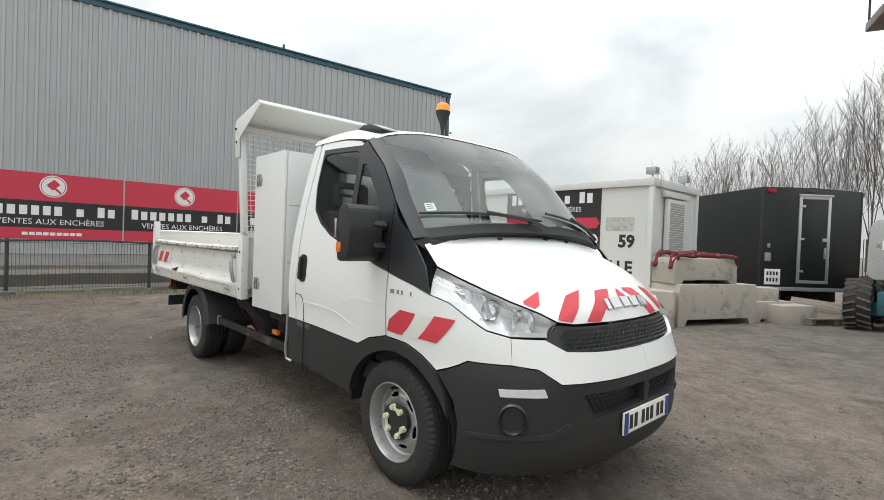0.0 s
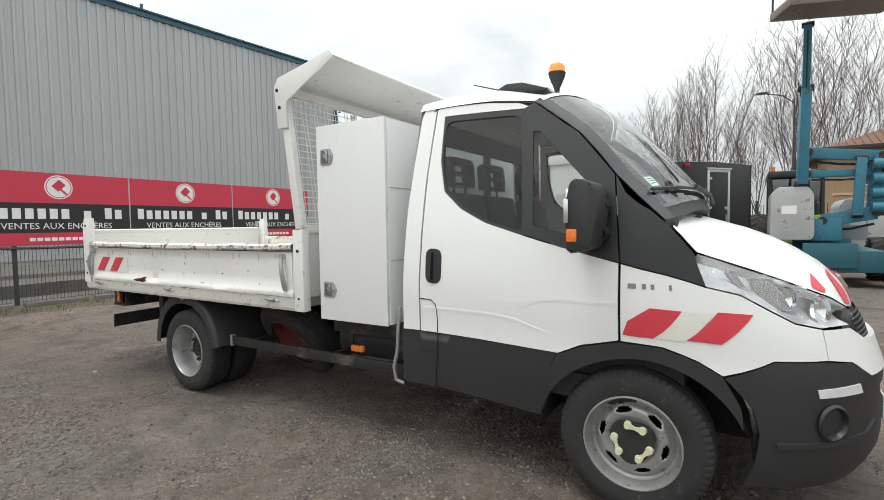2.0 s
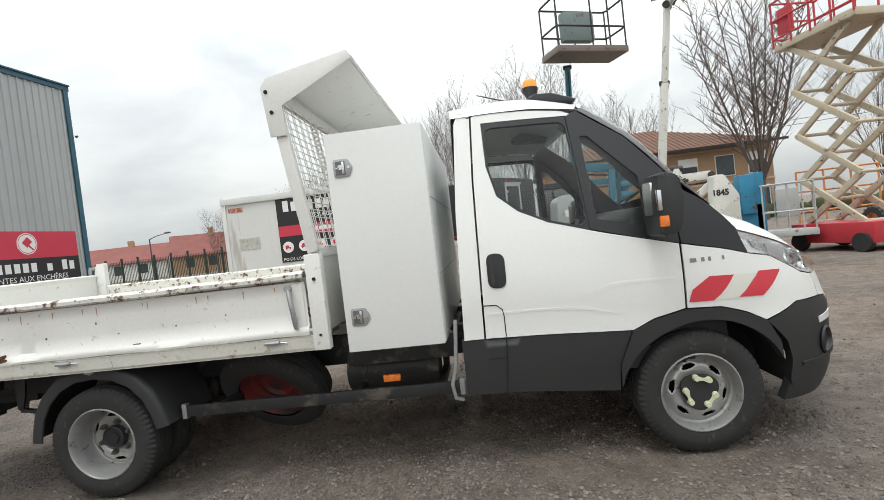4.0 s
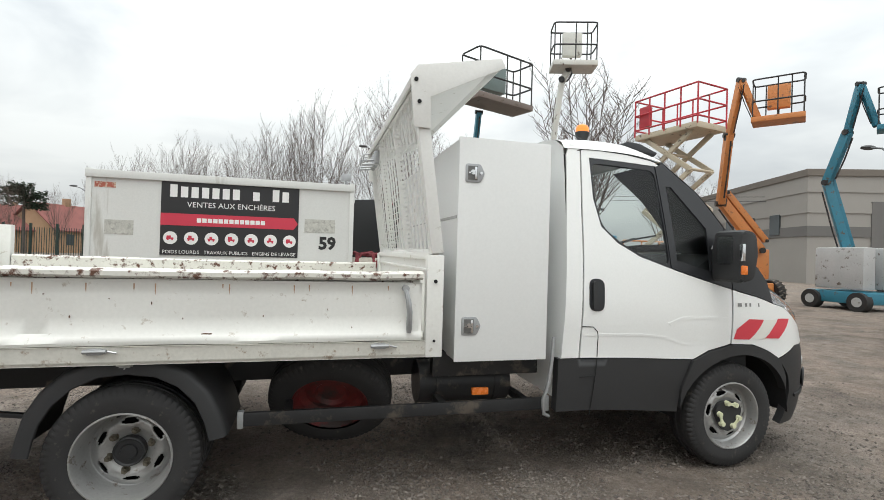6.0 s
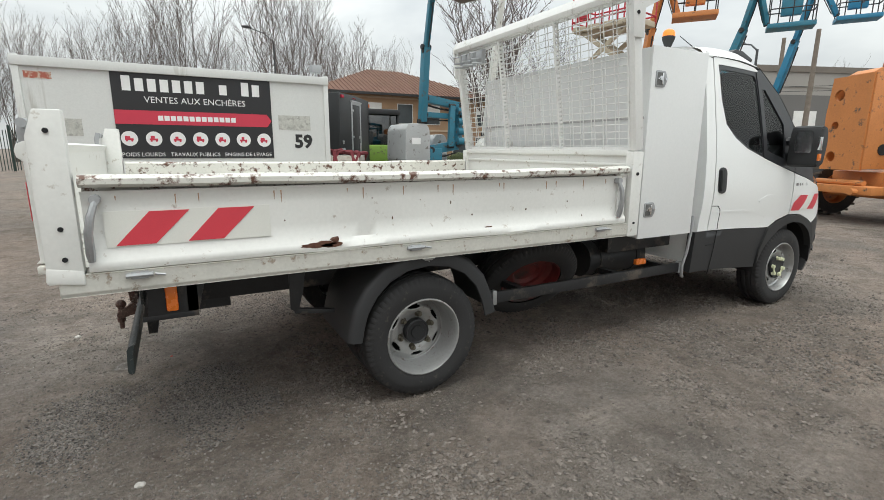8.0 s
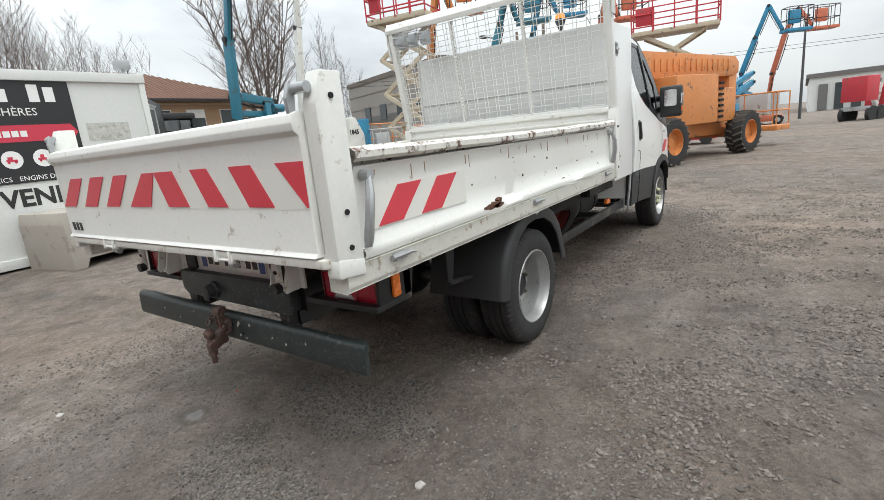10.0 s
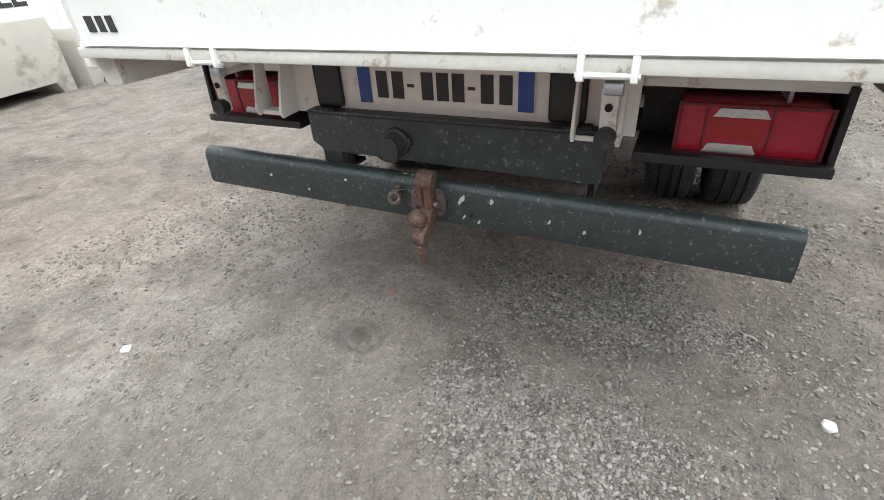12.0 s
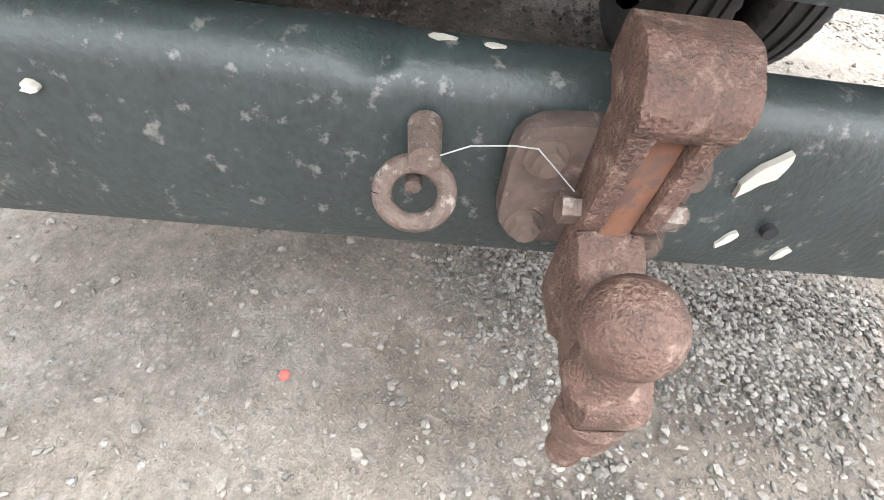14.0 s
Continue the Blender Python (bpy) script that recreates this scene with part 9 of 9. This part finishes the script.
RM = Matrix.Translation((31.1, -5.7, 0)) @ Matrix.Rotation(radians(-34), 4, "Z") @ Matrix.Diagonal((0.64, 0.70, 0.76, 1))
bm = bmesh.new()
box(bm, -2.9, 0.1, -0.9, 0.9, 0.62, 0.85, 0.03, m=RM)
part("flatbed", bm, GREYM, rt)
bm = bmesh.new()
box(bm, -3.2, -1.7, -0.8, 0.8, 1.2, 2.75, 0.04, m=RM)
part("lift_cabin", bm, REDM, rt)
bm = bmesh.new()
for (x, z), (x2, z2) in (((-0.3, 0.9), (-1.2, 1.9)), ((-0.3, 1.2), (-0.1, 2.2)), ((-0.1, 2.2), (-1.3, 1.4))):
    beam(bm, RM @ Vector((x, 0, z)), RM @ Vector((x2, 0, z2)), 0.18, 0.22)
part("crane_arm", bm, WHITEM, rt)
bm = bmesh.new()
for y in (-0.96, 0.96):
    prism(bm, [(0.5, 1.3), (1.35, 1.3), (1.2, 1.95), (0.5, 1.98)], "y", y - 0.005, y + 0.005, m=RM)
prism(bm, [(-0.8, 1.35), (0.8, 1.35), (0.7, 2.05), (-0.7, 2.05)], "x", 1.78, 1.80, m=RM @ Matrix.Translation((-0.1, 0, 0)))
parts("window", bm, TRIMP, rt)
for x in (1.3, -1.6, -2.5):
    for y in (-0.85, 0.85):
        bm = bmesh.new()
        cyl(bm, RM @ Vector((x, y - 0.12, 0.38)), RM @ Vector((x, y + 0.12, 0.38)), 0.38, seg=20)
        part("wheel", bm, RUBBER, rt)

# ---- buildings ----
BRICK = mat("buff_brick", (0.36, 0.235, 0.145), 0.9, var=0.12, size=1.5, fine=20, bump=0.15)
TILE = mat("brown_roof_tile", (0.16, 0.085, 0.06), 0.85, var=0.2, size=1.5, fine=30, bump=0.3)
REDTILE = mat("red_roof_tile", (0.21, 0.075, 0.065), 0.85, var=0.2, size=1.0, fine=20, bump=0.3)
PANEW = mat("dark_window_pane", (0.05, 0.06, 0.065), 0.12, var=0.2)
FRAMEW = mat("white_window_frame", (0.7, 0.7, 0.68), 0.5)
hs = thing("brick_house", "two-storey buff brick house with a brown tiled hip roof", "house", at=(16, 38, 0))
bm = bmesh.new()
box(bm, 8.4, 24.0, 34, 46, 0, 5.6)
part("wall", bm, BRICK, hs)
bm = bmesh.new()
for z in (2.75, 5.2):
    box(bm, 8.36, 24.04, 33.95, 34.02, z, z + 0.14)
part("string_course", bm, mat("pale_band", (0.48, 0.38, 0.28), 0.9), hs)
bm = bmesh.new()
c = [(7.7, 33.3, 5.5), (24.7, 33.3, 5.5), (24.7, 46.7, 5.5), (7.7, 46.7, 5.5)]
vs = [bm.verts.new(p) for p in c] + [bm.verts.new((14.6, 40, 8.2)), bm.verts.new((17.8, 40, 8.2))]
for f in ((0, 1, 5, 4), (1, 2, 5), (2, 3, 4, 5), (3, 0, 4), (3, 2, 1, 0)):
    bm.faces.new([vs[i] for i in f])
rf = part("roof", bm, TILE, hs, "brown tiled hip roof", smooth=0)
bm = bmesh.new()
for k in range(46):
    t = (k + 0.5) / 46
    x = 7.7 + 17 * t
    top = min(1.0, (x - 7.7) / 6.9, (24.7 - x) / 6.9)
    pipe(bm, [(x, 33.3, 5.53), (x, 33.3 + 6.7 * top, 5.53 + 2.7 * top)], 0.05, 5)
part("tile_ridge", bm, TILE, rf)
bm = bmesh.new()
box(bm, 7.65, 24.75, 33.2, 33.34, 5.38, 5.56)
part("gutter", bm, BLACKP, hs)


def window(parent, x, z, w, h, y, split=True):
    bm = bmesh.new()
    box(bm, x - 0.06, x + w + 0.06, y - 0.05, y + 0.02, z - 0.06, z + h + 0.06)
    fr = part("window", bm, FRAMEW, parent)
    bm = bmesh.new()
    box(bm, x, x + w, y - 0.06, y - 0.045, z, z + h * (0.62 if split else 1))
    part("pane", bm, PANEW, fr)
    if split:
        bm = bmesh.new()
        box(bm, x, x + w, y - 0.062, y - 0.045, z + h * 0.64, z + h)
        part("blind", bm, FRAMEW, fr)


for i, x in enumerate((9.6, 12.2, 14.9, 17.4, 20.0, 22.3)):
    window(hs, x, 3.35, 1.25, 1.45, 34, i % 2 == 1)
    window(hs, x, 0.75, 1.25, 1.55, 34, False)
GREYB = mat("grey_render_wall", (0.30, 0.285, 0.265), 0.85, var=0.06, size=0.5)
GREYD = mat("dark_grey_cladding", (0.14, 0.135, 0.13), 0.7, var=0.08, size=0.5)
gb = thing("office_building", "grey flat-roofed industrial building with banded walls", "building", at=(40, 26, 0))
GB = Matrix.Translation((33, 22, 0)) @ Matrix.Rotation(radians(-20), 4, "Z")
bm = bmesh.new()
box(bm, 0, 26, 0, 18, 0, 7.3, m=GB)
part("wall", bm, GREYB, gb)
bm = bmesh.new()
box(bm, -0.1, 26.1, -0.1, 18.1, 7.3, 7.75, m=GB)
part("parapet", bm, mat("brown_grey_parapet", (0.16, 0.14, 0.12), 0.8), gb)
for z in (3.2, 4.8, 6.2):
    bm = bmesh.new()
    box(bm, -0.06, 26, -0.06, 18, z, z + 0.7, m=GB)
    part("wall_band", bm, GREYD if z < 4 else GREYB, gb)
bm = bmesh.new()
box(bm, 4, 20, -0.09, 0, 1.2, 5.6, m=GB)
part("cladding_panel", bm, GREYD, gb)
for k in range(4):
    bm = bmesh.new()
    box(bm, -0.12, 0, 3 + k * 3.4, 4.2 + k * 3.4, 3.4, 4.9, m=GB)
    part("window", bm, PANEW, gb)
    bm = bmesh.new()
    box(bm, 6 + k * 3.6, 8 + k * 3.6, -0.14, 0, 0.2, 4.4, m=GB)
    part("door_panel", bm, FRAMEW if k == 1 else GREYB, gb)
wb = thing("low_white_hall", "long low white industrial hall in the distance", "building", at=(70, -8, 0))
bm = bmesh.new()
prism(bm, [(62, -3.5), (60, -14), (95, -20), (95, -4)], "z", 0, 3.3)
part("wall", bm, CABW, wb)
bm = bmesh.new()
prism(bm, [(61.8, -3.2), (59.7, -14.3), (95, -20.3), (95, -3.7)], "z", 3.3, 3.7)
part("roof", bm, GREYD, wb)
for k in range(7):
    bm = bmesh.new()
    yy = -5 - k * 1.3
    box(bm, 60.2 + 0.19 * k * -0.2, 60.6, yy, yy + 0.75, 0.1, 2.6, m=Matrix.Translation((1.35 - 0.24 * k, 0, 0)))
    part("window", bm, PANEW if k % 3 else GREYD, wb)
wc = thing("orange_gable_house", "distant house with orange tiles beyond the red truck", "house", at=(90, -24, 0))
bm = bmesh.new()
box(bm, 80, 92, -30, -20, 0, 4)
part("wall", bm, CABW, wc)
bm = bmesh.new()
prism(bm, [(-30.5, 4), (-19.5, 4), (-25, 6.5)], "x", 79.6, 92.4)
part("roof", bm, REDTILE, wc)


# small houses beyond the fence
def cottage(x, y, w, d, eave, ridge, rz, label):
    t = thing("cottage", label, "house", "distant red-roofed houses", at=(x, y, 0), rz=rz)
    bm = bmesh.new()
    box(bm, -w / 2, w / 2, -d / 2, d / 2, 0, eave)
    prism(bm, [(-d / 2, eave), (d / 2, eave), (0, ridge - 0.1)], "x", -w / 2, w / 2)
    o = part("wall", bm, BRICK if rz % 2 else CABW, t)
    o.matrix_parent_inverse = Matrix()
    bm = bmesh.new()
    for s in (-1, 1):
        prism(bm, [(s * (d / 2 + 0.4), eave - 0.2), (s * (d / 2 + 0.4), eave - 0.05), (0, ridge + 0.15), (0, ridge)], "x", -w / 2 - 0.3, w / 2 + 0.3)
    o = part("roof", bm, REDTILE, t, "orange-red tiled roof")
    o.matrix_parent_inverse = Matrix()
    bm = bmesh.new()
    box(bm, -0.4, 0.4, -0.3, 0.3, ridge - 0.5, ridge + 1.0)
    o = part("chimney", bm, BRICK, t)
    o.matrix_parent_inverse = Matrix()
    for k in range(3):
        bm = bmesh.new()
        box(bm, -w * 0.35 + k * w * 0.28, -w * 0.35 + k * w * 0.28 + 1.1, -d / 2 - 0.05, -d / 2, 1.0, 2.4)
        o = part("window", bm, PANEW, t)
        o.matrix_parent_inverse = Matrix()


cottage(-40, 70, 11, 8, 2.8, 5.9, 31, "brick house with a steep orange-red roof")
cottage(-32, 74, 10, 8, 2.9, 6.3, 65, "brick house with a red gabled roof")
cottage(-55, 72, 14, 8, 2.8, 5.4, 10, "low white house with a red roof")
cottage(-46, 90, 12, 9, 3.0, 6.6, 20, "white house with a red roof behind others")
# green mesh fence and wall behind the yard
gf = thing("boundary_fence", "dark green palisade fence along the yard edge", "fence", kind="structure", at=(-12, 32, 0))
GREENF = mat("dark_green_fence", (0.018, 0.035, 0.028), 0.6, var=0.2)
for k in range(26):
    a = Vector((-30 + k * 1.5, 34 - k * 0.12, 0))
    bm = bmesh.new()
    box(bm, a.x - 0.06, a.x + 0.06, a.y - 0.06, a.y + 0.06, 0, 2.5)
    part("post", bm, GREENF, gf)
bm = bmesh.new()
for k in range(int(38 / 0.14)):
    x = -30 + k * 0.14
    box(bm, x - 0.018, x + 0.018, 33.98 - (x + 30) * 0.08, 34.0 - (x + 30) * 0.08, 0.05, 2.25)
tagged(part("pale_rails", bm, GREENF, gf, smooth=0), kind="stuff")
bm = bmesh.new()
for k in range(30):
    x = 6 + k * 1.3
    ball(bm, (x, 31.5 + 0.4 * math.sin(k), 0.35 + 0.15 * math.sin(k * 2.1)), 0.9, 9, 6, (1.0, 0.7, 0.7))
solid("hedge", bm, mat("rough_green_bank", (0.06, 0.075, 0.03), 0.95, var=0.4, size=3, bump=1, bump_d=0.05), "low rough green bank before the house", "bank", kind="stuff")

# ---- street lamps and poles ----
LAMPM = mat("dark_lamp_post", (0.06, 0.062, 0.065), 0.5)


def street_lamp(x, y, h, ang, label="grey street lamp with an arm"):
    t = thing("street_lamp", label, "street lamp", "street lamps", at=(x, y, 0))
    bm = bmesh.new()
    pipe(bm, [(x, y, 0), (x, y, h * 0.94)], [0.10, 0.06], 8)
    part("pole", bm, LAMPM, t)
    e = Vector((x + 2.0 * math.cos(ang), y + 2.0 * math.sin(ang), h + 0.25))
    bm = bmesh.new()
    pipe(bm, [(x, y, h * 0.93), (x + 0.7 * math.cos(ang), y + 0.7 * math.sin(ang), h * 0.99), e], [0.05, 0.045, 0.04], 6)
    part("arm", bm, LAMPM, t)
    bm = bmesh.new()
    ball(bm, e, 0.26, 10, 6, (1.6, 1.0, 0.45))
    part("head", bm, LAMPM, t)


street_lamp(6.9, 41, 10.6, 3.1)
street_lamp(-25, 62, 7.8, 2.6)
street_lamp(-36, 50, 5.2, 0.3)
street_lamp(40, -2.6, 6.6, 0.0)
street_lamp(26.5, 13, 7.0, 1.0)
for x, y, h in ((24, 9, 6.5), (27, 12, 7.0)):
    bm = bmesh.new()
    pipe(bm, [(x, y, 0), (x, y, h)], [0.14, 0.09], 8)
    solid("utility_pole", bm, WOODG, "tall weathered wooden utility pole", "pole", "utility poles")
bm = bmesh.new()
for z0, z1 in ((8.2, 6.4), (7.8, 6.1)):
    pipe(bm, [Vector((20 - 0.1, 48, z0)).lerp(Vector((60, -10, z1)), t) - Vector((0, 0, 1.2 * math.sin(t * math.pi))) for t in np.linspace(0, 1, 15)], 0.02, 4)
solid("overhead_cables", bm, BLACKP, "thin dark cables sagging across the yard", "cable")

# ---- bare trees ----
BARK = mat("grey_brown_bark", (0.105, 0.085, 0.074), 0.95, var=0.25, size=4, fine=30, bump=0.5)
TWIG = mat("bare_twig", (0.115, 0.088, 0.076), 0.95, var=0.25, size=2, fine=10, bump=0)


def bare_tree(seed, h, spread, steep, trunk_h, limbs, label, thick=1.0):
    """A leafless tree: trunk and limbs in one mesh, the twigs in another."""
    r = random.Random(seed)
    t = thing("bare_tree", label, "tree", "bare trees around the yard")
    wood, twigs = bmesh.new(), bmesh.new()

    def grow(p, d, ln, rad, lev):
        n = (5, 5, 3, 2)[lev]
        pts, q, dd = [p], p.copy(), d.copy()
        for i in range(n):
            w = 0.055 if lev == 1 else 0.085
            dd = (dd + Vector((r.gauss(0, w), r.gauss(0, w), 0.06 + 0.10 * steep))).normalized()
            q = q + dd * (ln / n)
            pts.append(q.copy())
        pipe(wood if lev < 2 else twigs, pts, [rad * (1 - 0.8 * i / n) for i in range(n + 1)], 6 if lev < 1 else (4 if lev < 2 else 3), caps=False)
        if lev >= 3:
            return
        kids = (0, 19, 8)[lev] if lev else 0
        for k in range(kids):
            f = 0.18 + 0.80 * (k + r.random()) / kids
            i = min(int(f * n), n - 1)
            b = pts[i].lerp(pts[i + 1], f * n - i)
            a = r.random() * 6.28
            out = Vector((math.cos(a), math.sin(a), 0))
            grow(b, (dd * (0.50 + 0.4 * steep) + out * (0.70 - 0.25 * steep)).normalized(), ln * (0.30 if lev == 1 else 0.42) * r.uniform(0.6, 1.2) * (1.2 - 0.7 * f), rad * (0.40 if lev == 1 else 0.5), lev + 1)

    tr_pts = [Vector((0, 0, -0.1)), Vector((r.gauss(0, 0.05), r.gauss(0, 0.05), trunk_h * 0.5)), Vector((r.gauss(0, 0.1), r.gauss(0, 0.1), trunk_h))]
    pipe(wood, tr_pts, [0.017 * h + 0.03, 0.013 * h + 0.02, 0.011 * h], 8)
    for k in range(limbs):
        a = 2 * math.pi * (k + 0.4 * r.random()) / limbs
        s = spread * r.uniform(0.35, 1.0) if k else 0.08
        d = Vector((math.cos(a) * s, math.sin(a) * s, 1)).normalized()
        z = trunk_h * r.uniform(0.72, 1.0)
        grow(Vector((0, 0, z)), d, (h - z) * r.uniform(0.8, 1.02), 0.0027 * h * thick, 1)
    part("trunk", wood, BARK, t)
    part("crown", twigs, TWIG, t, smooth=0)
    return t


kinds = [bare_tree(3, 18, 0.30, 0.85, 3.0, 8, "tall slender bare poplar"), bare_tree(8, 15, 0.42, 0.65, 2.6, 9, "bare roadside tree with upright limbs"), bare_tree(14, 16, 0.62, 0.45, 3.2, 9, "broad bare tree with spreading limbs"),
         bare_tree(21, 16, 0.70, 0.40, 2.6, 12, "large dark bare tree with heavy forked limbs", 2.1)]
spots = []
for az, el, dist, kd in ((118.4, 9.2, 62, 2), (116.9, 8.6, 62, 1), (113.6, 8.0, 64, 1), (111.3, 9.4, 62, 0), (109.4, 9.9, 62, 1), (107.6, 11.5, 60, 0), (105.4, 12.0, 60, 1), (104.0, 12.6, 60, 1), (102.6, 13.7, 58, 0),
                         (100.8, 12.9, 58, 0), (99.0, 12.9, 58, 1), (97.6, 14.0, 58, 0), (96.0, 13.8, 58, 1), (94.2, 14.6, 58, 0), (92.6, 15.8, 57, 0), (91.0, 17.4, 56, 0), (89.6, 17.4, 56, 1), (87.4, 13.6, 58, 0), (86.0, 12.0, 60, 1),
                         (82.4, 18.0, 48, 1), (80.6, 18.6, 46, 2), (78.8, 17.6, 48, 1), (76.4, 14.6, 58, 0), (74.6, 13.0, 60, 1), (73.2, 13.3, 60, 2), (71.6, 12.6, 62, 0), (69.0, 11.8, 62, 1),
                         (50.8, 13.0, 52, 1), (48.2, 10.2, 60, 2), (25.0, 8.4, 60, 0)):
    spots.append((0.8 + dist * math.cos(radians(az)), -3.4 + dist * math.sin(radians(az)), 1.35 + dist * math.tan(radians(el - (3.0 if az > 110 else 2.2 if az > 97 else 1.0 if az > 87 else 0.3))), kd))
spots.append((20.0, 28.4, 15.4, 3))
hts = (18, 15, 16, 16)
for i, (x, y, h, kd) in enumerate(spots):
    s = h / hts[kd] * (0.91 + 0.07 * ((i * 37) % 11) / 10)
    t = kinds[kd]
    copy = copy_thing(t, Matrix.Identity(4))
    copy.matrix_basis = pose(x, y, 0, 0, 0, (i * 77) % 360) @ Matrix.Diagonal((s * (0.9 if kd == 0 else 1.0), s * (0.9 if kd == 0 else 1.0), s, 1))
for t in kinds:
    for o in list(t.children):
        bpy.data.objects.remove(o)
    bpy.data.objects.remove(t)
pine = thing("pine_tree", "dark evergreen pine beyond the houses", "tree", at=(-31, 62, 0))
bm = bmesh.new()
pipe(bm, [(-31, 62, 0), (-31.1, 62, 7.6)], [0.25, 0.08], 8)
part("trunk", bm, BARK, pine)
verts, faces = [], []
for i in range(2600):
    c = rng.choice(((-31.6, 62, 6.0, 1.5), (-30.4, 62.4, 6.6, 1.3), (-31.2, 61.6, 7.4, 1.2), (-29.9, 62, 5.4, 1.0), (-32.3, 62, 7.0, 0.9)))
    a, b, q = rng.random() * 6.28, rng.uniform(-1, 1), rng.random() ** 0.4
    p = Vector((c[0] + c[3] * q * math.cos(a), c[1] + c[3] * q * math.sin(a), c[2] + 0.5 * c[3] * q * b))
    n0 = len(verts)
    for k in range(3):
        verts.append((p.x + rng.gauss(0, 0.16), p.y + rng.gauss(0, 0.16), p.z + rng.gauss(0, 0.09)))
    faces.append((n0, n0 + 1, n0 + 2))
me = bpy.data.meshes.new("crown")
me.from_pydata(verts, [], faces)
me.materials.append(mat("pine_needles", (0.022, 0.04, 0.022), 0.9, var=0.3, island=0.4))
o = new("crown", me)
o.parent = pine
o.matrix_parent_inverse = pine.matrix_basis.inverted()
